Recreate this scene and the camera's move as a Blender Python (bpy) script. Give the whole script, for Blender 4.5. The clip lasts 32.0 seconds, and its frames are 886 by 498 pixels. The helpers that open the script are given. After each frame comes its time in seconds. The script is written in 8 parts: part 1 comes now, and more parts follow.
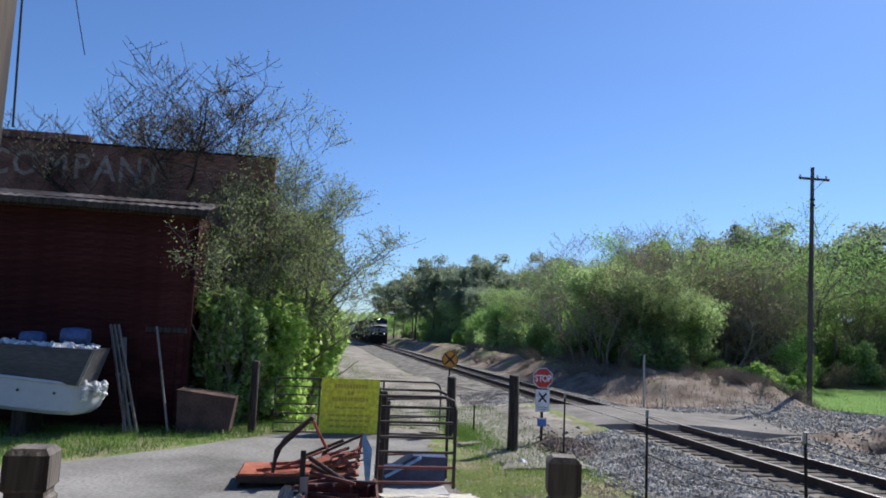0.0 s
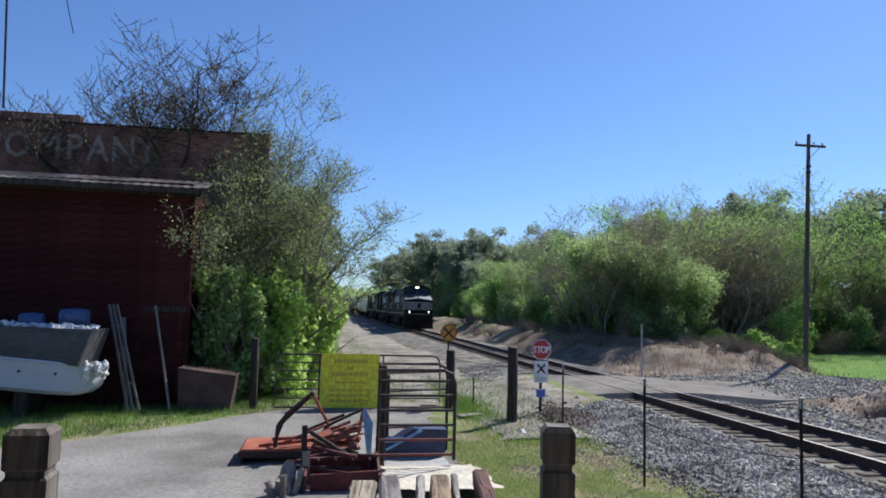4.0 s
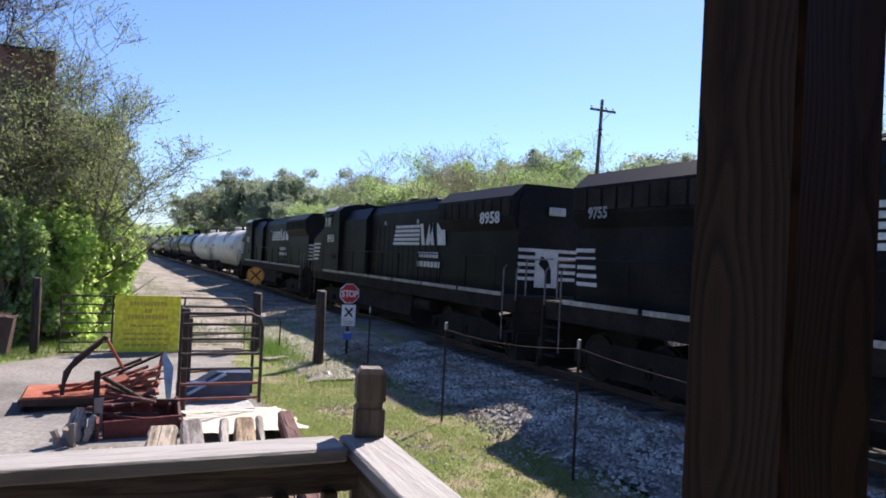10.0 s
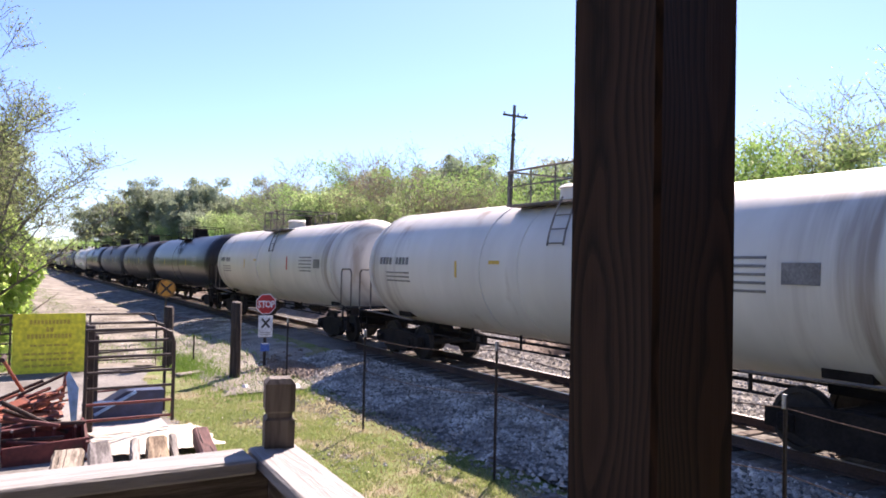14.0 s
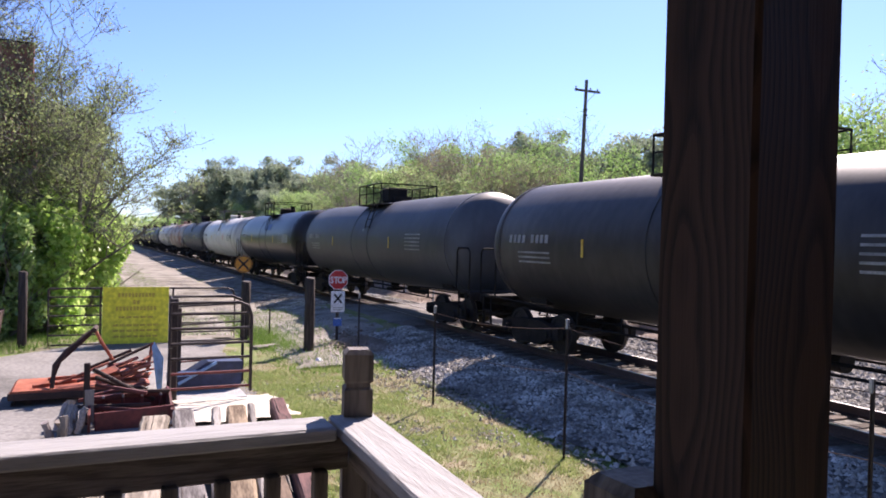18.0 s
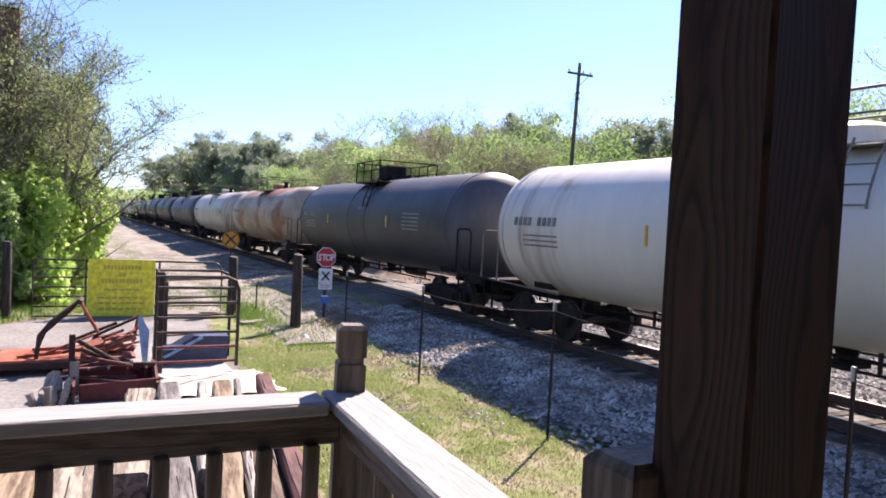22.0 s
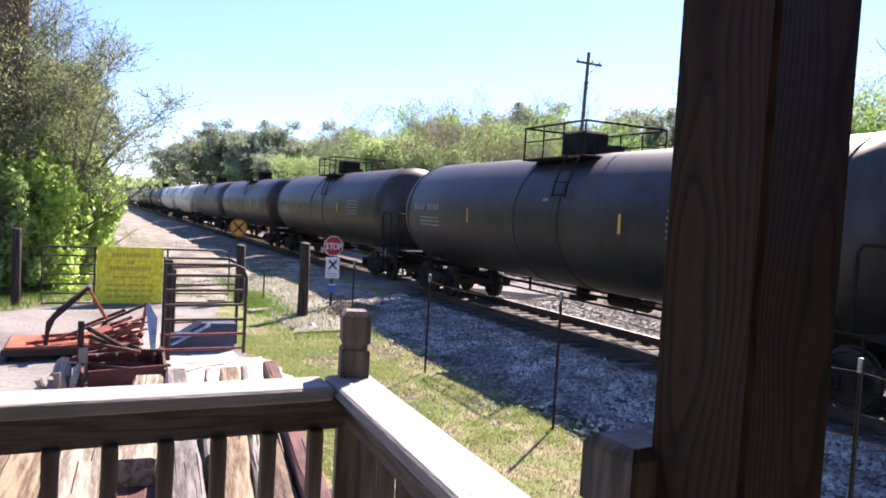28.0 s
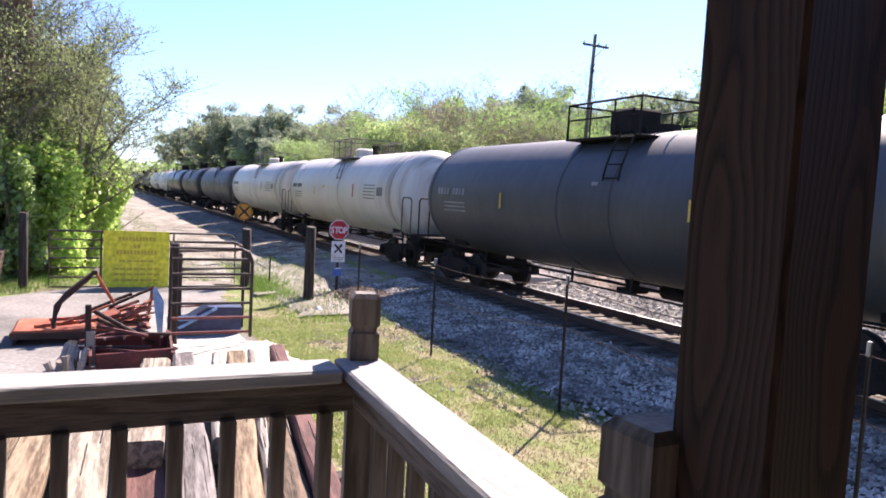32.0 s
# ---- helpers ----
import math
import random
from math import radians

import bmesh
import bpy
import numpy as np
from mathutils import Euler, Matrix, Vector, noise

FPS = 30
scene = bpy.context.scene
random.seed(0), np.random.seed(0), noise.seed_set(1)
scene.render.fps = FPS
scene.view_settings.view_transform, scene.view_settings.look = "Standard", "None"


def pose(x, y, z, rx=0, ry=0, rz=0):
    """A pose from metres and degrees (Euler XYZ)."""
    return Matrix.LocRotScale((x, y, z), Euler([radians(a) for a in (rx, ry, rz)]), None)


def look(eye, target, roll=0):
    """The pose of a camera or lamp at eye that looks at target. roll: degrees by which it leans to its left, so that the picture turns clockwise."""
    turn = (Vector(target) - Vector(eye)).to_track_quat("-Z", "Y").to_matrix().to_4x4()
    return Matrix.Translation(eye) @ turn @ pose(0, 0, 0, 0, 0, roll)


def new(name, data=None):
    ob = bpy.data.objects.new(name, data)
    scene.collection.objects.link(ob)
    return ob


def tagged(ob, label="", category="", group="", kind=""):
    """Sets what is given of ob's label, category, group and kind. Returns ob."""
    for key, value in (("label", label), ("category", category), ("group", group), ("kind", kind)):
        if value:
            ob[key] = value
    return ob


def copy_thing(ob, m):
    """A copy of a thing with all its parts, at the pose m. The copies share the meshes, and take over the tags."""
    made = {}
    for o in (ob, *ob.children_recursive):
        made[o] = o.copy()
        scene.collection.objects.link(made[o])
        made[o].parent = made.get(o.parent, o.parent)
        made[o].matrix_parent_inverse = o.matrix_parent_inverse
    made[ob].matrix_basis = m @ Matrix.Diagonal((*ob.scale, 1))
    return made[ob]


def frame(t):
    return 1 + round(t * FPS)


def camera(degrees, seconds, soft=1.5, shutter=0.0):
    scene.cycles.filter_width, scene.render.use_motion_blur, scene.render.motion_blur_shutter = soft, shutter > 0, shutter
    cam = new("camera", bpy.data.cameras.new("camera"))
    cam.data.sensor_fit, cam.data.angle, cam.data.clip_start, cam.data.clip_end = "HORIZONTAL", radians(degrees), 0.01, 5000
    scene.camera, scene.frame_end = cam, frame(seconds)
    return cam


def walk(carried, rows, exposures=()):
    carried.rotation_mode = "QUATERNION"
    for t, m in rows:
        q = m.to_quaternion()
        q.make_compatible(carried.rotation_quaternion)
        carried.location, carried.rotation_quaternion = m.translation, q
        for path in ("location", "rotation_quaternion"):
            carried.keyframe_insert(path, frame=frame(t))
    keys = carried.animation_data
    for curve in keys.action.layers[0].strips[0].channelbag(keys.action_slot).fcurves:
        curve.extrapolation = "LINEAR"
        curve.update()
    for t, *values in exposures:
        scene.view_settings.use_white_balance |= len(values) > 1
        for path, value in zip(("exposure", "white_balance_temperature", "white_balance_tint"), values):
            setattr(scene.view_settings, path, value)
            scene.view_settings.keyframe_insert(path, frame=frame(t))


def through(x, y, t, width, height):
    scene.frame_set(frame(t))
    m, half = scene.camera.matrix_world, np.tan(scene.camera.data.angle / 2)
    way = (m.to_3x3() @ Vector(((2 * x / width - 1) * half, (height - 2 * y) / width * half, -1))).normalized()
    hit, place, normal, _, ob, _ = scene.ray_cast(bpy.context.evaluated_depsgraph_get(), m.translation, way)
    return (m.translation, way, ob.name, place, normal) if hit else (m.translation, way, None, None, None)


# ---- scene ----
cam = camera(63.0, 32.0, soft=1.8)
PATH = [
    (0, (-10.604, 2.334, 2.519), (-10.282, 4.295, 2.75), 2.5),
    (0.5, (-10.6, 2.336, 2.521), (-10.284, 4.298, 2.752), 2.8),
    (1, (-10.597, 2.339, 2.519), (-10.279, 4.301, 2.749), 2.6),
    (1.5, (-10.599, 2.325, 2.522), (-10.279, 4.288, 2.729), 2.1),
    (2, (-10.593, 2.332, 2.52), (-10.27, 4.295, 2.721), 1.7),
    (2.5, (-10.592, 2.333, 2.52), (-10.268, 4.297, 2.719), 1.7),
    (3, (-10.592, 2.33, 2.52), (-10.265, 4.294, 2.711), 1.6),
    (3.5, (-10.592, 2.327, 2.519), (-10.265, 4.293, 2.692), 1.5),
    (5.5, (-10.6033, 2.28, 2.5325), (-10.2333, 4.24, 2.6795), 1),
    (6, (-10.6177, 2.2203, 2.5413), (-10.2287, 4.1763, 2.6863), 1),
    (6.5, (-10.6103, 2.2292, 2.5398), (-10.1913, 4.1792, 2.6808), 0.9),
    (7, (-10.6142, 2.2319, 2.5374), (-10.1812, 4.1799, 2.6784), 1.5),
    (7.5, (-10.623, 2.225, 2.539), (-10.148, 4.163, 2.675), 2.1),
    (8, (-10.636, 2.215, 2.541), (-10.072, 4.128, 2.676), 2),
    (8.5, (-10.6472, 2.2039, 2.5411), (-9.9752, 4.0839, 2.6551), 1.6),
    (9, (-10.6378, 2.2063, 2.5384), (-9.8929, 4.0599, 2.6282), 2.31),
    (9.5, (-10.666, 2.173, 2.547), (-9.8738, 4.0073, 2.632), 1.29),
    (10, (-10.672, 2.174, 2.547), (-9.8348, 3.9907, 2.5713), 2.85),
    (10.5, (-10.67, 2.2, 2.533), (-9.7839, 3.9923, 2.5157), 0.4),
    (11, (-10.67, 2.193, 2.541), (-9.7298, 3.958, 2.5426), -0.04),
    (11.5, (-10.663, 2.168, 2.549), (-9.7142, 3.9281, 2.584), 0.16),
    (12, (-10.663, 2.154, 2.551), (-9.6881, 3.899, 2.6134), 0.48),
    (12.5, (-10.654, 2.123, 2.558), (-9.5754, 3.8057, 2.6318), 1.07),
    (13, (-10.64, 2.141, 2.552), (-9.5231, 3.7992, 2.6131), 1.81),
    (13.5, (-10.646, 2.136, 2.553), (-9.5755, 3.8243, 2.6067), 1.06),
    (14, (-10.651, 2.134, 2.548), (-9.6177, 3.8454, 2.5964), 1.22),
    (14.5, (-10.646, 2.139, 2.541), (-9.6908, 3.8955, 2.5901), 2),
    (15, (-10.634, 2.144, 2.533), (-9.7824, 3.9531, 2.5697), 2.65),
    (15.5, (-10.665, 2.116, 2.543), (-9.874, 3.9526, 2.593), 1.77),
    (17.5, (-10.671, 2.131, 2.541), (-9.8161, 3.9394, 2.5508), 1.12),
    (18, (-10.67, 2.143, 2.537), (-9.8025, 3.9445, 2.519), 1.48),
    (18.5, (-10.672, 2.151, 2.534), (-9.8046, 3.9527, 2.4836), 2.02),
    (19, (-10.673, 2.151, 2.535), (-9.8099, 3.9548, 2.4808), 2.29),
    (19.5, (-10.685, 2.147, 2.535), (-9.7936, 3.9363, 2.4766), 2.38),
    (20, (-10.698, 2.137, 2.54), (-9.8003, 3.9228, 2.471), 3.27),
    (20.5, (-10.697, 2.142, 2.536), (-9.7864, 3.9214, 2.469), 2.86),
    (21, (-10.689, 2.147, 2.524), (-9.7723, 3.9238, 2.4683), 2.91),
    (21.5, (-10.694, 2.147, 2.533), (-9.7859, 3.9274, 2.4661), 2.67),
    (22, (-10.69, 2.156, 2.529), (-9.7908, 3.9415, 2.4581), 2.92),
    (22.5, (-10.694, 2.155, 2.531), (-9.7933, 3.9381, 2.4424), 2.95),
    (23, (-10.684, 2.165, 2.52), (-9.7779, 3.9451, 2.4231), 3.13),
    (23.5, (-10.683, 2.165, 2.525), (-9.7707, 3.9416, 2.4213), 2.94),
    (24, (-10.682, 2.155, 2.521), (-9.7669, 3.9304, 2.42), 2.86),
    (24.5, (-10.682, 2.157, 2.525), (-9.7656, 3.9321, 2.4192), 3.11),
    (25, (-10.679, 2.165, 2.524), (-9.7778, 3.9473, 2.4125), 2.82),
    (25.5, (-10.681, 2.161, 2.523), (-9.7921, 3.9489, 2.4099), 3.03),
    (27.5, (-10.681, 2.152, 2.523), (-9.8005, 3.945, 2.4242), 2.85),
    (28, (-10.681, 2.153, 2.52), (-9.7992, 3.9456, 2.4197), 3.21),
    (28.5, (-10.676, 2.161, 2.511), (-9.7916, 3.9524, 2.4106), 3.2),
    (29, (-10.683, 2.156, 2.513), (-9.7986, 3.9472, 2.4098), 3.09),
    (29.5, (-10.679, 2.167, 2.514), (-9.7963, 3.9584, 2.4086), 3.23),
    (30, (-10.681, 2.169, 2.515), (-9.798, 3.96, 2.4078), 3.11),
    (30.5, (-10.67, 2.181, 2.509), (-9.7907, 3.9734, 2.3973), 3.32),
    (31, (-10.67, 2.187, 2.502), (-9.7952, 3.9808, 2.3764), 3.41),
    (31.5, (-10.672, 2.187, 2.507), (-9.8, 3.9812, 2.37), 2.85),
    (32, (-10.683, 2.18, 2.512), (-9.8131, 3.9749, 2.3668), 3.16),
]
EXPOSURES = [(0, 0.48, 6330, 10), (8, 0.48, 6330, 10), (9, 0.72, 6430, 10), (10, 1.07, 6830, 19), (11, 1.27, 7210, 24), (12, 1.42, 7310, 27), (13, 1.52, 7310, 27), (14.3, 1.45, 7250, 27), (15, 1.22, 6850, 24), (18, 1.24, 6850, 26), (20, 1.32, 6900, 26), (23, 1.55, 7070, 25), (32, 1.67, 7070, 25)]
walk(cam, [(t, look(eye, target, roll)) for t, eye, target, roll in PATH], EXPOSURES)

# ---- world, sun ----
SUN_TO = Vector((0.76, 0.65, 0.97)).normalized()
world = bpy.data.worlds.new("sky")
scene.world = world
world.use_nodes = True
wn = world.node_tree.nodes
sky = wn.new("ShaderNodeTexSky")
sky.sky_type = "NISHITA"
sky.sun_disc = False
sky.sun_elevation = math.asin(SUN_TO.z)
sky.sun_rotation = math.atan2(SUN_TO.x, SUN_TO.y)
sky.air_density, sky.dust_density, sky.ozone_density = 1.0, 0.25, 3.2
wn["Background"].inputs["Strength"].default_value = 0.078
clear = wn.new("ShaderNodeMix")  # deep clear spring blue
clear.data_type, clear.blend_type = "RGBA", "MULTIPLY"
clear.inputs["Factor"].default_value = 1.0
clear.inputs["B"].default_value = (0.70, 0.89, 1.20, 1)
world.node_tree.links.new(sky.outputs["Color"], clear.inputs["A"])
world.node_tree.links.new(clear.outputs["Result"], wn["Background"].inputs["Color"])
sun = new("sun", bpy.data.lights.new("sun", "SUN"))
sun.data.energy, sun.data.angle, sun.data.color = 5.0, radians(0.53), (1.0, 0.95, 0.88)
sun.matrix_world = look((0, 0, 60), Vector((0, 0, 60)) - SUN_TO)


# ---- mesh building ----
class Geo:
    """Collects vertices and faces of one part."""

    def __init__(self):
        self.v, self.f = [], []

    def add(self, verts, faces):
        n = len(self.v)
        self.v.extend(tuple(p) for p in verts)
        self.f.extend(tuple(i + n for i in f) for f in faces)
        return self

    def box(self, c, s, ch=0.0, m=None):
        hx, hy, hz = s[0] / 2, s[1] / 2, s[2] / 2
        if ch <= 0:
            vs = [(x * hx, y * hy, z * hz) for x in (-1, 1) for y in (-1, 1) for z in (-1, 1)]
            fs = [(0, 1, 3, 2), (4, 6, 7, 5), (0, 4, 5, 1), (2, 3, 7, 6), (0, 2, 6, 4), (1, 5, 7, 3)]
        else:
            ch = min(ch, hx * 0.9, hy * 0.9, hz * 0.9)
            vs, at = [], {}
            for x in (-1, 1):
                for y in (-1, 1):
                    for z in (-1, 1):
                        for a in range(3):
                            p = [x * hx, y * hy, z * hz]
                            for b in range(3):
                                if b != a:
                                    p[b] -= (x, y, z)[b] * ch
                            at[x, y, z, a] = len(vs)
                            vs.append(p)
            fs = []
            for a in range(3):
                b, c2 = (a + 1) % 3, (a + 2) % 3
                for s1 in (-1, 1):
                    loop = []
                    for sb, sc in ((-1, -1), (1, -1), (1, 1), (-1, 1)):
                        k = [0, 0, 0]
                        k[a], k[b], k[c2] = s1, sb, sc
                        loop.append(at[(*k, a)])
                    fs.append(tuple(loop if s1 > 0 else loop[::-1]))
                for sb in (-1, 1):
                    for sc in (-1, 1):
                        k0, k1 = [0, 0, 0], [0, 0, 0]
                        k0[a], k0[b], k0[c2] = -1, sb, sc
                        k1[a], k1[b], k1[c2] = 1, sb, sc
                        loop = [at[(*k0, b)], at[(*k1, b)], at[(*k1, c2)], at[(*k0, c2)]]
                        fs.append(tuple(loop if sb * sc < 0 else loop[::-1]))
            for x in (-1, 1):
                for y in (-1, 1):
                    for z in (-1, 1):
                        loop = [at[x, y, z, 0], at[x, y, z, 1], at[x, y, z, 2]]
                        fs.append(tuple(loop if x * y * z > 0 else loop[::-1]))
        t = Matrix.Translation(c) @ (m.to_4x4() if m else Matrix())
        return self.add([t @ Vector(p) for p in vs], fs)

    def beam(self, a, b, w, h, ch=0.0, up=(0, 0, 1)):
        """A squared bar from a to b, w wide across, h high."""
        a, b = Vector(a), Vector(b)
        d = b - a
        y = d.normalized()
        x = y.cross(Vector(up)).normalized()
        z = x.cross(y)
        m = Matrix((x, y, z)).transposed()
        return self.box((a + b) / 2, (w, d.length, h), ch, m)

    def ring(self, pts, radii, n=8, closed=False, caps=True):
        """A round tube through points."""
        pts = [Vector(p) for p in pts]
        if not hasattr(radii, "__len__"):
            radii = [radii] * len(pts)
        base = len(self.v)
        ref = None
        for i, p in enumerate(pts):
            q0, q1 = pts[max(i - 1, 0)], pts[min(i + 1, len(pts) - 1)]
            if closed:
                q0, q1 = pts[i - 1], pts[(i + 1) % len(pts)]
            d = (q1 - q0).normalized()
            if ref is None:
                ref = d.cross(Vector((0, 0, 1)) if abs(d.z) < 0.9 else Vector((1, 0, 0))).normalized()
            ref = (ref - d * ref.dot(d)).normalized()
            w = d.cross(ref)
            for k in range(n):
                a = 2 * math.pi * k / n
                self.v.append(tuple(p + (ref * math.cos(a) + w * math.sin(a)) * radii[i]))
        m = len(pts)
        for i in range(m if closed else m - 1):
            for k in range(n):
                i2 = (i + 1) % m
                self.f.append((base + i * n + k, base + i * n + (k + 1) % n, base + i2 * n + (k + 1) % n, base + i2 * n + k))
        if caps and not closed:
            self.f.append(tuple(base + k for k in range(n))[::-1])
            self.f.append(tuple(base + (m - 1) * n + k for k in range(n)))
        return self

    def lathe(self, profile, n, m=None):
        """Turns (radius, along) pairs round the local y axis."""
        t = m or Matrix()
        base = len(self.v)
        for r, y in profile:
            for k in range(n):
                a = 2 * math.pi * k / n
                self.v.append(tuple(t @ Vector((r * math.cos(a), y, r * math.sin(a)))))
        for i in range(len(profile) - 1):
            for k in range(n):
                self.f.append((base + i * n + k, base + (i + 1) * n + k, base + (i + 1) * n + (k + 1) % n, base + i * n + (k + 1) % n))
        self.f.append(tuple(base + k for k in range(n)))
        self.f.append(tuple(base + (len(profile) - 1) * n + k for k in range(n))[::-1])
        return self

    def prism(self, outline, y0, y1, m=None):
        """Extrudes an (x, z) outline along y."""
        t = m or Matrix()
        n = len(outline)
        vs = [t @ Vector((x, y, z)) for y in (y0, y1) for x, z in outline]
        fs = [(i, (i + 1) % n, n + (i + 1) % n, n + i) for i in range(n)]
        fs += [tuple(range(n))[::-1], tuple(range(n, 2 * n))]
        return self.add(vs, fs)

    def mesh(self, name, smooth=None):
        me = bpy.data.meshes.new(name)
        me.from_pydata(self.v, [], self.f)
        if smooth is not None:
            me.polygons.foreach_set("use_smooth", [True] * len(me.polygons))
            me.set_sharp_from_angle(angle=radians(smooth))
        me.update()
        return me


def part(name, geo, material, parent, label="", smooth=None, at=None):
    """Links one mesh as a part under a thing or under a part."""
    me = geo.mesh(name, smooth) if isinstance(geo, Geo) else geo
    if material and not me.materials:
        me.materials.append(material)
    ob = new(name, me)
    ob.parent = parent
    if at is not None:
        ob.matrix_basis = at if isinstance(at, Matrix) else Matrix.Translation(at)
    if label:
        tagged(ob, label)
    return ob


def thing(name, m, label, category, group="", kind=""):
    ob = new(name)
    ob.empty_display_size = 0.2
    ob.matrix_basis = m if isinstance(m, Matrix) else Matrix.Translation(m)
    return tagged(ob, label, category, group, kind)


def lettering(text, height, material, parent, m, label="", name="lettering", fat=0.012):
    cu = bpy.data.curves.new(name, "FONT")
    cu.body, cu.size, cu.extrude, cu.offset = text, height * 1.38, 0.004, fat
    cu.align_x, cu.resolution_u = "CENTER", 2
    tmp = bpy.data.objects.new(name, cu)
    me = bpy.data.meshes.new_from_object(tmp)
    bpy.data.objects.remove(tmp)
    me.materials.clear()
    me.materials.append(material)
    return part(name, me, None, parent, label, at=m)


# ---- materials ----
def surface(name, colours, rough=0.7, metal=0.0, scale=3.0, fine=30.0, bump=0.15, stretch=(1, 1, 1), rusty=None, island=0.0, spec=0.5, contrast=0.25, per_object=0.0, vary=0.26, ends=None):
    """A worn surface: colours blended by coarse noise, shaded by fine noise, with relief. rusty: (colour, amount) of stains."""
    m = bpy.data.materials.new(name)
    m.use_nodes = True
    nt = m.node_tree
    N, L = nt.nodes, nt.links
    bs = N["Principled BSDF"]
    bs.inputs["Roughness"].default_value = rough
    bs.inputs["Metallic"].default_value = metal
    bs.inputs["Specular IOR Level"].default_value = spec
    tc = N.new("ShaderNodeTexCoord")
    mp = N.new("ShaderNodeMapping")
    mp.inputs["Scale"].default_value = stretch
    L.new(tc.outputs["Object"], mp.inputs["Vector"])
    coarse = N.new("ShaderNodeTexNoise")
    coarse.inputs["Scale"].default_value, coarse.inputs["Detail"].default_value = scale, 5
    L.new(mp.outputs["Vector"], coarse.inputs["Vector"])
    ramp = N.new("ShaderNodeValToRGB")
    ramp.color_ramp.elements[0].position, ramp.color_ramp.elements[1].position = 0.5 - contrast / 2 - 0.05, 0.5 + contrast / 2 + 0.05
    ramp.color_ramp.elements[0].color = (*colours[0], 1)
    ramp.color_ramp.elements[1].color = (*colours[-1], 1)
    for i, c in enumerate(colours[1:-1]):
        e = ramp.color_ramp.elements.new(0.5 + (i - (len(colours) - 3) / 2) * 0.08)
        e.color = (*c, 1)
    L.new(coarse.outputs["Fac"], ramp.inputs["Fac"])
    grain = N.new("ShaderNodeTexNoise")
    grain.inputs["Scale"].default_value, grain.inputs["Detail"].default_value = fine, 4
    L.new(mp.outputs["Vector"], grain.inputs["Vector"])
    val = N.new("ShaderNodeMapRange")
    val.inputs["From Min"].default_value, val.inputs["From Max"].default_value = 0.3, 0.7
    val.inputs["To Min"].default_value, val.inputs["To Max"].default_value = 1 - vary, 1 + vary
    L.new(grain.outputs["Fac"], val.inputs["Value"])
    hsv = N.new("ShaderNodeHueSaturation")
    L.new(ramp.outputs["Color"], hsv.inputs["Color"])
    L.new(val.outputs["Result"], hsv.inputs["Value"])
    out = hsv.outputs["Color"]
    if rusty:
        st = N.new("ShaderNodeTexNoise")
        st.inputs["Scale"].default_value, st.inputs["Detail"].default_value = scale * 1.7, 7
        L.new(mp.outputs["Vector"], st.inputs["Vector"])
        rr = N.new("ShaderNodeMapRange")
        rr.inputs["From Min"].default_value, rr.inputs["From Max"].default_value = 0.62 - 0.2 * rusty[1], 0.72 - 0.2 * rusty[1]
        L.new(st.outputs["Fac"], rr.inputs["Value"])
        mix = N.new("ShaderNodeMix")
        mix.data_type = "RGBA"
        L.new(rr.outputs["Result"], mix.inputs["Factor"])
        L.new(out, mix.inputs["A"])
        mix.inputs["B"].default_value = (*rusty[0], 1)
        out = mix.outputs["Result"]
    if ends:
        # streaks of grime run down the shell over the trucks: (colour, inner, outer) along y
        sx = N.new("ShaderNodeSeparateXYZ")
        L.new(tc.outputs["Object"], sx.inputs["Vector"])
        far = N.new("ShaderNodeMath")
        far.operation = "ABSOLUTE"
        L.new(sx.outputs["Y"], far.inputs[0])
        band = N.new("ShaderNodeMapRange")
        band.inputs["From Min"].default_value, band.inputs["From Max"].default_value = ends[1], ends[2]
        L.new(far.outputs[0], band.inputs["Value"])
        runs = N.new("ShaderNodeMapping")
        runs.inputs["Scale"].default_value = (0.3, 2.2, 0.12)
        L.new(tc.outputs["Object"], runs.inputs["Vector"])
        rn = N.new("ShaderNodeTexNoise")
        rn.inputs["Scale"].default_value, rn.inputs["Detail"].default_value = 1.6, 5
        L.new(runs.outputs["Vector"], rn.inputs["Vector"])
        cut = N.new("ShaderNodeMapRange")
        cut.inputs["From Min"].default_value, cut.inputs["From Max"].default_value, cut.inputs["To Max"].default_value = 0.46, 0.66, 0.75
        L.new(rn.outputs["Fac"], cut.inputs["Value"])
        both = N.new("ShaderNodeMath")
        both.operation = "MULTIPLY"
        L.new(band.outputs["Result"], both.inputs[0])
        L.new(cut.outputs["Result"], both.inputs[1])
        gm = N.new("ShaderNodeMix")
        gm.data_type = "RGBA"
        L.new(both.outputs[0], gm.inputs["Factor"])
        L.new(out, gm.inputs["A"])
        gm.inputs["B"].default_value = (*ends[0], 1)
        out = gm.outputs["Result"]
    if island or per_object:
        g = N.new("ShaderNodeNewGeometry") if island else N.new("ShaderNodeObjectInfo")
        r = N.new("ShaderNodeMapRange")
        a = island or per_object
        r.inputs["To Min"].default_value, r.inputs["To Max"].default_value = 1 - a, 1 + a
        L.new(g.outputs["Random Per Island" if island else "Random"], r.inputs["Value"])
        h2 = N.new("ShaderNodeHueSaturation")
        L.new(out, h2.inputs["Color"])
        L.new(r.outputs["Result"], h2.inputs["Value"])
        out = h2.outputs["Color"]
    L.new(out, bs.inputs["Base Color"])
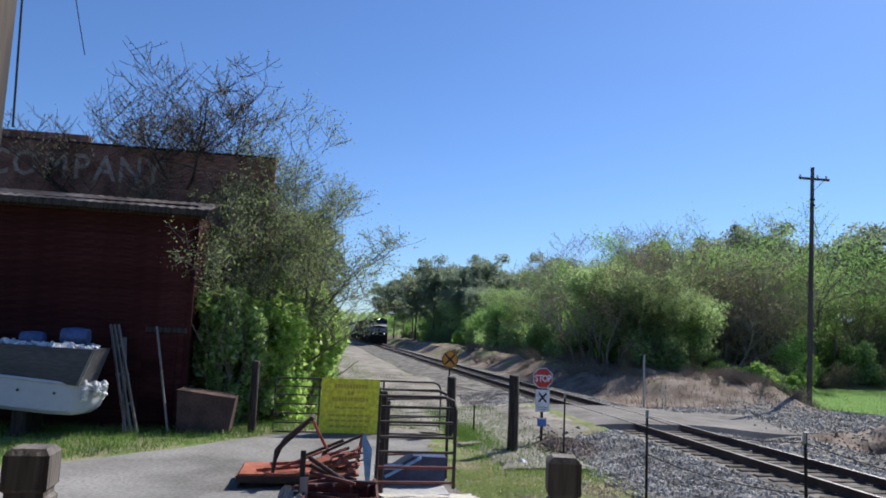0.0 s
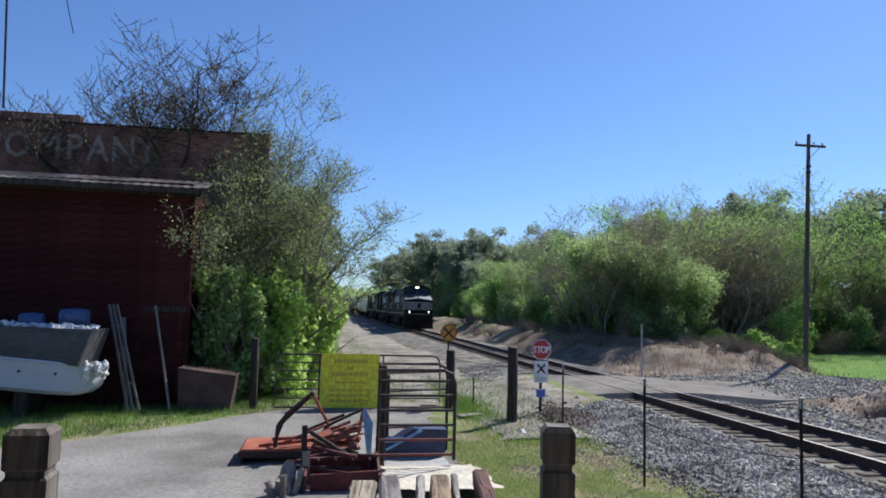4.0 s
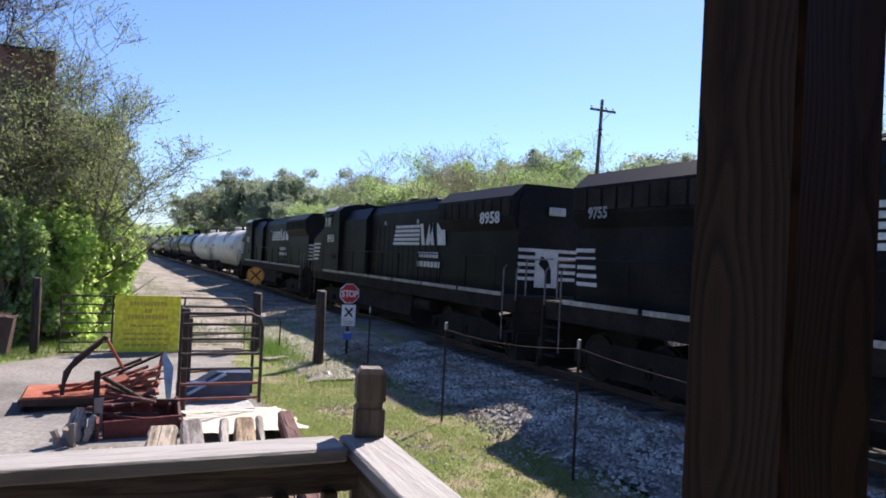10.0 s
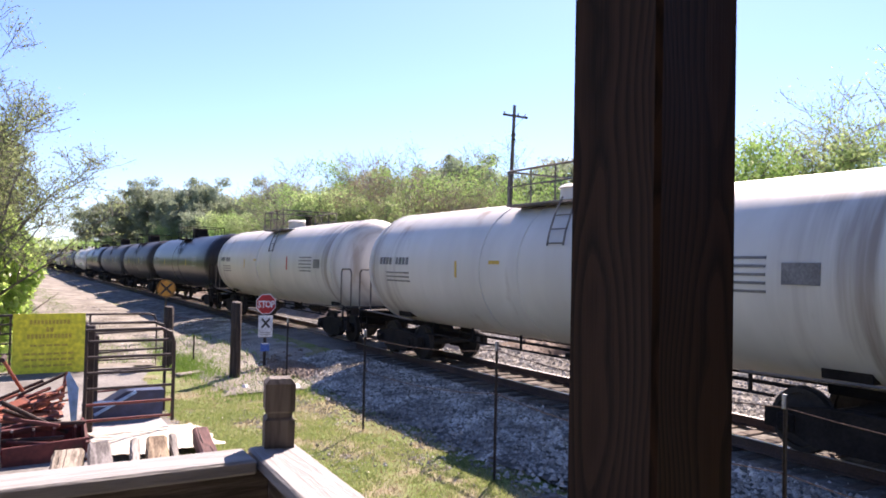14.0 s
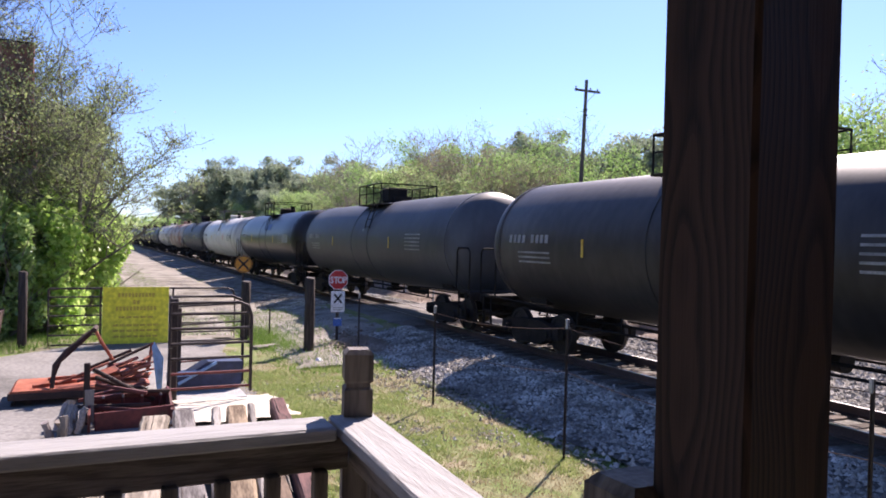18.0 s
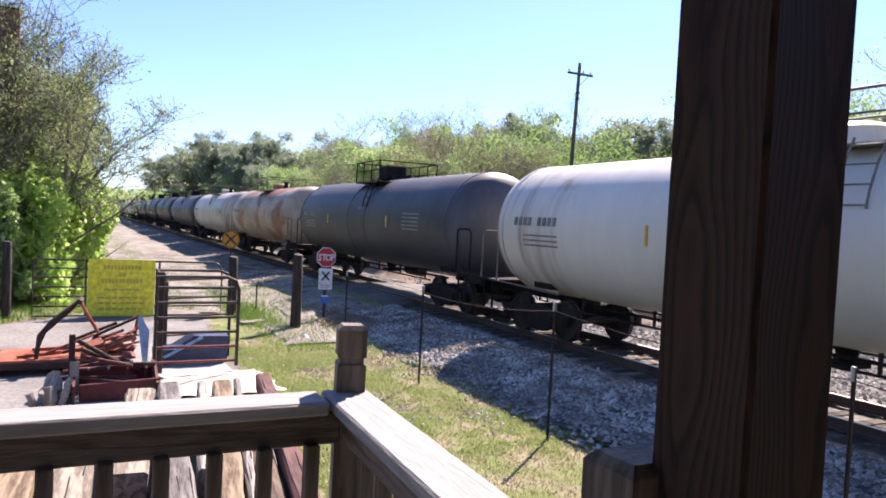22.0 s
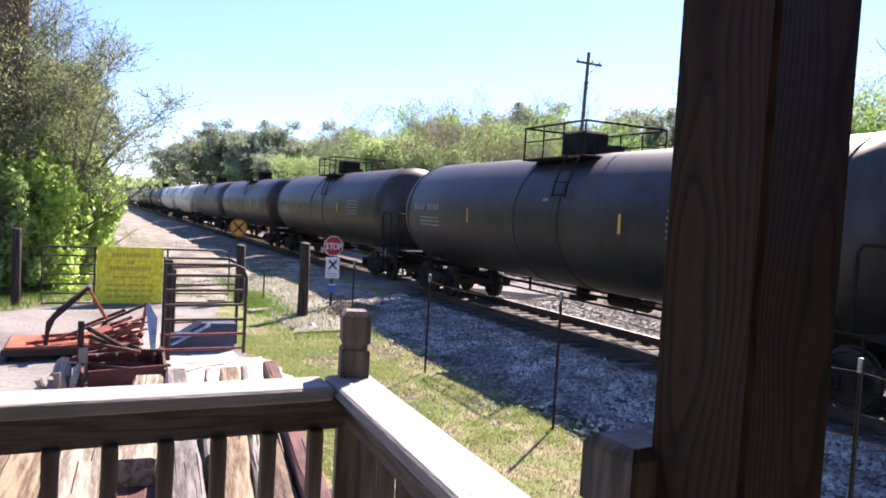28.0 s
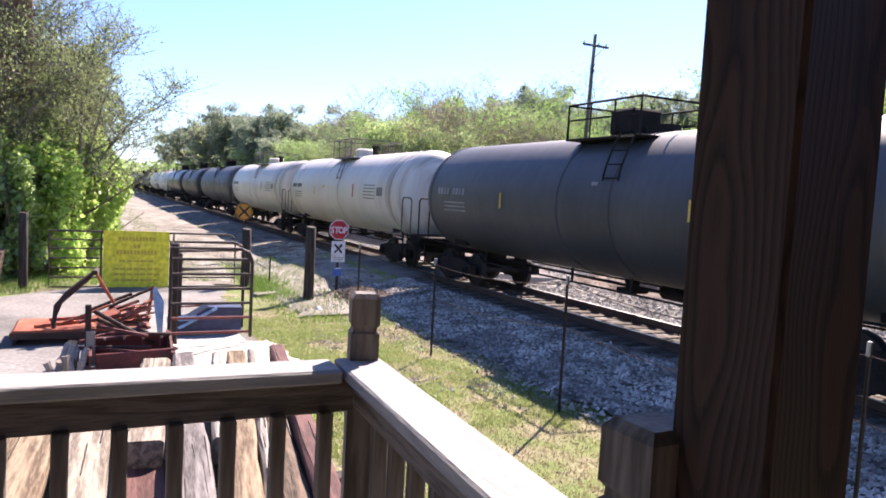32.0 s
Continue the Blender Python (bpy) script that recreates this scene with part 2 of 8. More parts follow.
    if bump:
        bp = N.new("ShaderNodeBump")
        bp.inputs["Strength"].default_value, bp.inputs["Distance"].default_value = min(1.0, bump * 3), 0.02
        L.new(grain.outputs["Fac"], bp.inputs["Height"])
        L.new(bp.outputs["Normal"], bs.inputs["Normal"])
    return m


def wood_grain(name, dark, light, along, rough=0.75, scale=1.0):
    """Sawn timber with long wavy grain lines along one axis."""
    m = bpy.data.materials.new(name)
    m.use_nodes = True
    nt = m.node_tree
    N, L = nt.nodes, nt.links
    bs = N["Principled BSDF"]
    bs.inputs["Roughness"].default_value = rough
    bs.inputs["Specular IOR Level"].default_value = 0.3
    tc = N.new("ShaderNodeTexCoord")
    mp = N.new("ShaderNodeMapping")
    s = [1.0, 1.0, 1.0]
    s["xyz".index(along)] = 0.09
    mp.inputs["Scale"].default_value = s
    L.new(tc.outputs["Object"], mp.inputs["Vector"])
    big = N.new("ShaderNodeTexNoise")
    big.inputs["Scale"].default_value, big.inputs["Detail"].default_value = 7 * scale, 2
    L.new(mp.outputs["Vector"], big.inputs["Vector"])
    mul = N.new("ShaderNodeMath")
    mul.operation = "MULTIPLY"
    mul.inputs[1].default_value = 26
    L.new(big.outputs["Fac"], mul.inputs[0])
    sine = N.new("ShaderNodeMath")
    sine.operation = "SINE"
    L.new(mul.outputs[0], sine.inputs[0])
    fib = N.new("ShaderNodeTexNoise")
    fib.inputs["Scale"].default_value, fib.inputs["Detail"].default_value = 90 * scale, 4
    L.new(mp.outputs["Vector"], fib.inputs["Vector"])
    add = N.new("ShaderNodeMath")
    add.operation = "MULTIPLY_ADD"
    add.inputs[1].default_value = 0.22
    L.new(sine.outputs[0], add.inputs[0])
    L.new(fib.outputs["Fac"], add.inputs[2])
    ramp = N.new("ShaderNodeValToRGB")
    ramp.color_ramp.elements[0].position, ramp.color_ramp.elements[1].position = 0.22, 0.78
    ramp.color_ramp.elements[0].color, ramp.color_ramp.elements[1].color = (*dark, 1), (*light, 1)
    L.new(add.outputs[0], ramp.inputs["Fac"])
    L.new(ramp.outputs["Color"], bs.inputs["Base Color"])
    bp = N.new("ShaderNodeBump")
    bp.inputs["Strength"].default_value, bp.inputs["Distance"].default_value = 0.5, 0.006
    L.new(add.outputs[0], bp.inputs["Height"])
    L.new(bp.outputs["Normal"], bs.inputs["Normal"])
    return m


def ring_grain(name, dark, light):
    """Flat-sawn post: growth rings round a wandering pith, cut by the faces into long arches."""
    m = bpy.data.materials.new(name)
    m.use_nodes = True
    nt = m.node_tree
    N, L = nt.nodes, nt.links
    bs = N["Principled BSDF"]
    bs.inputs["Roughness"].default_value = 0.72
    bs.inputs["Specular IOR Level"].default_value = 0.25
    tc = N.new("ShaderNodeTexCoord")
    slow = N.new("ShaderNodeMapping")
    slow.inputs["Scale"].default_value = (2.5, 2.5, 1.1)
    L.new(tc.outputs["Object"], slow.inputs["Vector"])
    wander = N.new("ShaderNodeTexNoise")
    wander.inputs["Scale"].default_value, wander.inputs["Detail"].default_value = 1.6, 2
    L.new(slow.outputs["Vector"], wander.inputs["Vector"])
    flat = N.new("ShaderNodeMapping")
    flat.inputs["Location"].default_value = (-0.03, -0.012, 0)
    flat.inputs["Rotation"].default_value = (0.012, 0.016, 0)
    flat.inputs["Scale"].default_value = (1, 1, 0)
    L.new(tc.outputs["Object"], flat.inputs["Vector"])
    dist = N.new("ShaderNodeVectorMath")
    dist.operation = "LENGTH"
    L.new(flat.outputs["Vector"], dist.inputs[0])
    r = N.new("ShaderNodeMath")
    r.operation = "MULTIPLY_ADD"
    r.inputs[1].default_value = 0.075
    L.new(wander.outputs["Fac"], r.inputs[0])
    L.new(dist.outputs["Value"], r.inputs[2])
    ring = N.new("ShaderNodeMath")
    ring.operation = "MULTIPLY"
    ring.inputs[1].default_value = 170.0
    L.new(r.outputs[0], ring.inputs[0])
    saw = N.new("ShaderNodeMath")
    saw.operation = "FRACT"
    L.new(ring.outputs[0], saw.inputs[0])
    fine = N.new("ShaderNodeMapping")
    fine.inputs["Scale"].default_value = (1, 1, 0.03)
    L.new(tc.outputs["Object"], fine.inputs["Vector"])
    fib = N.new("ShaderNodeTexNoise")
    fib.inputs["Scale"].default_value, fib.inputs["Detail"].default_value = 260, 3
    L.new(fine.outputs["Vector"], fib.inputs["Vector"])
    add = N.new("ShaderNodeMath")
    add.operation = "MULTIPLY_ADD"
    add.inputs[1].default_value = 0.5
    L.new(fib.outputs["Fac"], add.inputs[0])
    L.new(saw.outputs[0], add.inputs[2])
    ramp = N.new("ShaderNodeValToRGB")
    e = ramp.color_ramp.elements
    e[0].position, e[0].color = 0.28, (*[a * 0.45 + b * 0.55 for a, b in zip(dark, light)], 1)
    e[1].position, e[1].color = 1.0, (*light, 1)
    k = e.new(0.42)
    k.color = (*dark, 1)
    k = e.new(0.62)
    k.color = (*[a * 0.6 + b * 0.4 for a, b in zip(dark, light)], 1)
    L.new(add.outputs[0], ramp.inputs["Fac"])
    L.new(ramp.outputs["Color"], bs.inputs["Base Color"])
    bp = N.new("ShaderNodeBump")
    bp.inputs["Strength"].default_value, bp.inputs["Distance"].default_value = 0.35, 0.004
    L.new(add.outputs[0], bp.inputs["Height"])
    L.new(bp.outputs["Normal"], bs.inputs["Normal"])
    return m


def leafage(name, colours, through=0.35, spread=0.35, rough=0.5, gloss=0.35):
    """Thin leaves that let some light through; every leaf has its own tone."""
    m = bpy.data.materials.new(name)
    m.use_nodes = True
    nt = m.node_tree
    N, L = nt.nodes, nt.links
    bs, out = N["Principled BSDF"], N["Material Output"]
    bs.inputs["Roughness"].default_value = rough
    bs.inputs["Specular IOR Level"].default_value = gloss
    g = N.new("ShaderNodeNewGeometry")
    ramp = N.new("ShaderNodeValToRGB")
    ramp.color_ramp.elements[0].color = (*colours[0], 1)
    ramp.color_ramp.elements[1].color = (*colours[-1], 1)
    for i, c in enumerate(colours[1:-1]):
        e = ramp.color_ramp.elements.new((i + 1) / (len(colours) - 1))
        e.color = (*c, 1)
    L.new(g.outputs["Random Per Island"], ramp.inputs["Fac"])
    oi = N.new("ShaderNodeObjectInfo")
    r = N.new("ShaderNodeMapRange")
    r.inputs["To Min"].default_value, r.inputs["To Max"].default_value = 1 - spread, 1 + spread
    L.new(oi.outputs["Random"], r.inputs["Value"])
    h = N.new("ShaderNodeHueSaturation")
    L.new(ramp.outputs["Color"], h.inputs["Color"])
    L.new(r.outputs["Result"], h.inputs["Value"])
    L.new(h.outputs["Color"], bs.inputs["Base Color"])
    tr = N.new("ShaderNodeBsdfTranslucent")
    L.new(h.outputs["Color"], tr.inputs["Color"])
    mix = N.new("ShaderNodeMixShader")
    mix.inputs["Fac"].default_value = through
    L.new(bs.outputs["BSDF"], mix.inputs[1])
    L.new(tr.outputs["BSDF"], mix.inputs[2])
    L.new(mix.outputs["Shader"], out.inputs["Surface"])
    return m


def plain_glow(name, colour, strength):
    m = bpy.data.materials.new(name)
    m.use_nodes = True
    bs = m.node_tree.nodes["Principled BSDF"]
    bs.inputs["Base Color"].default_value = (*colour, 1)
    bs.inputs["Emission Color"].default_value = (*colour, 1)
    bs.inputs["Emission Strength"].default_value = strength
    return m


M_GROUND = surface("turf_soil", [(0.284, 0.241, 0.163), (0.202, 0.202, 0.107), (0.155, 0.194, 0.0688), (0.125, 0.176, 0.0559)], 0.95, scale=1.3, fine=22, bump=0.3, spec=0.1, contrast=0.34)
M_LAWN = surface("lawn", [(0.0765, 0.17, 0.0255), (0.111, 0.212, 0.034)], 0.9, scale=0.5, fine=25, bump=0.3, spec=0.1)
M_CONCRETE = surface("driveway_concrete", [(0.129, 0.123, 0.112), (0.198, 0.189, 0.175), (0.254, 0.243, 0.225)], 0.9, scale=0.45, fine=14, bump=0.08, spec=0.2)
M_PATH = surface("dirt_gravel", [(0.141, 0.126, 0.101), (0.238, 0.216, 0.18), (0.317, 0.295, 0.255)], 0.95, scale=0.9, fine=16, bump=0.25, spec=0.1)
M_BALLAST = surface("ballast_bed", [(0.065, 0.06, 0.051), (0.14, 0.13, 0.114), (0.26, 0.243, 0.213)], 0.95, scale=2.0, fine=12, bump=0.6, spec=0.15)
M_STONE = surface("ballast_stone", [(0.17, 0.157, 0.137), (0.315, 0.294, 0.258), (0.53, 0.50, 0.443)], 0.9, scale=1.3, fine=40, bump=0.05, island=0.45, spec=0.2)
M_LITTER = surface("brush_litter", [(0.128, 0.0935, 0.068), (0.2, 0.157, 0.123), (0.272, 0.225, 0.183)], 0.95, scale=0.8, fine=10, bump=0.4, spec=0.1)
M_ASPHALT = surface("crossing_asphalt", [(0.0935, 0.085, 0.0782), (0.162, 0.149, 0.136), (0.23, 0.212, 0.191)], 0.92, scale=0.8, fine=24, bump=0.25, spec=0.2, contrast=0.4)
M_TIE = surface("creosote_tie", [(0.06, 0.046, 0.037), (0.115, 0.092, 0.075), (0.18, 0.15, 0.125)], 0.9, scale=2.5, fine=30, bump=0.3, stretch=(0.15, 1, 1), per_object=0.35, spec=0.2)
M_RAIL = surface("rusted_rail", [(0.055, 0.031, 0.023), (0.105, 0.06, 0.043)], 0.9, metal=0.0, scale=2, fine=40, bump=0.1)
M_RAILTOP = surface("polished_railhead", [(0.30, 0.27, 0.25), (0.42, 0.40, 0.38)], 0.35, metal=0.9, scale=4, fine=60, bump=0.02)
M_DECK = wood_grain("weathered_decking", (0.10, 0.085, 0.075), (0.28, 0.25, 0.225), "x")
# cap wood is coloured paler than the rail faces, as if sunlit from above
M_SUNLITCAP_X = wood_grain("weathered_sunlit_cap_x", (0.249, 0.245, 0.241), (0.318, 0.314, 0.31), "x", scale=2.6)
M_SUNLITCAP_Y = wood_grain("weathered_sunlit_cap_y", (0.249, 0.245, 0.241), (0.318, 0.314, 0.31), "y", scale=2.6)
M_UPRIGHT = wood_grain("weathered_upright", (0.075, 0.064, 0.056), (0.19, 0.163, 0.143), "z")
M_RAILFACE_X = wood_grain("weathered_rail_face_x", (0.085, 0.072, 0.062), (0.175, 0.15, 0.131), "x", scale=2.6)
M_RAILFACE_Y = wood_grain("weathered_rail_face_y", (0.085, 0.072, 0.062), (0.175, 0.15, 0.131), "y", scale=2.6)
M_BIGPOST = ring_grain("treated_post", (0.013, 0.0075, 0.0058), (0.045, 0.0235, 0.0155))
M_OLDPOST = wood_grain("dark_fence_post", (0.02, 0.015, 0.012), (0.065, 0.048, 0.038), "z")
M_POLEWOOD = surface("pole_wood", [(0.06, 0.05, 0.045), (0.12, 0.10, 0.09)], 0.9, scale=2, fine=30, stretch=(1, 1, 0.1), bump=0.2)


# ---- ground ----
def smooth(a, b, x):
    u = min(max((x - a) / (b - a), 0.0), 1.0)
    return u * u * (3 - 2 * u)


def ground_z(x, y):
    z = -0.52 + 0.03 * noise.noise((x * 0.6, y * 0.6, 1.3)) + 0.06 * noise.noise((x * 0.13, y * 0.13, 4.1))
    bed = 1 - smooth(1.9, 4.2, abs(x))
    z = z * (1 - bed) - 0.36 * bed
    # brushy bank beyond the crossing, along the far side of the line
    bank = smooth(3.6, 7.0, x + 0.25 * math.sin(y * 0.7)) * smooth(31.5, 36.5, y + 0.6 * math.sin(x * 0.8)) * (1 - smooth(11.0, 14.0, x) * (1 - smooth(46, 56, y)))
    z += bank * (1.15 + 0.35 * noise.noise((x * 0.4, y * 0.25, 7.0)) + 0.3 * abs(noise.noise((x * 0.9, y * 0.45, 3.0))) - 0.85 * math.exp(-((x - 5.3 - 0.12 * (y - 36)) / 0.65) ** 2) * (1 - smooth(37, 41, y)))
    # level of the lane on the far side
    z += 0.22 * smooth(2.5, 5.0, x) * (1 - smooth(31, 36, y)) * smooth(12, 18, y)
    # rough ditch beside the line
    z -= 1.0 * math.exp(-((x - 6.3) / 0.95) ** 2 - ((y - 21.2) / 1.1) ** 2)
    # lane approach on the near side
    z += 0.30 * smooth(-6.0, -3.0, x) * (1 - smooth(-2.0, -1.0, x)) * smooth(22.6, 24.2, y) * (1 - smooth(30, 33, y))
    far = max(abs(x), abs(y - 60)) - 250
    return z + (0.004 * far if far > 0 else 0)


def graded(stops):
    """Coordinates from (position, step) stops."""
    out = []
    for (a, s), (b, _) in zip(stops, stops[1:]):
        n = max(1, round((b - a) / s))
        out += [a + (b - a) * k / n for k in range(n)]
    return out + [stops[-1][0]]


def sheet(name, xs, ys, height, material, label, category, keep=None):
    g = Geo()
    nx = len(xs)
    g.v = [(x, y, height(x, y)) for y in ys for x in xs]
    g.f = [(j * nx + i, j * nx + i + 1, (j + 1) * nx + i + 1, (j + 1) * nx + i) for j in range(len(ys) - 1) for i in range(nx - 1)
           if keep is None or keep((xs[i] + xs[i + 1]) / 2, (ys[j] + ys[j + 1]) / 2)]
    me = g.mesh(name, 60)
    me.materials.append(material)
    return tagged(new(name, me), label, category, kind="structure")


GX = graded([(-2500, 500), (-500, 60), (-80, 6), (-20, 0.7), (-6, 0.3), (16, 0.7), (30, 4), (90, 40), (500, 500), (2500, 1)])
GY = graded([(-2500, 500), (-500, 80), (-30, 4), (2, 0.6), (45, 1.2), (75, 5), (200, 20), (600, 400), (2500, 1)])
sheet("ground", GX, GY, ground_z, M_GROUND, "patchy spring grass and bare brown soil", "ground")


def strip(name, left, right, ys, lift, material, label, category, n=24, wobble=0.25, z=None):
    """A strip lying on the ground between two edges x = left(y) and x = right(y), with ragged edges."""
    g = Geo()
    for y in ys:
        a = left(y) + wobble * noise.noise((y * 0.9, 3.0, 0.0)) + wobble * 0.6 * noise.noise((y * 3.1, 9.0, 0.0))
        b = right(y) + wobble * noise.noise((y * 0.8, 17.0, 0.0)) + wobble * 0.6 * noise.noise((y * 2.7, 23.0, 0.0))
        for i in range(n + 1):
            u = i / n
            x = a + (b - a) * u
            edge = min(u, 1 - u) * n
            g.v.append((x, y, (z(x, y) if z else ground_z(x, y)) + (lift if edge >= 1 else lift * 0.2 - 0.01)))
    g.f = [(j * (n + 1) + i, j * (n + 1) + i + 1, (j + 1) * (n + 1) + i + 1, (j + 1) * (n + 1) + i) for j in range(len(ys) - 1) for i in range(n)]
    me = g.mesh(name, 50)
    me.materials.append(material)
    return tagged(new(name, me), label, category, kind="structure")


def ballast_z(x, y):
    d = abs(x)
    return -0.236 - 0.279 * smooth(1.6, 4.3, d) + 0.025 * noise.noise((x * 2.2, y * 2.2, 5.0))


YT = graded([(-70, 2.0), (2, 0.35), (46, 1.0), (120, 6), (900, 1)])
strip("ballast", lambda y: -3.95, lambda y: 3.6, YT, 0.03, M_BALLAST, "grey crushed stone ballast under the railway line", "ballast", n=34, wobble=0.35, z=ballast_z)
# concrete yard in front of the shed, running under the gate
strip("driveway", lambda y: -15.8 - (19.1 - y) * 1.2 if y < 19.1 else -15.8 + (y - 19.1) * 0.97, lambda y: -8.1 + 0.05 * y if y < 16 else -7.4 + (y - 16) * 0.02,
      graded([(-12, 1.0), (4, 0.5), (24.6, 1)]), 0.035, M_CONCRETE, "sunlit worn concrete yard", "pavement", n=30, wobble=0.22)
# dirt lane beyond the gate along the line
strip("lane", lambda y: -10.3 + smooth(24, 46, y) * 0.8 - 0.004 * max(0, y - 46), lambda y: -6.7 + smooth(24, 40, y) * 1.8 + smooth(40, 60, y) * 0.9,
      graded([(24.4, 0.5), (60, 1.0), (130, 5), (300, 20), (700, 1)]), 0.04, M_PATH, "pale dirt and gravel lane beside the railway", "lane", n=18, wobble=0.35)
# stony verge between gate post, signs and the line
strip("stony_verge", lambda y: -6.3 + smooth(20, 26, y) * 0.4, lambda y: -3.7 + 1.3 * smooth(22.4, 23.6, y), graded([(18.8, 0.35), (30, 0.8), (52, 1)]), 0.05, M_PATH, "gravelly dirt verge with weeds", "verge", n=14, wobble=0.5)
# asphalt crossing
strip("crossing", lambda y: -4.3 + 0.10 * (y - 23.5), lambda y: 5.0 + 0.3 * (y - 24), graded([(23.6, 0.35), (30.2, 1)]), 0.02, M_ASPHALT, "grey asphalt lane over the railway", "road", n=50, wobble=0.18,
      z=lambda x, y: -0.035 - (0.30 if x < 0 else 0.22) * smooth(1.0, 4.6, abs(x)) - 0.5 * (1 - smooth(23.55, 23.98, y) * (1 - smooth(29.8, 30.2, y))))
# gravel yard on the far side
strip("gravel_yard", lambda y: 3.2, lambda y: 15.5 - max(0, (24 - y)) * 0.42, graded([(6, 0.6), (34, 1)]), 0.03, M_BALLAST, "pale loose gravel beside the crossing", "gravel", n=34, wobble=0.4)
strip("bank_litter", lambda y: 3.7, lambda y: 14.5 if y < 48 else 24, graded([(32.5, 0.7), (60, 2), (140, 10), (600, 1)]), 0.035, M_LITTER, "brown bank of dead brush and cut stems", "bank", n=26, wobble=0.5)
def mound_z(x, y):
    rim = smooth(4.4, 5.2, x + 0.25 * noise.noise((y * 1.3, 1.0, 0.0))) * (1 - smooth(11.5, 13.0, x)) * smooth(17.8, 19.2, y + 0.4 * noise.noise((x, 4.0, 0.0))) * (1 - smooth(23.6, 24.8, y))
    z = 0.10 + 0.16 * noise.noise((x * 1.6, y * 1.6, 8.0)) + 0.10 * noise.noise((x * 4.0, y * 4.0, 2.0)) + 0.75 * math.exp(-((x - 8.6) / 1.6) ** 2 - ((y - 22.8) / 0.9) ** 2)
    return ground_z(x, y) - 0.12 + rim * (0.14 + z)


sheet("dirt_mound", graded([(4.2, 0.18), (13.0, 1)]), graded([(17.6, 0.18), (25.0, 1)]), mound_z, M_LITTER, "brown eroded heap of dirt and dead brush by a ditch", "dirt mound")
sheet("lawn", graded([(13.8, 0.6), (60, 1)]), graded([(30, 0.5), (48, 1)]), lambda x, y: ground_z(x, y) + 0.05 + 0.012 * (y - 30), M_LAWN, "bright green mown lawn", "lawn")


# ---- railway ----
track = thing("railway_track", (0, 0, 0), "single railway line of rusted rails on dark timber ties", "railway track", kind="structure")
RAIL = [(-0.07, -0.172), (0.07, -0.172), (0.07, -0.16), (0.012, -0.14), (0.012, -0.045), (0.036, -0.035), (0.036, -0.006), (-0.036, -0.006), (-0.036, -0.035), (-0.012, -0.045), (-0.012, -0.14), (-0.07, -0.16)]
for sx in (-0.7525, 0.7525):
    r = part("rail", Geo().prism([(x + sx, z) for x, z in RAIL[::-1]], -70, 900), M_RAIL, track, "rusty brown steel rail")
    part("rail_head", Geo().box((sx, 415, -0.003), (0.066, 970, 0.006)), M_RAILTOP, r, "worn bright running surface")
tie_me = Geo().box((0, 0, 0), (2.6, 0.22, 0.17), 0.015).mesh("tie")
tie_me.materials.append(M_TIE)
rest = Geo()
k = 0
y = -69.0
rng = random.Random(4)
while y < 520:
    y += 0.52
    if 23.9 < y < 29.9:
        continue
    if 2.0 < y < 75:
        ob = part("tie", tie_me, None, track, at=pose(rng.uniform(-0.05, 0.05), y, -0.262 + rng.uniform(-0.01, 0.006), 0, 0, rng.uniform(-1.2, 1.2)))
    else:
        rest.box((rng.uniform(-0.05, 0.05), y, -0.262), (2.6, 0.22, 0.17))
tagged(part("ties", rest, M_TIE, track), kind="stuff")

# stones of the ballast
def stones(name, spots, material, label, seed):
    rs = np.random.RandomState(seed)
    base = np.array([(1, 0, 0), (-1, 0, 0), (0, 1, 0), (0, -1, 0), (0, 0, 1), (0, 0, -0.6)], float)
    tri = np.array([(0, 2, 4), (2, 1, 4), (1, 3, 4), (3, 0, 4), (2, 0, 5), (1, 2, 5), (3, 1, 5), (0, 3, 5)])
    n = len(spots)
    v = base[None] * rs.uniform(0.6, 1.25, (n, 6, 1)) + rs.uniform(-0.3, 0.3, (n, 6, 3))
    a = rs.uniform(0, 6.28, n)
    c, s = np.cos(a), np.sin(a)
    x = v[:, :, 0] * c[:, None] - v[:, :, 1] * s[:, None]
    yv = v[:, :, 0] * s[:, None] + v[:, :, 1] * c[:, None]
    v[:, :, 0], v[:, :, 1] = x, yv
    sp = np.array(spots)
    v = v * sp[:, None, 3:4] * np.array([1, 1, 0.75]) + sp[:, None, :3]
    me = bpy.data.meshes.new(name)
    me.from_pydata(v.reshape(-1, 3).tolist(), [], (tri[None] + 6 * np.arange(n)[:, None, None]).reshape(-1, 3).tolist())
    me.materials.append(material)
    return tagged(new(name, me), label, "gravel", kind="stuff")


rs = np.random.RandomState(7)
spots = []
while len(spots) < 30000:
    y = 4 + 34 * rs.rand() ** 1.4
    x = rs.uniform(-4.5, -0.9) if rs.rand() < 0.72 else rs.uniform(-0.9, 3.4)
    if x < -4.45 or x < -3.7 and rs.rand() > math.exp((x + 3.7) * 4):
        continue
    if 23.7 < y < 30.1 and abs(x) < 9:
        continue
    spots.append((x, y, ballast_z(x, y) + (0.035 if abs(x) > 1.5 else -0.01), rs.uniform(0.026, 0.062)))
stones("ballast_stones", spots, M_STONE, "loose grey crushed stones of the trackbed", 1)
spots = []
while len(spots) < 12000:
    y = 8 + 25 * rs.rand()
    x = rs.uniform(3.3, 15 - max(0, 24 - y) * 0.42)
    if 23.6 < y < 30.2 and x < 5.2 + 0.3 * (y - 24) - 1.2 * rs.rand() ** 3:
        continue
    spots.append((x, y, ground_z(x, y) + 0.04, rs.uniform(0.03, 0.08)))
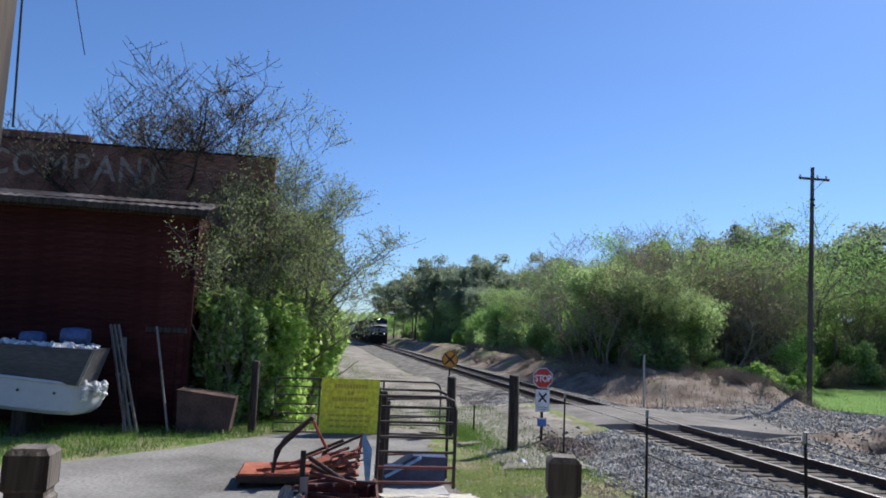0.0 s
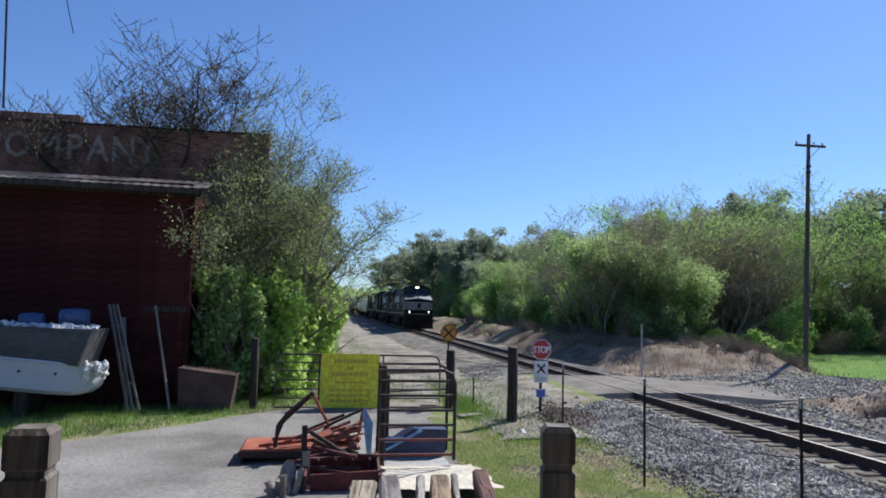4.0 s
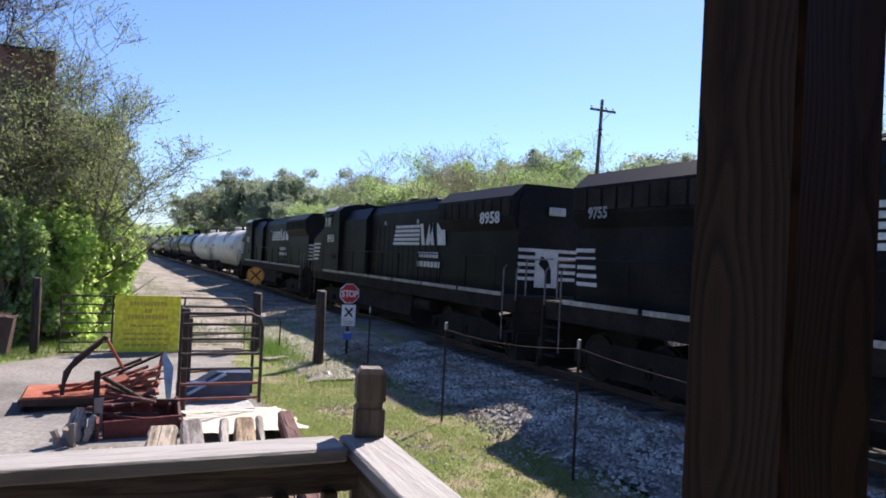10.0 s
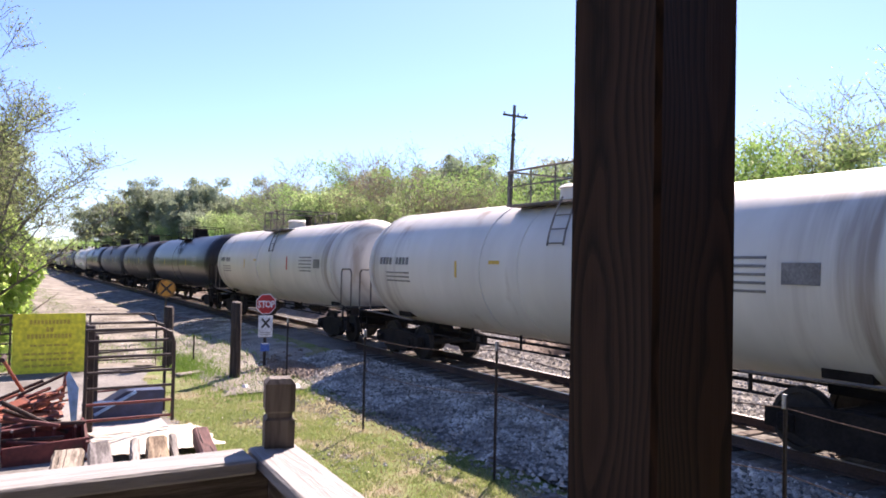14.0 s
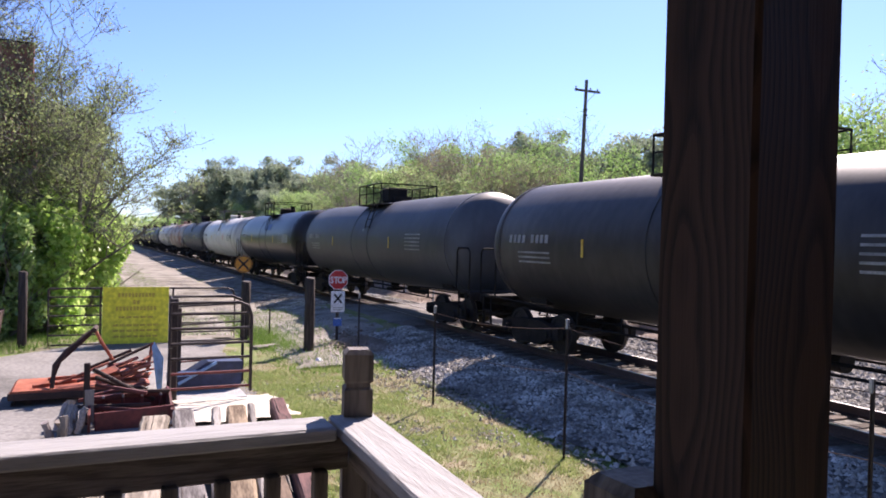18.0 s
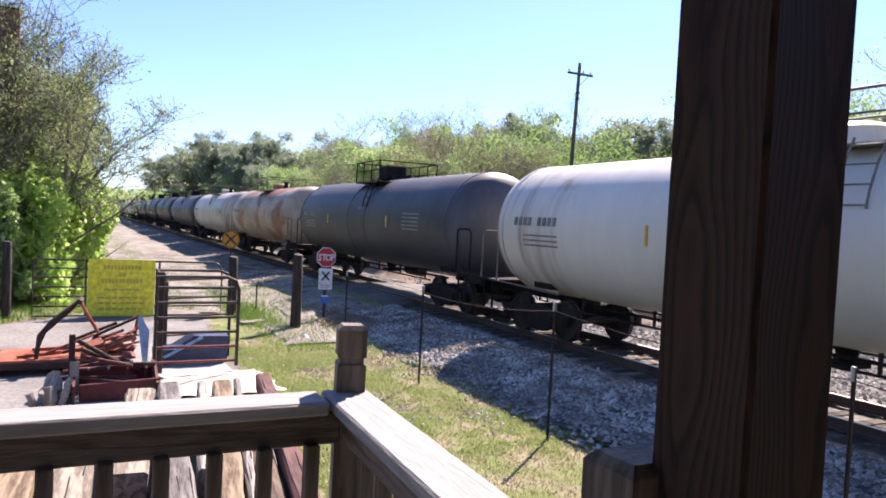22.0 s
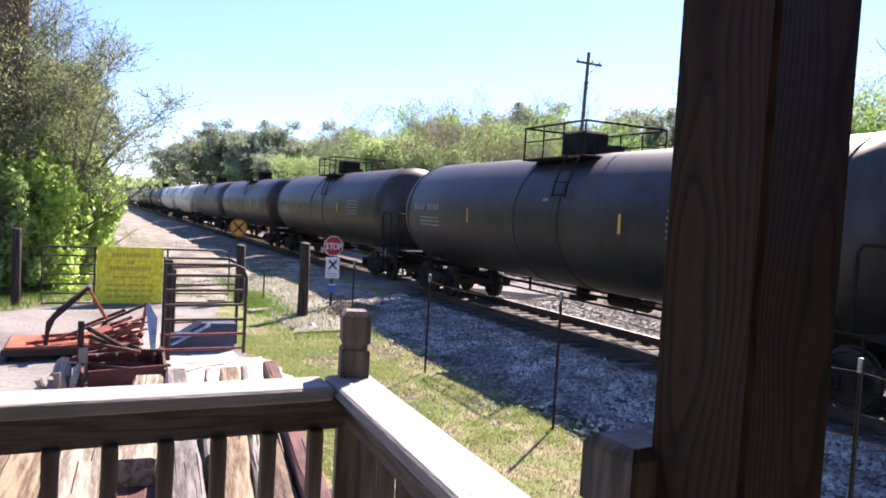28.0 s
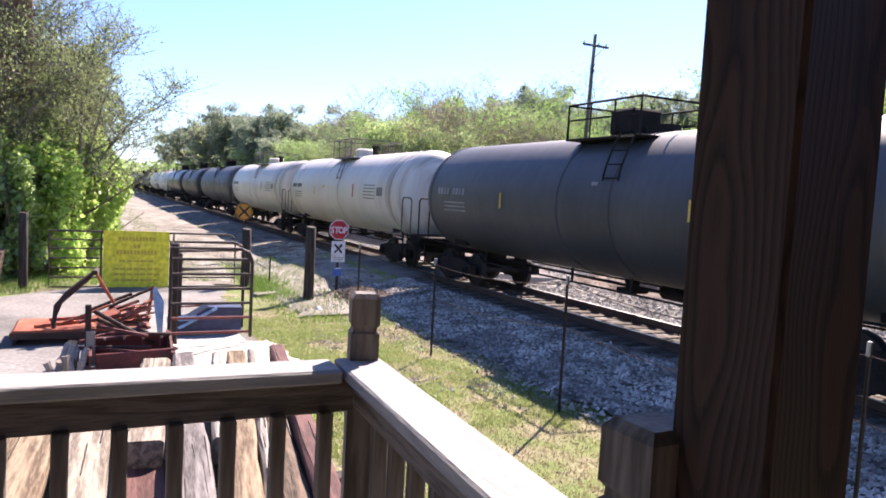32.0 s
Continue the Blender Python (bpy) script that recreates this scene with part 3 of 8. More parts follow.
stones("yard_stones", spots, M_STONE, "loose pale stones beside the line", 2)
spots = []
while len(spots) < 7000:
    x, y = rs.uniform(-6.2, -3.4), rs.uniform(18.8, 34)
    spots.append((x, y, ground_z(x, y) + 0.035, rs.uniform(0.015, 0.05)))
for k in range(120):
    x, y = rs.uniform(-8.0, -4.2), rs.uniform(8, 22)
    spots.append((x, y, ground_z(x, y) + 0.01, rs.uniform(0.01, 0.04)))
for cx, cy in ((-4.85, 15.8), (-5.9, 13.0), (-5.0, 17.5), (-4.9, 12.2), (-6.4, 16.2)):
    for k in range(150):
        x, y = rs.normal(cx, 0.22), rs.normal(cy, 0.5)
        spots.append((x, y, ground_z(x, y) + 0.01, rs.uniform(0.012, 0.035)))
for k in range(900):
    y = 6 + 15 * rs.rand()
    x = -4.15 + rs.normal(0, 0.16)
    spots.append((x, y, ground_z(x, y) + 0.02, rs.uniform(0.02, 0.05)))
for k in range(5000):
    y = 25 + 30 * rs.rand() ** 1.4
    x = rs.uniform(-9.8, -4.6)
    spots.append((x, y, ground_z(x, y) + 0.045, rs.uniform(0.012, 0.04)))
stones("verge_stones", spots, M_STONE, "scattered stones on the dirt verge", 3)


# ---- train ----
SPEED = 13.8
M_LOCO = surface("loco_black", [(0.004, 0.004, 0.005), (0.008, 0.0075, 0.0085), (0.014, 0.013, 0.013)], 0.55, scale=0.8, fine=9, bump=0.02, spec=0.12)
M_UNDER = surface("undercarriage_grime", [(0.010, 0.008, 0.007), (0.028, 0.022, 0.018)], 0.9, scale=1.5, fine=20, bump=0.15, spec=0.2)
M_WHITE = surface("white_lettering", [(0.44, 0.44, 0.44), (0.58, 0.58, 0.58)], 0.6, scale=2, fine=20, bump=0.0)
M_SILL = surface("dirty_sill_stripe", [(0.20, 0.165, 0.14), (0.40, 0.36, 0.33)], 0.7, scale=1.2, fine=12, bump=0.0)
# pale grey for real panels and for sun and sky sheen painted on black
M_SHEENPANEL = surface("pale_sheen_and_panel", [(0.18, 0.184, 0.189), (0.27, 0.275, 0.279)], 0.5, scale=1, fine=10, bump=0.02)
M_GLASS = surface("dark_cab_glass", [(0.012, 0.014, 0.025), (0.02, 0.022, 0.04)], 0.12, scale=0.6, fine=3, bump=0.0, spec=0.3)
M_LAMP = plain_glow("lit_headlight", (1.0, 0.93, 0.82), 4.0)
M_WHEEL = surface("wheel_steel", [(0.022, 0.017, 0.014), (0.05, 0.04, 0.034)], 0.7, metal=0.3, scale=3, fine=20, bump=0.05)
M_YELLOWTAPE = surface("reflective_yellow", [(0.55, 0.33, 0.05), (0.65, 0.42, 0.08)], 0.4, scale=4, fine=30, bump=0.0)
M_STEELGREY = surface("galvanised_rail", [(0.32, 0.32, 0.31), (0.48, 0.47, 0.46)], 0.5, metal=0.3, scale=4, fine=30, bump=0.02)
M_DULLSTEEL = surface("dull_brown_steel", [(0.10, 0.085, 0.075), (0.19, 0.165, 0.145)], 0.7, metal=0.2, scale=4, fine=30, bump=0.02)
M_REDTAG = surface("red_tag", [(0.45, 0.05, 0.04), (0.6, 0.08, 0.05)], 0.5, scale=4, fine=30, bump=0.0)
M_BLUEPATCH = surface("blue_patch", [(0.05, 0.09, 0.22), (0.07, 0.13, 0.30)], 0.5, scale=2, fine=20, bump=0.0)

M_FAINT = surface("faded_grey_lettering", [(0.16, 0.16, 0.16), (0.28, 0.28, 0.28)], 0.6, scale=3, fine=30, bump=0.0)
M_FAINTDARK = surface("faded_dark_lettering", [(0.12, 0.115, 0.11), (0.2, 0.19, 0.18)], 0.6, scale=3, fine=30, bump=0.0)
WHEELS = []


def wheelset(parent, y, r, gauge=1.435):
    g = Geo()
    for s in (-1, 1):
        prof = [(0.09, -0.07), (0.16, -0.06), (0.17, -0.03), (r - 0.08, -0.03), (r - 0.07, -0.065), (r, -0.065), (r + 0.001, 0.05), (r + 0.03, 0.055), (r + 0.03, 0.07), (r - 0.07, 0.065), (r - 0.08, 0.03), (0.17, 0.03), (0.12, 0.06)]
        m = Matrix.Translation((s * 0.755, 0, 0)) @ Matrix.Rotation(math.pi / 2 * s, 4, "Z")
        g.lathe(prof, 24, m)
        for k in range(4):
            a = math.pi / 2 * k
            g.box((s * 0.83, 0.13 * math.cos(a), 0.13 * math.sin(a)), (0.02, 0.035, 0.035))
    g.ring([(-1.0, 0, 0), (1.0, 0, 0)], 0.075, 10)
    ob = part("wheelset", g, M_WHEEL, parent, smooth=35)
    ob.matrix_parent_inverse = Matrix.Translation((0, y, r))
    WHEELS.append((ob, r))
    return ob


def truck(parent, y, axles, r, loco=False):
    """A bogie: side frames with springs and bearing boxes, a bolster, and its wheelsets."""
    half = (axles[-1] - axles[0]) / 2
    g = Geo().box((0, 0, 0.62), (1.9, 0.42, 0.26), 0.03)
    tr = part("bolster", g, M_UNDER, parent, at=(0, y, 0))
    for s in (-1, 1):
        g = Geo()
        x = s * (1.06 if not loco else 1.12)
        zt = r + (0.28 if not loco else 0.42)
        g.prism([(-half - 0.35, r + 0.16), (-half - 0.35, r - 0.1), (-half + 0.05, r - 0.12), (-half * 0.55, r - 0.28), (half * 0.55, r - 0.28), (half - 0.05, r - 0.12), (half + 0.35, r - 0.1), (half + 0.35, r + 0.16), (half * 0.5, zt), (-half * 0.5, zt)][::-1],
                x - 0.08, x + 0.08, Matrix(((0, 1, 0, 0), (1, 0, 0, 0), (0, 0, 1, 0), (0, 0, 0, 1))))
        for a in axles:
            g.box((x + s * 0.08, a - (axles[0] + axles[-1]) / 2, r), (0.14, 0.26, 0.26), 0.03)
            g.ring([(x + s * 0.14, a - (axles[0] + axles[-1]) / 2, r), (x + s * 0.2, a - (axles[0] + axles[-1]) / 2, r)], 0.09, 10)
        part("side_frame", g, M_UNDER, tr, smooth=30)
        g = Geo()
        for q in (-0.2, 0, 0.2):
            g.ring([(x, q, r - 0.25), (x, q, r + 0.15)], 0.075, 8)
        part("spring_nest", g, M_UNDER, tr, smooth=40)
    for a in axles:
        wheelset(tr, a - (axles[0] + axles[-1]) / 2, r)
    return tr


def side_plate(y0, y1, z0, z1, x, s=-1):
    return Geo().box((x, (y0 + y1) / 2, (z0 + z1) / 2), (0.012, y1 - y0, z1 - z0))


def slanted(y0, y1, z0, z1, x, lean):
    """A thin leaning bar on the side x: its top is shifted by lean along y."""
    return Geo().prism([(y0, z0), (y1, z0), (y1 + lean, z1), (y0 + lean, z1)], x - 0.006, x + 0.006, Matrix(((0, 1, 0, 0), (1, 0, 0, 0), (0, 0, 1, 0), (0, 0, 0, 1))))


def locomotive(number, label, num_y, lead):
    """A black six-axle road diesel; its cab end looks along -y. The leading one has metal windscreen frames."""
    ob = thing("locomotive", (0, 0, 0), label, "locomotive", "train")
    # underframe
    part("underframe", Geo().box((0, 0, 1.47), (2.94, 20.0, 0.44), 0.03), M_UNDER, ob)
    for s in (-1, 1):
        for k in range(7):
            part("sill_stripe", Geo().box((s * 1.5, -7.95 + k * 2.65, 1.70), (0.03, 2.5, 0.10)), M_SILL, ob, "dirty pale stripe along the walkway edge")
    part("fuel_tank", Geo().prism([(-1.35, 1.25), (-1.4, 0.55), (-1.15, 0.28), (1.15, 0.28), (1.4, 0.55), (1.35, 1.25)], -2.9, 2.9), M_UNDER, ob, smooth=20)
    for s in (-1, 1):
        part("air_reservoir", Geo().ring([(s * 1.2, 3.1, 1.0), (s * 1.2, 4.4, 1.0)], 0.2, 12), M_UNDER, ob, smooth=40)
    truck(ob, -6.7, (-8.75, -6.7, -4.65), 0.52, True)
    truck(ob, 6.7, (4.65, 6.7, 8.75), 0.52, True)
    # pilots with plough and steps
    for s in (-1, 1):
        g = Geo().prism([(-1.54, 1.58), (-1.54, 0.35), (1.54, 0.35), (1.54, 1.58)][::-1], s * 9.95 - 0.04, s * 9.95 + 0.04)
        g.prism([(-1.5, 0.8), (-1.54, 0.14), (1.54, 0.14), (1.5, 0.8)][::-1], s * 10.1 - 0.05, s * 10.1 + 0.05)
        p = part("pilot", g, M_UNDER, ob)
        g = Geo().box((0, s * 10.35, 0.86), (0.28, 0.7, 0.3), 0.05).box((0.05, s * 10.68, 0.86), (0.22, 0.2, 0.34), 0.05)
        part("coupler", g, M_UNDER, ob)
        for q in (-1, 1):
            for z in (0.45, 0.78, 1.1):
                part("step", Geo().box((q * 1.32, s * 9.65, z), (0.36, 0.45, 0.04)), M_UNDER, ob)
            for yy in (9.3, 9.95):
                part("grab_rail", Geo().ring([(q * 1.5, s * yy, 0.55), (q * 1.5, s * yy, 2.35), (q * 1.42, s * yy, 2.45)], 0.02, 6), M_DULLSTEEL, ob, "worn pale grab rail", smooth=40)
    # wide nose: low gabled top falling towards the front
    W, ZS, ZC = 1.52, 3.16, 3.36
    nose = Geo().add([(-W, -9.58, 1.6), (W, -9.58, 1.6), (W, -9.62, ZS), (0, -9.62, ZC), (-W, -9.62, ZS), (-W, -7.9, 1.6), (W, -7.9, 1.6), (W, -7.9, 3.68), (0, -7.9, 3.82), (-W, -7.9, 3.68)],
                     [(0, 1, 2, 3, 4), (2, 7, 8, 3), (3, 8, 9, 4), (1, 6, 7, 2), (0, 4, 9, 5), (5, 9, 8, 7, 6), (0, 5, 6, 1)])
    nose = part("nose", nose, M_LOCO, ob)
    part("nose_door", Geo().box((0.98, -9.61, 2.4), (0.56, 0.03, 1.2), 0.012), M_LOCO, nose)
    # pale overlays put the sky's reflection on the black nose top into colour
    for q in (-1, 1):
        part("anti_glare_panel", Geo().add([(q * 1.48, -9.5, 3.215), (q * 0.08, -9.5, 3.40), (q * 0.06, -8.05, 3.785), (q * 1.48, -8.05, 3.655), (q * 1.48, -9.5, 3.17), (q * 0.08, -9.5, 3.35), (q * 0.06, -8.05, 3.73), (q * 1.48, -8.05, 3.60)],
                                       [f if q < 0 else f[::-1] for f in ((0, 1, 2, 3), (7, 6, 5, 4), (0, 4, 5, 1), (1, 5, 6, 2), (2, 6, 7, 3), (3, 7, 4, 0))]), M_SHEENPANEL, nose, "pale sky sheen painted on the black nose top")
    for k in range(5):
        z = 2.207 + k * 0.177
        part("nose_stripe", Geo().box((0, -9.612, z), (2.94, 0.03, 0.075)), M_WHITE, nose, "white stripe across the nose")
        for s in (-1, 1):
            part("side_stripe", slanted(-9.58, -8.70 + k * 0.078, z - 0.045, z + 0.045, s * 1.525, 0.02), M_WHITE, nose, "white stripe round the nose corner")
    part("nose_badge", Geo().box((0.06, -9.634, 2.56), (0.66, 0.02, 0.82)), M_SHEENPANEL, nose, "pale panel with a dark emblem on the nose")
    part("emblem", Geo().prism([(-0.22, 2.19), (-0.1, 2.19), (0.0, 2.41), (0.12, 2.19), (0.24, 2.19), (0.16, 2.51), (0.3, 2.71), (0.2, 2.91), (0.02, 2.83), (-0.14, 2.59)], -9.66, -9.645), M_LOCO, nose)
    for s in (-1, 1):
        part("ditch_light_box", Geo().box((s * 1.02, -9.92, 1.93), (0.26, 0.16, 0.26), 0.03).box((s * 1.02, -9.92, 1.7), (0.06, 0.06, 0.3)), M_LOCO, ob)
        part("ditch_light", Geo().ring([(s * 1.02, -10.0, 1.93), (s * 1.02, -10.02, 1.93)], 0.062, 14), M_LAMP, ob, "lit ditch light")
    part("front_sill", Geo().box((0, -9.96, 1.69), (2.3, 0.05, 0.09)), M_SILL, ob, "pale stripe along the front walkway edge")
    # cab with a deep wrapped windscreen
    cab = Geo()
    ring = [(-1.5, 1.6), (-1.53, 4.40), (-1.32, 4.58), (-0.7, 4.74), (0.7, 4.74), (1.32, 4.58), (1.53, 4.40), (1.5, 1.6)]
    # the front leans back from the nose to the roof
    cab.v = [(x, -7.98 + 0.17 * (z - 3.6 if z > 3.6 else 0), z) for x, z in ring] + [(x, -5.5, z) for x, z in ring]
    cab.f = [(i, (i + 1) % 8, 8 + (i + 1) % 8, 8 + i) for i in range(8)] + [tuple(range(8))[::-1], tuple(range(8, 16))]
    cab = part("cab", cab, M_LOCO, ob, smooth=20)
    # pale skin over the roof paints in glancing sunlight
    part("cab_roof", Geo().prism([(-1.57, 4.42), (-1.34, 4.61), (-0.7, 4.77), (0.7, 4.77), (1.34, 4.61), (1.57, 4.42), (1.52, 4.41), (1.3, 4.57), (0.7, 4.73), (-0.7, 4.73), (-1.3, 4.57), (-1.52, 4.41)], -7.86, -6.1), M_SHEENPANEL, cab, "cab roof skin painted pale as glancing sunlight", smooth=30)
    part("roof_rim", Geo().prism([(-1.56, 4.41), (-1.33, 4.60), (-0.7, 4.76), (0.7, 4.76), (1.33, 4.60), (1.56, 4.41), (1.5, 4.40), (1.28, 4.54), (0.66, 4.68), (-0.66, 4.68), (-1.28, 4.54), (-1.5, 4.40)], -8.02, -7.86), M_LOCO, cab, "black rim over the windscreen", smooth=30)
    lean = Matrix.Translation((0, -8.0, 3.6)) @ Matrix.Rotation(-math.atan(0.17), 4, "X") @ Matrix.Translation((0, 8.0, -3.6))
    for s in (-1, 1):
        edge = [(s * 0.05, 3.86), (s * 1.42, 3.74), (s * 1.42, 4.16), (s * 1.30, 4.36), (s * 0.05, 4.44)]
        part("windscreen", Geo().prism(edge[::s], -8.01, -7.995, lean), M_GLASS, cab, "dark windscreen")
        g = Geo()
        for (xa, za), (xb, zb) in zip(edge, edge[1:] + edge[:1]):
            g.beam(lean @ Vector((xa, -8.02, za)), lean @ Vector((xb, -8.02, zb)), 0.03, 0.035, up=(0, 1, 0))
        part("windscreen_frame", g, M_DULLSTEEL if lead else M_LOCO, cab)
        for y0, w in ((-7.74, 0.34), (-7.30, 0.52)):
            part("side_window", Geo().box((s * 1.525, y0 + w / 2, 3.94), (0.02, w, 0.40), 0.008), M_GLASS, cab, "dark cab side window")
            part("window_frame", Geo().box((s * 1.53, y0 + w / 2, 4.15), (0.045, w + 0.07, 0.03)).box((s * 1.53, y0 + w / 2, 3.73), (0.045, w + 0.07, 0.03)).box((s * 1.53, y0 - 0.02, 3.94), (0.045, 0.03, 0.42)).box((s * 1.53, y0 + w + 0.02, 3.94), (0.045, 0.03, 0.42)), M_DULLSTEEL, cab, "metal window frame")
        part("window_visor", Geo().box((s * 1.62, -7.1, 4.25), (0.2, 1.4, 0.03), 0.01, Matrix.Rotation(s * 0.5, 3, "Y")), M_LOCO, cab, "window visor")
        part("cab_vent", Geo().box((s * 1.53, -6.2, 2.35), (0.03, 0.5, 0.22), 0.01), M_UNDER, cab)
    part("headlight_housing", Geo().box((0, -8.0, 4.60), (0.62, 0.16, 0.24), 0.03), M_LOCO, cab)
    for s in (-1, 1):
        part("headlight", Geo().ring([(s * 0.12, -8.08, 4.60), (s * 0.12, -8.10, 4.60)], 0.075, 14), M_LAMP, cab, "lit headlight")
        part("number_board", Geo().box((s * 0.74, -7.97, 4.55), (0.5, 0.06, 0.15), 0.01), M_GLASS, cab)
    # road number on the cab sides
    lettering(number, 0.34, M_WHITE, ob, Matrix.Translation((-1.53, num_y, 3.02)) @ Euler((radians(90), 0, radians(-90))).to_matrix().to_4x4() @ Matrix.Diagonal((1.12, 1, 1, 1)), "white road number", "road_number", 0.008)
    lettering(number, 0.34, M_WHITE, ob, Matrix.Translation((1.53, num_y, 3.02)) @ Euler((radians(90), 0, radians(90))).to_matrix().to_4x4() @ Matrix.Diagonal((1.12, 1, 1, 1)), "white road number", "road_number", 0.008)
    part("number_mark", side_plate(-7.0, -6.6, 2.80, 2.85, -1.535), M_WHITE, ob)
    # long hood
    hood = Geo().prism([(-1.12, 1.6), (-1.12, 4.12), (-0.95, 4.4), (0.95, 4.4), (1.12, 4.12), (1.12, 1.6)], -5.5, 9.3)
    hood = part("long_hood", hood, M_LOCO, ob, smooth=20)
    part("equipment_cabinet", Geo().prism([(-1.34, 1.6), (-1.34, 3.95), (-1.05, 4.42), (1.05, 4.42), (1.34, 3.95), (1.34, 1.6)], -5.45, -2.3), M_LOCO, ob, smooth=20)
    part("engine_hatch", Geo().box((0, 0.9, 4.46), (1.7, 5.0, 0.2), 0.05), M_LOCO, hood)
    part("radiator", Geo().prism([(-1.12, 3.35), (-1.3, 3.65), (-1.32, 4.25), (-0.95, 4.58), (0.95, 4.58), (1.32, 4.25), (1.3, 3.65), (1.12, 3.35)], 4.6, 9.25), M_LOCO, hood, "flared radiator wings", smooth=20)
    for s in (-1, 1):
        for k in range(9):
            part("radiator_grille", Geo().box((s * 1.325, 4.95 + k * 0.5, 3.95), (0.03, 0.42, 0.46), 0.01), M_UNDER, hood)
        for k in range(13):
            part("hood_door", Geo().box((s * 1.13, -1.9 + k * 0.5, 2.7), (0.025, 0.46, 1.95), 0.01), M_LOCO, hood)
        for k in (-0.6, 2.6):
            part("hatch_light", Geo().box((s * 1.14, k, 3.75), (0.03, 0.16, 0.14), 0.02), M_STEELGREY, hood)
    part("exhaust_stack", Geo().box((0, 0.2, 4.62), (0.9, 0.5, 0.2), 0.03), M_UNDER, hood)
    part("horn", Geo().ring([(0.3, -5.0, 4.72), (0.3, -5.45, 4.76)], [0.03, 0.09], 10).box((0.3, -5.0, 4.6), (0.1, 0.1, 0.3)), M_UNDER, ob, smooth=40)
    # pale strip paints a sunlit highlight on the hatch edge
    part("pale_hatch_edge", Geo().box((-0.86, 2.6, 4.58), (0.10, 3.0, 0.04)), M_SHEENPANEL, hood, "painted sunlit highlight along the roof hatch edge")
    # emblem of slanted bars on the hood side, with two leaning blocks and two lines of lettering
    for s in (-1, 1):
        x = s * 1.165
        low, step = (3.13, 0.116) if number == "7575" else (2.94, 0.148)
        y0 = 3.85 if s < 0 else (0.05 if number == "7575" else 0.35)  # where the emblem begins, read from the viewer's left
        for k in range(5):
            z = low + k * step
            a, b = y0 + s * (0.02 + 0.06 * k), y0 + s * 2.5
            part("hood_stripe", slanted(min(a, b), max(a, b), z, z + step * 0.66, x, 0.0), M_WHITE, hood, "white slanted stripe")
        for d, w, lean in ((2.85, 0.24, 0.25), (3.2, 0.3, -0.32), (3.62, 0.24, 0.25), (4.32, 0.6, 0.16)):
            a = y0 + s * d
            part("emblem_block", slanted(a - w / 2, a + w / 2, low, 3.66, x, -s * lean * 0.8), M_WHITE, hood, "white emblem shape")
        for z, d0, d1 in ((2.53, 2.45, 4.15), (2.22, 2.4, 4.4)):
            for k in range(7):
                w = (d1 - d0) / 7
                a, b = y0 + s * (d0 + k * w), y0 + s * (d0 + k * w + w * 0.72)
                part("wordmark_bar", side_plate(min(a, b), max(a, b), z, z + 0.18, x), M_WHITE, hood)
    # end of the hood with stripes
    for k in range(5):
        part("hood_end_stripe", Geo().box((0, 9.32, 2.12 + k * 0.185), (2.2, 0.03, 0.085)), M_WHITE, hood, "white stripe on the hood end")
        part("hood_end_side_stripe", slanted(8.5 + k * 0.03, 9.3, 2.08 + k * 0.185, 2.165 + k * 0.185, -1.135, 0.0), M_WHITE, hood)
    part("hood_end_badge", Geo().box((0.25, 9.335, 2.37), (0.7, 0.02, 0.95)), M_WHITE, hood, "white panel with a dark emblem")
    part("hood_end_emblem", Geo().prism([(0.1, 2.0), (0.25, 2.0), (0.32, 2.35), (0.5, 2.5), (0.42, 2.72), (0.22, 2.6), (0.12, 2.35)], 9.345, 9.36), M_LOCO, hood)
    lettering(number, 0.24, M_FAINT, ob, Matrix.Translation((-1.345, 8.3, 3.55)) @ Euler((radians(90), 0, radians(-90))).to_matrix().to_4x4(), "dull road number", "road_number", 0.01)
    if number == "8958":
        lettering(number, 0.32, M_WHITE, ob, Matrix.Translation((1.345, 8.1, 3.55)) @ Euler((radians(90), 0, radians(90))).to_matrix().to_4x4() @ Matrix.Diagonal((1.28, 1, 1, 1)), "white road number", "road_number", 0.01)
    part("hood_end_lamp", Geo().box((0, 9.36, 3.9), (0.5, 0.1, 0.22), 0.03), M_STEELGREY, hood)
    # walkway handrails
    for s in (-1, 1):
        rail = [(s * 1.47, -5.2 + k * 1.75, 2.65) for k in range(9)]
        part("handrail", Geo().ring(rail, 0.02, 6), M_LOCO, ob, smooth=40)
        for p in rail:
            part("stanchion", Geo().ring([(p[0], p[1], 1.6), p], 0.02, 6), M_LOCO, ob, smooth=40)
    for s in (-1, 1):
        part("end_handrail", Geo().ring([(-1.2, s * 9.9, 1.6), (-1.2, s * 9.9, 2.6), (-0.4, s * 9.9, 2.65)], 0.022, 6), M_DULLSTEEL, ob, smooth=40)
        part("end_handrail", Geo().ring([(1.2, s * 9.9, 1.6), (1.2, s * 9.9, 2.6), (0.4, s * 9.9, 2.65)], 0.022, 6), M_DULLSTEEL, ob, smooth=40)
        for q in (-0.55, 0.45):
            part("air_hose", Geo().ring([(q, s * 10.0, 1.0), (q, s * 10.2, 0.75), (q + 0.05, s * 10.35, 0.5)], 0.03, 6), M_UNDER, ob, smooth=40)
    return ob


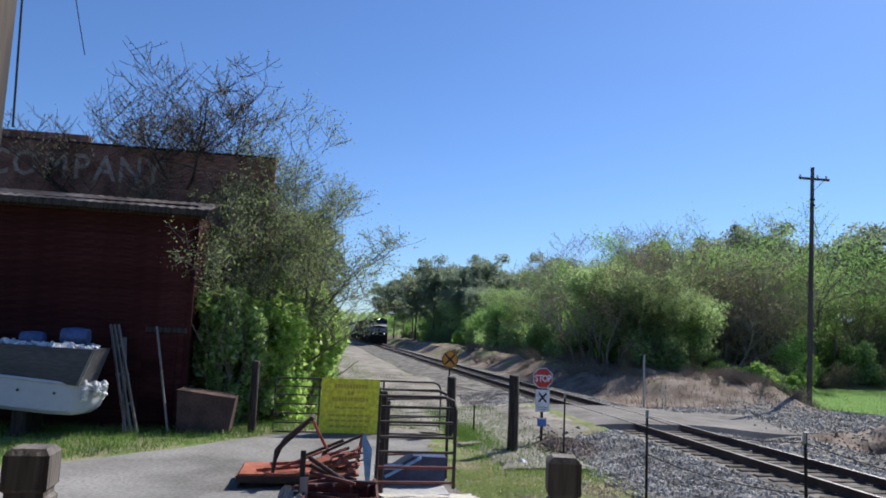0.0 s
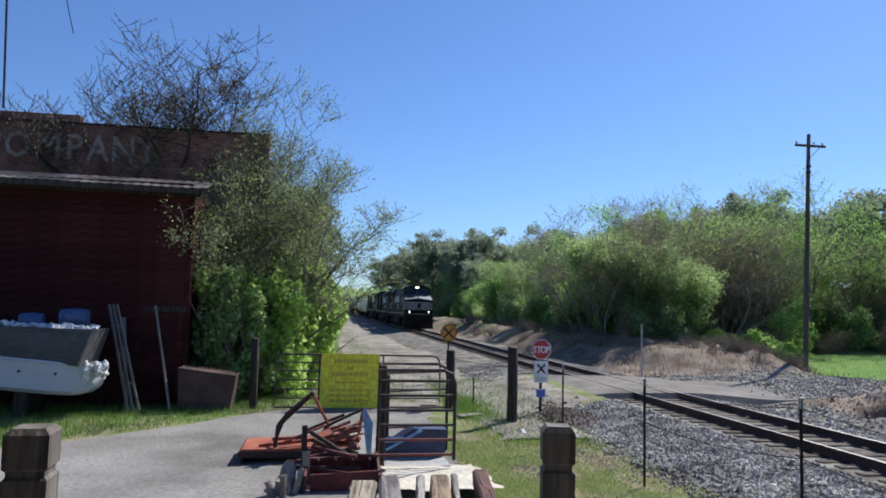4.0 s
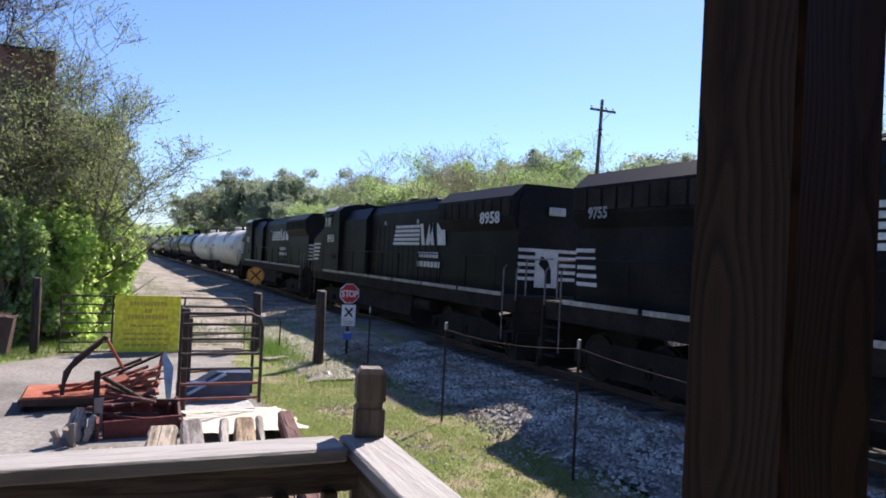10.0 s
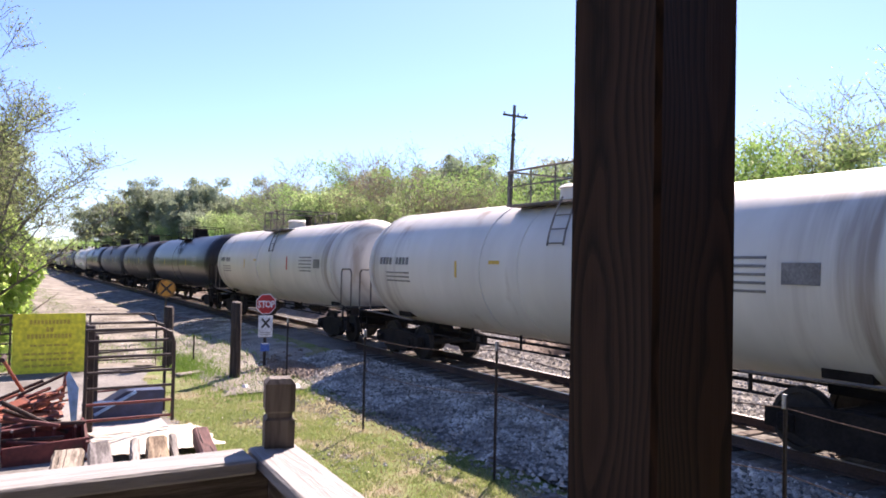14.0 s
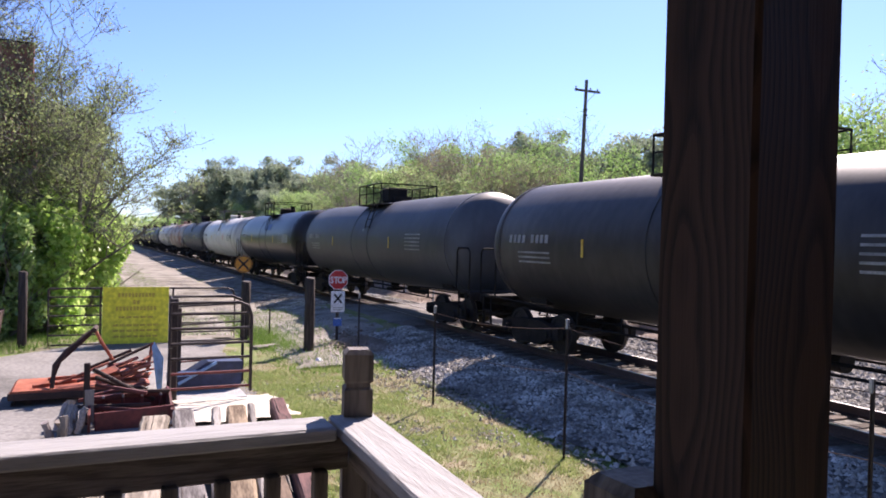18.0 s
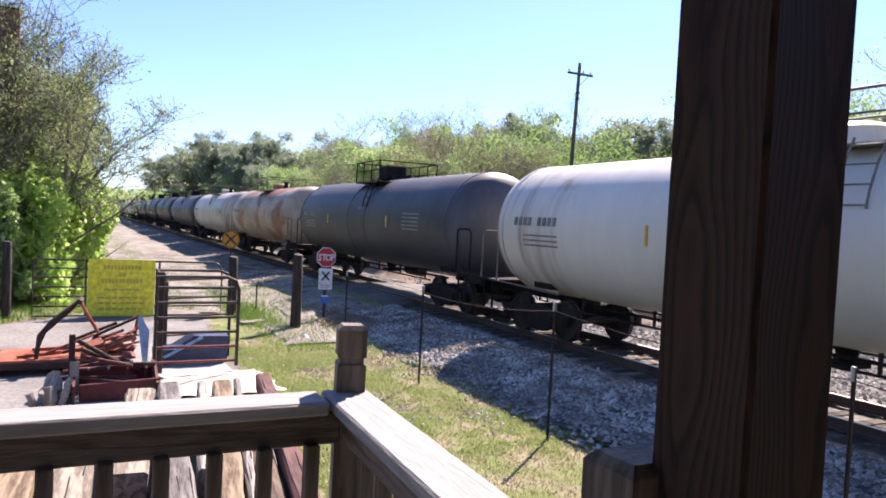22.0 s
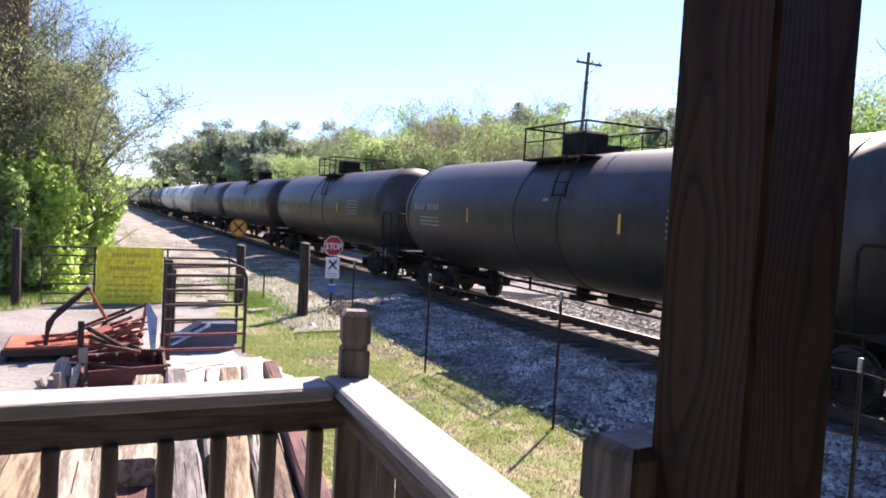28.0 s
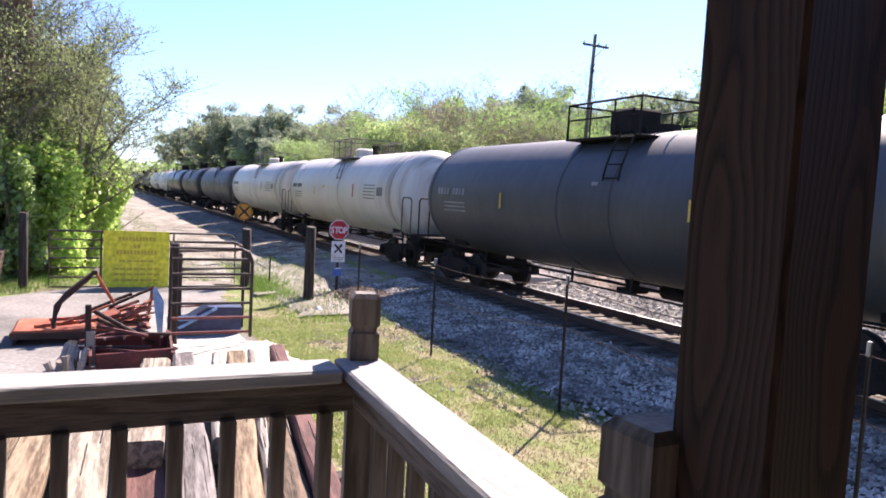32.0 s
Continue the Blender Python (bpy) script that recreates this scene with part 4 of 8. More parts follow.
PAINT = {
    "white": surface("tank_white", [(0.53, 0.505, 0.445), (0.57, 0.545, 0.485), (0.60, 0.575, 0.515)], 0.5, scale=0.7, fine=2, bump=0.0, stretch=(1, 0.9, 0.14), rusty=((0.36, 0.29, 0.22), -0.02), vary=0.06, ends=((0.17, 0.12, 0.09), 5.2, 6.9)),
    "cream": surface("tank_cream", [(0.422, 0.383, 0.326), (0.466, 0.427, 0.365), (0.497, 0.458, 0.4)], 0.5, scale=0.7, fine=2, bump=0.0, stretch=(1, 0.9, 0.14), rusty=((0.34, 0.26, 0.19), 0.06), vary=0.07, ends=((0.15, 0.10, 0.075), 5.0, 6.9)),
    "rusty": surface("tank_rusty", [(0.317, 0.238, 0.167), (0.405, 0.334, 0.264), (0.466, 0.414, 0.343)], 0.6, scale=0.45, fine=5, bump=0.05, stretch=(1, 0.4, 0.7), rusty=((0.25, 0.105, 0.055), 0.62), vary=0.15),
    "black": surface("tank_black", [(0.010, 0.010, 0.013), (0.017, 0.0165, 0.019), (0.027, 0.025, 0.026)], 0.36, scale=0.5, fine=6, bump=0.02, stretch=(1, 1, 0.35), spec=0.35),
    "brownblack": surface("tank_brown_black", [(0.022, 0.0185, 0.0175), (0.036, 0.031, 0.028), (0.055, 0.046, 0.041)], 0.48, scale=0.5, fine=6, bump=0.02, stretch=(1, 1, 0.35), spec=0.35),
    "slate": surface("tank_slate", [(0.032, 0.034, 0.040), (0.046, 0.048, 0.054), (0.062, 0.063, 0.068)], 0.56, scale=0.5, fine=6, bump=0.01, stretch=(1, 1, 0.35), spec=0.6, vary=0.15),
    "grey": surface("tank_grey", [(0.20, 0.195, 0.19), (0.30, 0.295, 0.285)], 0.5, scale=0.5, fine=6, bump=0.02, stretch=(1, 1, 0.35)),
}
PAINT_WORDS = {"white": "dusty white", "cream": "stained cream-white", "rusty": "rust-streaked cream", "black": "glossy black", "brownblack": "dusty brown-black", "slate": "dark slate-grey", "grey": "mid grey"}


def tank_car(paint, half, style, seed):
    """A tank car: horizontal shell on two trucks; half = half the length of its cylinder."""
    rg = random.Random(seed)
    light = paint in ("white", "cream", "rusty", "grey")
    ob = thing("tank_car", (0, 0, 0), PAINT_WORDS[paint] + " railway tank car with top platform and trucks", "tank car", "train")
    r, zc = 1.575, 2.505
    prof = []
    for k in range(7):
        a = math.pi / 2 * k / 6
        prof.append((max(0.02, r * math.sin(a)), 0.26 - half - 0.80 * math.cos(a)))
    mid = [(r, (half - 0.26) * (k - 3) / 3) for k in range(1, 6)]
    prof = prof + mid + [(a, -b) for a, b in prof[::-1]]
    tank = part("tank_shell", Geo().lathe(prof, 40, Matrix.Translation((0, 0, zc))), PAINT[paint], ob, smooth=35)
    # weld bands
    for yb in ((0.34 - half, half - 0.34, 0.9, -0.9) if style != "banded" else (0.34 - half, half - 0.34, 1.7, -1.7, 0.3)):
        part("band", Geo().lathe([(r + 0.001, yb - 0.05), (r + 0.016, yb - 0.045), (r + 0.016, yb + 0.045), (r + 0.001, yb + 0.05)], 40, Matrix.Translation((0, 0, zc))), PAINT[paint], tank, smooth=35)
    for s in (-1, 1):
        # stub sill, saddle, end platform, coupler
        part("stub_sill", Geo().box((0, s * (half - 0.35), 0.98), (0.5, 3.3, 0.36), 0.03), M_UNDER, ob)
        part("saddle", Geo().prism([(-0.98, 1.42), (-0.95, 1.12), (0.95, 1.12), (0.98, 1.42), (0.7, 1.16), (-0.7, 1.16)][::-1], s * (half - 1.3) - 0.35, s * (half - 1.3) + 0.35), M_UNDER, ob)
        part("end_platform", Geo().box((0, s * (half + 0.55), 1.16), (2.7, 0.75, 0.07), 0.01).box((0, s * (half + 0.92), 1.06), (2.7, 0.08, 0.2), 0.01), M_UNDER, ob)
        part("coupler", Geo().box((0, s * (half + 1.0), 0.88), (0.24, 0.8, 0.26), 0.04), M_UNDER, ob)
        truck(ob, s * (half - 1.15), (s * (half - 1.15) - 0.89, s * (half - 1.15) + 0.89), 0.457)
        hm = M_DULLSTEEL if light else M_UNDER
        for q in (-1, 1):
            x = q * 1.36
            part("end_handrail", Geo().ring([(x, s * (half + 0.9), 1.2), (x, s * (half + 0.9), 2.3), (x, s * (half + 0.78), 2.4), (x, s * (half + 0.2), 2.4), (x, s * (half + 0.12), 2.3), (x, s * (half + 0.12), 1.2)], 0.024, 6), hm, ob, smooth=40)
            g = Geo()
            for z in (0.45, 0.8):
                g.box((q * 1.36, s * (half + 0.5), z), (0.06, 0.42, 0.03))
            for yy in (0.3, 0.7):
                g.box((q * 1.36, s * (half + yy), 0.8), (0.05, 0.03, 0.75))
            part("sill_step", g, M_UNDER, ob)
            part("side_grab_rail", Geo().ring([(q * 1.42, s * (half - 2.6), 1.12), (q * 1.42, s * (half + 0.4), 1.2)], 0.022, 6), hm, ob, smooth=40)
    part("brake_wheel", Geo().ring([(0.6 + 0.25 * math.cos(a), half + 0.85, 2.0 + 0.25 * math.sin(a)) for a in [k * math.pi / 6 for k in range(12)]], 0.02, 6, closed=True).box((0.6, half + 0.82, 1.6), (0.06, 0.06, 0.9)), M_UNDER, ob, smooth=40)
    part("air_reservoir", Geo().ring([(0.5, -1.7, 0.75), (0.5, -0.5, 0.75)], 0.2, 12), M_UNDER, ob, smooth=40)
    part("bottom_outlet", Geo().ring([(0, 0, 1.1), (0, 0, 0.72)], [0.22, 0.14], 12).box((0, 0, 0.68), (0.5, 0.5, 0.1), 0.02), M_UNDER, ob, smooth=40)
    g = Geo()
    for q in (-0.9, 0.9):
        g.ring([(q, -half + 2.4, 0.75), (q, half - 2.4, 0.75)], 0.025, 6)
        for k in range(6):
            yy = -half + 2.8 + k * (2 * half - 5.6) / 5
            g.box((q, yy, 0.9), (0.04, 0.05, 0.34))
    g.ring([(-0.3, -half + 2.4, 0.82), (-0.3, half - 2.4, 0.82)], 0.035, 6)
    part("brake_piping", g, M_UNDER, ob, smooth=40)
    # top platform with rails, manway and valves
    pm = M_DULLSTEEL if light else M_UNDER
    zt = zc + r
    for q in (-1, 1):
        part("platform", Geo().box((q * 0.85, 0, zt - 0.16), (0.62, 2.5, 0.045), 0.008), pm, ob)
        rail = [(q * 1.14, -1.2, zt - 0.14), (q * 1.14, -1.2, zt + 0.6), (q * 1.14, 1.2, zt + 0.6), (q * 1.14, 1.2, zt - 0.14)]
        part("platform_rail", Geo().ring(rail, 0.026, 6), pm, ob, smooth=30)
        part("mid_rail", Geo().ring([(q * 1.14, -1.2, zt + 0.26), (q * 1.14, 1.2, zt + 0.26)], 0.018, 6), pm, ob, smooth=30)
        for yy in (-0.4, 0.4):
            part("rail_post", Geo().ring([(q * 1.14, yy, zt - 0.14), (q * 1.14, yy, zt + 0.6)], 0.02, 6), pm, ob, smooth=30)
        # side ladder
        g = Geo()
        xs = [(1.16, 4.0), (1.36, 3.6), (1.49, 3.25), (1.54, 3.0)]
        for yy in (-0.24, 0.24):
            g.ring([(q * a, yy - 0.9, b) for a, b in xs], 0.02, 6)
        for k in range(4):
            z = 3.05 + k * 0.28
            a = np.interp(z, [p[1] for p in xs[::-1]], [p[0] for p in xs[::-1]])
            g.ring([(q * a, -1.14, z), (q * a, -0.66, z)], 0.014, 5)
        part("side_ladder", g, pm if light else M_UNDER, ob, smooth=30)
    for yy in (-1.2, 1.2):
        part("platform_rail", Geo().ring([(-1.14, yy, zt + 0.6), (1.14, yy, zt + 0.6)], 0.024, 6), pm, ob, smooth=30)
    mm = PAINT[paint]
    if style == "box":
        part("valve_housing", Geo().box((0, 0.3, zt + 0.27), (0.8, 0.8, 0.56), 0.05), M_UNDER, ob, "black valve housing")
        part("manway", Geo().ring([(0, -0.6, zt - 0.1), (0, -0.6, zt + 0.16)], 0.36, 16), M_UNDER, ob, smooth=40)
    else:
        part("manway", Geo().ring([(0, 0.1, zt - 0.1), (0, 0.1, zt + 0.22)], 0.45, 18).ring([(0, 0.1, zt + 0.22), (0, 0.1, zt + 0.3)], [0.5, 0.4], 18), mm if light else M_UNDER, ob, smooth=40)
        part("valve", Geo().ring([(0.1, -0.75, zt - 0.05), (0.1, -0.75, zt + 0.35)], 0.12, 10).box((0.1, -0.75, zt + 0.38), (0.3, 0.1, 0.06)), M_UNDER, ob, smooth=40)
    # markings on the shell, lettering too small to read
    ink = M_FAINTDARK if light else M_FAINT

    def mark(y0, y1, z0, z1, mat, name, label=""):
        for q in (-1,):
            zm = (z0 + z1) / 2 - zc
            x = q * (math.sqrt(max(0.05, r * r - zm * zm)) + 0.006)
            tilt = math.asin(max(-1, min(1, zm / r)))
            part(name, Geo().box((x, (y0 + y1) / 2, (z0 + z1) / 2), (0.012, y1 - y0, z1 - z0), 0, Matrix.Rotation(tilt, 3, "Y")), mat, tank, label)

    for k in range(9):
        if k != 4:
            mark(half - 0.9 - k * 0.19 - 0.12, half - 0.9 - k * 0.19, 2.58, 2.77, ink, "mark_bar")
    for k in range(3):
        mark(half - 2.6, half - 1.3, 2.34 - k * 0.11, 2.38 - k * 0.11, ink, "mark_line")
    for k in range(5):
        mark(-half + 2.1, -half + 3.3, 2.75 - k * 0.12, 2.79 - k * 0.12, ink, "data_line")
    tape = M_YELLOWTAPE
    for yy in ((half * 0.42, -half * 0.4) if not light else (half * 0.35,)):
        mark(yy - 0.035, yy + 0.035, 2.3, 2.68, tape, "reflector", "yellow reflective strip")
    if style == "box":
        mark(-0.5, -0.3, 2.9, 2.97, ink, "mark_line")
    if light:
        mark(-half + 1.3, -half + 1.85, 2.4, 2.7, M_FAINTDARK, "stencil_panel", "dark stencilled panel")
        mark(0.9, 1.3, 2.62, 2.70, tape, "reflector", "yellow reflective strip")
        mark(-half * 0.4, -half * 0.4 + 0.1, 2.3, 2.8, M_REDTAG, "tag", "red tag")
    if paint == "black" and style == "patch":
        mark(-1.9, -0.5, 3.0, 3.35, M_BLUEPATCH, "patch", "blue painted patch")
        mark(-half + 1.0, -half + 2.2, 2.3, 2.75, M_SHEENPANEL, "stencil_panel", "pale stencilled panel")
    return ob


TRAIN = []


def make_train():
    locos = [("9755", 144.4, 0, "black road locomotive with white nose stripes and lit headlights"),
             ("8958", 165.6, 180, "black road locomotive running cab rearward, striped hood end"),
             ("7575", 187.25, 180, "black road locomotive running cab rearward, coupled to white tank cars")]
    for number, s, turn, label in locos:
        TRAIN.append((locomotive(number, label, -6.72 if turn else -7.72, not turn), s, turn))
    rears = [214.7, 232.4, 251.0, 266.6, 284.85, 302.2, 321.1, 339.0, 355.8, 374.0, 392.5, 410.1, 427.8, 445.9, 464.0, 481.4, 498.9]
    looks = [("white", "banded"), ("white", "plain"), ("black", "box"), ("brownblack", "box"), ("slate", "box"), ("black", "patch"), ("white", "banded"), ("slate", "box"), ("rusty", "plain"), ("cream", "banded"),
             ("slate", "box"), ("brownblack", "box"), ("brownblack", "box"), ("brownblack", "box"), ("slate", "box"), ("white", "plain"), ("white", "plain")]
    front = 199.4
    done = {}
    for k, (rear, (paint, style)) in enumerate(zip(rears, looks)):
        front += {"rusty": 0.6, "cream": 0.75}.get(paint, 0.15)
        half = (rear - front) / 2
        car = tank_car(paint, half, style, k)
        done.setdefault((paint, style), car)
        TRAIN.append((car, (rear + front) / 2, 0))
        front = rear + 2.3
    order = ["slate", "brownblack", "black", "grey", "white", "slate", "slate", "brownblack", "black", "grey", "slate", "brownblack", "black", "slate", "white", "slate", "black", "brownblack", "slate", "black", "slate", "brownblack"]
    spare = {"slate": ("slate", "box"), "brownblack": ("brownblack", "box"), "black": ("black", "box"), "white": ("white", "plain"), "grey": ("white", "plain")}
    for k, paint in enumerate(order):
        src = done[spare[paint]]
        car = copy_thing(src, Matrix())
        WHEELS.extend((c, 0.457) for c in car.children_recursive if c.name.startswith("wheelset"))
        TRAIN.append((car, front + 7.7, 0))
        front += 17.8


make_train()


def motions():
    # every vehicle rolls along the line at one speed
    times = (0, 0.1, 8, 16, 24, 31.9, 32)
    for ob, s, turn in TRAIN:
        walk(ob, [(t, pose(0, s - SPEED * t, 0, 0, 0, turn)) for t in times])
    # wheels turn without slipping; those of one size share their keys
    keyed = {}
    for ob, r in WHEELS:
        top = ob
        while top.parent:
            top = top.parent
        back = abs(top.matrix_basis.to_euler().z) > 1
        key = (r, back)
        if key not in keyed:
            step = SPEED / r / FPS * (-1 if back else 1)
            walk(ob, [(k / FPS, Matrix.Rotation(step * k, 4, "X")) for k in range(32 * FPS + 1)])
            keyed[key] = ob
        else:
            src = keyed[key].animation_data
            ob.rotation_mode = "QUATERNION"
            ob.animation_data_create()
            ob.animation_data.action = src.action
            ob.animation_data.action_slot = src.action_slot


# ---- vegetation ----
M_BARK = surface("grey_bark", [(0.08, 0.07, 0.06), (0.15, 0.13, 0.112), (0.22, 0.195, 0.17)], 0.95, scale=3, fine=30, bump=0.3, spec=0.1)
M_DARKBARK = surface("dark_bark", [(0.035, 0.03, 0.026), (0.07, 0.06, 0.052), (0.11, 0.095, 0.082)], 0.95, scale=3, fine=30, bump=0.3, spec=0.1)
M_TWIG = surface("dry_twig", [(0.16, 0.13, 0.105), (0.27, 0.23, 0.19)], 0.9, scale=3, fine=30, bump=0.1, spec=0.1)
M_DRYLEAF = surface("dry_leaf", [(0.24, 0.17, 0.09), (0.40, 0.31, 0.18)], 0.9, scale=3, fine=30, bump=0.0, island=0.4, spec=0.1)
L_PRIVET = leafage("privet_leaf", [(0.16, 0.28, 0.07), (0.30, 0.44, 0.13), (0.48, 0.60, 0.27)], 0.6, 0.1, 0.36, 0.9)
L_SPRING = leafage("spring_leaf", [(0.19, 0.35, 0.09), (0.26, 0.43, 0.12), (0.35, 0.51, 0.17)], 0.62, 0.2)
L_MID = leafage("mid_leaf", [(0.20, 0.30, 0.11), (0.29, 0.40, 0.155), (0.40, 0.49, 0.22)], 0.6, 0.25)
L_OLIVE = leafage("budding_leaf", [(0.23, 0.29, 0.13), (0.30, 0.37, 0.165), (0.39, 0.44, 0.21)], 0.6, 0.2)
# needle colours lifted towards grey to paint in the haze of distance
L_PINE = leafage("hazed_pine_needles", [(0.17, 0.22, 0.15), (0.24, 0.295, 0.195), (0.33, 0.38, 0.26)], 0.55, 0.25)
L_DRY = leafage("dead_leaf", [(0.16, 0.12, 0.085), (0.25, 0.195, 0.14), (0.33, 0.27, 0.20)], 0.3, 0.2)
L_BROWN = leafage("brown_bud", [(0.21, 0.165, 0.11), (0.31, 0.255, 0.155), (0.40, 0.345, 0.195)], 0.5, 0.2)
L_BRIGHT = leafage("bright_leaf", [(0.25, 0.42, 0.08), (0.40, 0.57, 0.14), (0.54, 0.68, 0.24)], 0.66, 0.1, 0.4, 0.8)
L_VINE = leafage("olive_vine_leaf", [(0.14, 0.18, 0.075), (0.205, 0.26, 0.105), (0.30, 0.36, 0.15)], 0.6, 0.15)
L_BUD = leafage("dark_bud", [(0.14, 0.115, 0.08), (0.21, 0.175, 0.115), (0.29, 0.25, 0.16)], 0.4, 0.15)
M_PALETWIG = surface("pale_twig", [(0.22, 0.19, 0.16), (0.34, 0.30, 0.26)], 0.9, scale=3, fine=30, bump=0.1, spec=0.1)
L_GRASS = leafage("grass_blade", [(0.165, 0.225, 0.07), (0.25, 0.31, 0.105), (0.37, 0.395, 0.175)], 0.5, 0.0)
M_STRAW = leafage("straw_blade", [(0.26, 0.20, 0.11), (0.38, 0.31, 0.18), (0.50, 0.43, 0.28)], 0.3, 0.0)
L_LUSH = leafage("lush_grass", [(0.0828, 0.166, 0.0276), (0.138, 0.248, 0.046), (0.212, 0.313, 0.0782)], 0.4, 0.0)


def leaves_mesh(name, centres, size, rs, material, droop=0.0, per=1, scatter=0.0):
    """Leaf blades (two triangles folded along the rib) round the given centres."""
    c = np.repeat(np.asarray(centres, float), per, axis=0)
    n = len(c)
    c = c + rs.normal(0, 1, (n, 3)) * scatter
    d = rs.normal(0, 1, (n, 3))
    d[:, 2] -= droop
    d /= np.linalg.norm(d, axis=1)[:, None] + 1e-9
    u = np.cross(d, rs.normal(0, 1, (n, 3)))
    u /= np.linalg.norm(u, axis=1)[:, None] + 1e-9
    w = np.cross(d, u)
    s = (size * rs.uniform(0.6, 1.35, n))[:, None]
    tip, root = c + d * s, c - d * s * 0.35
    left, right = c + u * s * 0.42 + w * s * 0.12, c - u * s * 0.42 + w * s * 0.12
    v = np.stack([root, right, tip, left], 1).reshape(-1, 3)
    q = np.arange(n)[:, None] * 4
    f = np.concatenate([q + np.array([[0, 1, 2]]), q + np.array([[0, 2, 3]])], 1).reshape(-1, 3)
    me = bpy.data.meshes.new(name)
    me.from_pydata(v.tolist(), [], f.tolist())
    me.materials.append(material)
    return me


def skeleton(rg, height, spread, levels, start=0.3, kids=(3, 5), bend=0.25, lean=0.0, thick=0.02, lift=0.10):
    """Limbs of a tree as lists of points with radii, and the tips of the finest twigs."""
    limbs, tips = [], []

    def grow(p, d, length, radius, level):
        n = 5 if level == 0 else 4
        pts, rad = [p.copy()], [radius]
        for k in range(n):
            d = (d + Vector((rg.gauss(0, bend), rg.gauss(0, bend), rg.gauss(0, bend) + (lift if level else 0.05))) * 0.6).normalized()
            p = p + d * length / n
            pts.append(p.copy())
            rad.append(max(0.009, radius * (1 - 0.75 * (k + 1) / n)))
        limbs.append((pts, rad, level))
        if level >= levels:
            tips.extend(pts[1:])
            return
        for k in range(rg.randint(*kids) + (2 if level == 0 else 0)):
            u = rg.uniform(start if level == 0 else 0.25, 1.0)
            i = min(int(u * n), n - 1)
            q = pts[i].lerp(pts[i + 1], u * n - i)
            a = rg.uniform(0, 6.283)
            side = Vector((math.cos(a), math.sin(a), rg.uniform(0.1, 0.8) if level == 0 else rg.uniform(-0.2, 0.6)))
            nd = (d * 0.45 + side * spread).normalized()
            grow(q, nd, length * rg.uniform(0.42, 0.66), max(0.009, rad[i] * 0.6), level + 1)

    grow(Vector((0, 0, -0.1)), Vector((lean, 0, 1)).normalized(), height * 0.72, height * thick, 0)
    return limbs, tips


def tree(name, seed, height, label, leaf, size, per, scatter, spread=0.9, levels=3, kids=(3, 5), bark=None, start=0.3, droop=0.0, thick=0.02, group="trees", lift=0.10):
    rg = random.Random(seed)
    rs = np.random.RandomState(seed)
    limbs, tips = skeleton(rg, height, spread, levels, start, kids, thick=thick, lift=lift)
    ob = thing(name, (0, 0, 0), label, "tree" if "bush" not in name else "bush", group)
    g = Geo()
    for pts, rad, level in limbs:
        g.ring(pts, rad, (8, 5, 4, 3, 3)[level], caps=False)
    part("trunk", g, bark or M_BARK, ob, smooth=60)
    if leaf:
        part("crown", leaves_mesh("crown", [tuple(p) for p in tips], size, rs, leaf, droop, per, scatter), None, ob)
    return ob


def pine(seed, height, label):
    rg = random.Random(seed)
    rs = np.random.RandomState(seed)
    ob = thing("pine_tree", (0, 0, 0), label, "tree", "trees")
    g = Geo()
    bend = Vector((rg.uniform(-0.4, 0.4), rg.uniform(-0.4, 0.4), 0))
    spine = [Vector((0, 0, -0.1)) + Vector((bend.x * u * u, bend.y * u * u, height * u)) for u in (0, 0.25, 0.5, 0.75, 1)]
    g.ring(spine, [height * 0.016 * (1 - 0.85 * u) for u in (0, 0.25, 0.5, 0.75, 1)], 7, caps=False)
    pts = []
    for k in range(30):
        u = 0.46 + 0.46 * (k + rg.random()) / 30
        p = Vector((bend.x * u * u, bend.y * u * u, height * u))
        a = k * 2.4 + rg.uniform(-0.5, 0.5)
        reach = height * (0.20 * math.sin(math.pi * min(1.0, (1.04 - u) / 0.56 * 0.8 + 0.12)) + 0.015) * rg.uniform(0.5, 1.15)
        d = Vector((math.cos(a), math.sin(a), rg.uniform(0.0, 0.4)))
        end = p + d * reach
        g.ring([p, p + d * reach * 0.5, end], [0.06, 0.035, 0.012], 4, caps=False)
        # needle pads: flat tufts gathered round the limb's end, open between them
        for q in range(5):
            c = end + Vector((rg.gauss(0, 0.55), rg.gauss(0, 0.55), rg.gauss(0.15, 0.4)))
            w = rg.uniform(0.45, 0.95)
            e = rs.normal(0, 1, (64, 3))
            e /= np.linalg.norm(e, axis=1)[:, None]
            e *= (rs.uniform(0.35, 1.0, 64) * w)[:, None]
            pts.extend((c.x + x, c.y + y, c.z + z * 0.85) for x, y, z in e.tolist())
    part("trunk", g, M_BARK, ob, smooth=60)
    part("crown", leaves_mesh("crown", pts, 0.19, rs, L_PINE, -0.4), None, ob)
    return ob


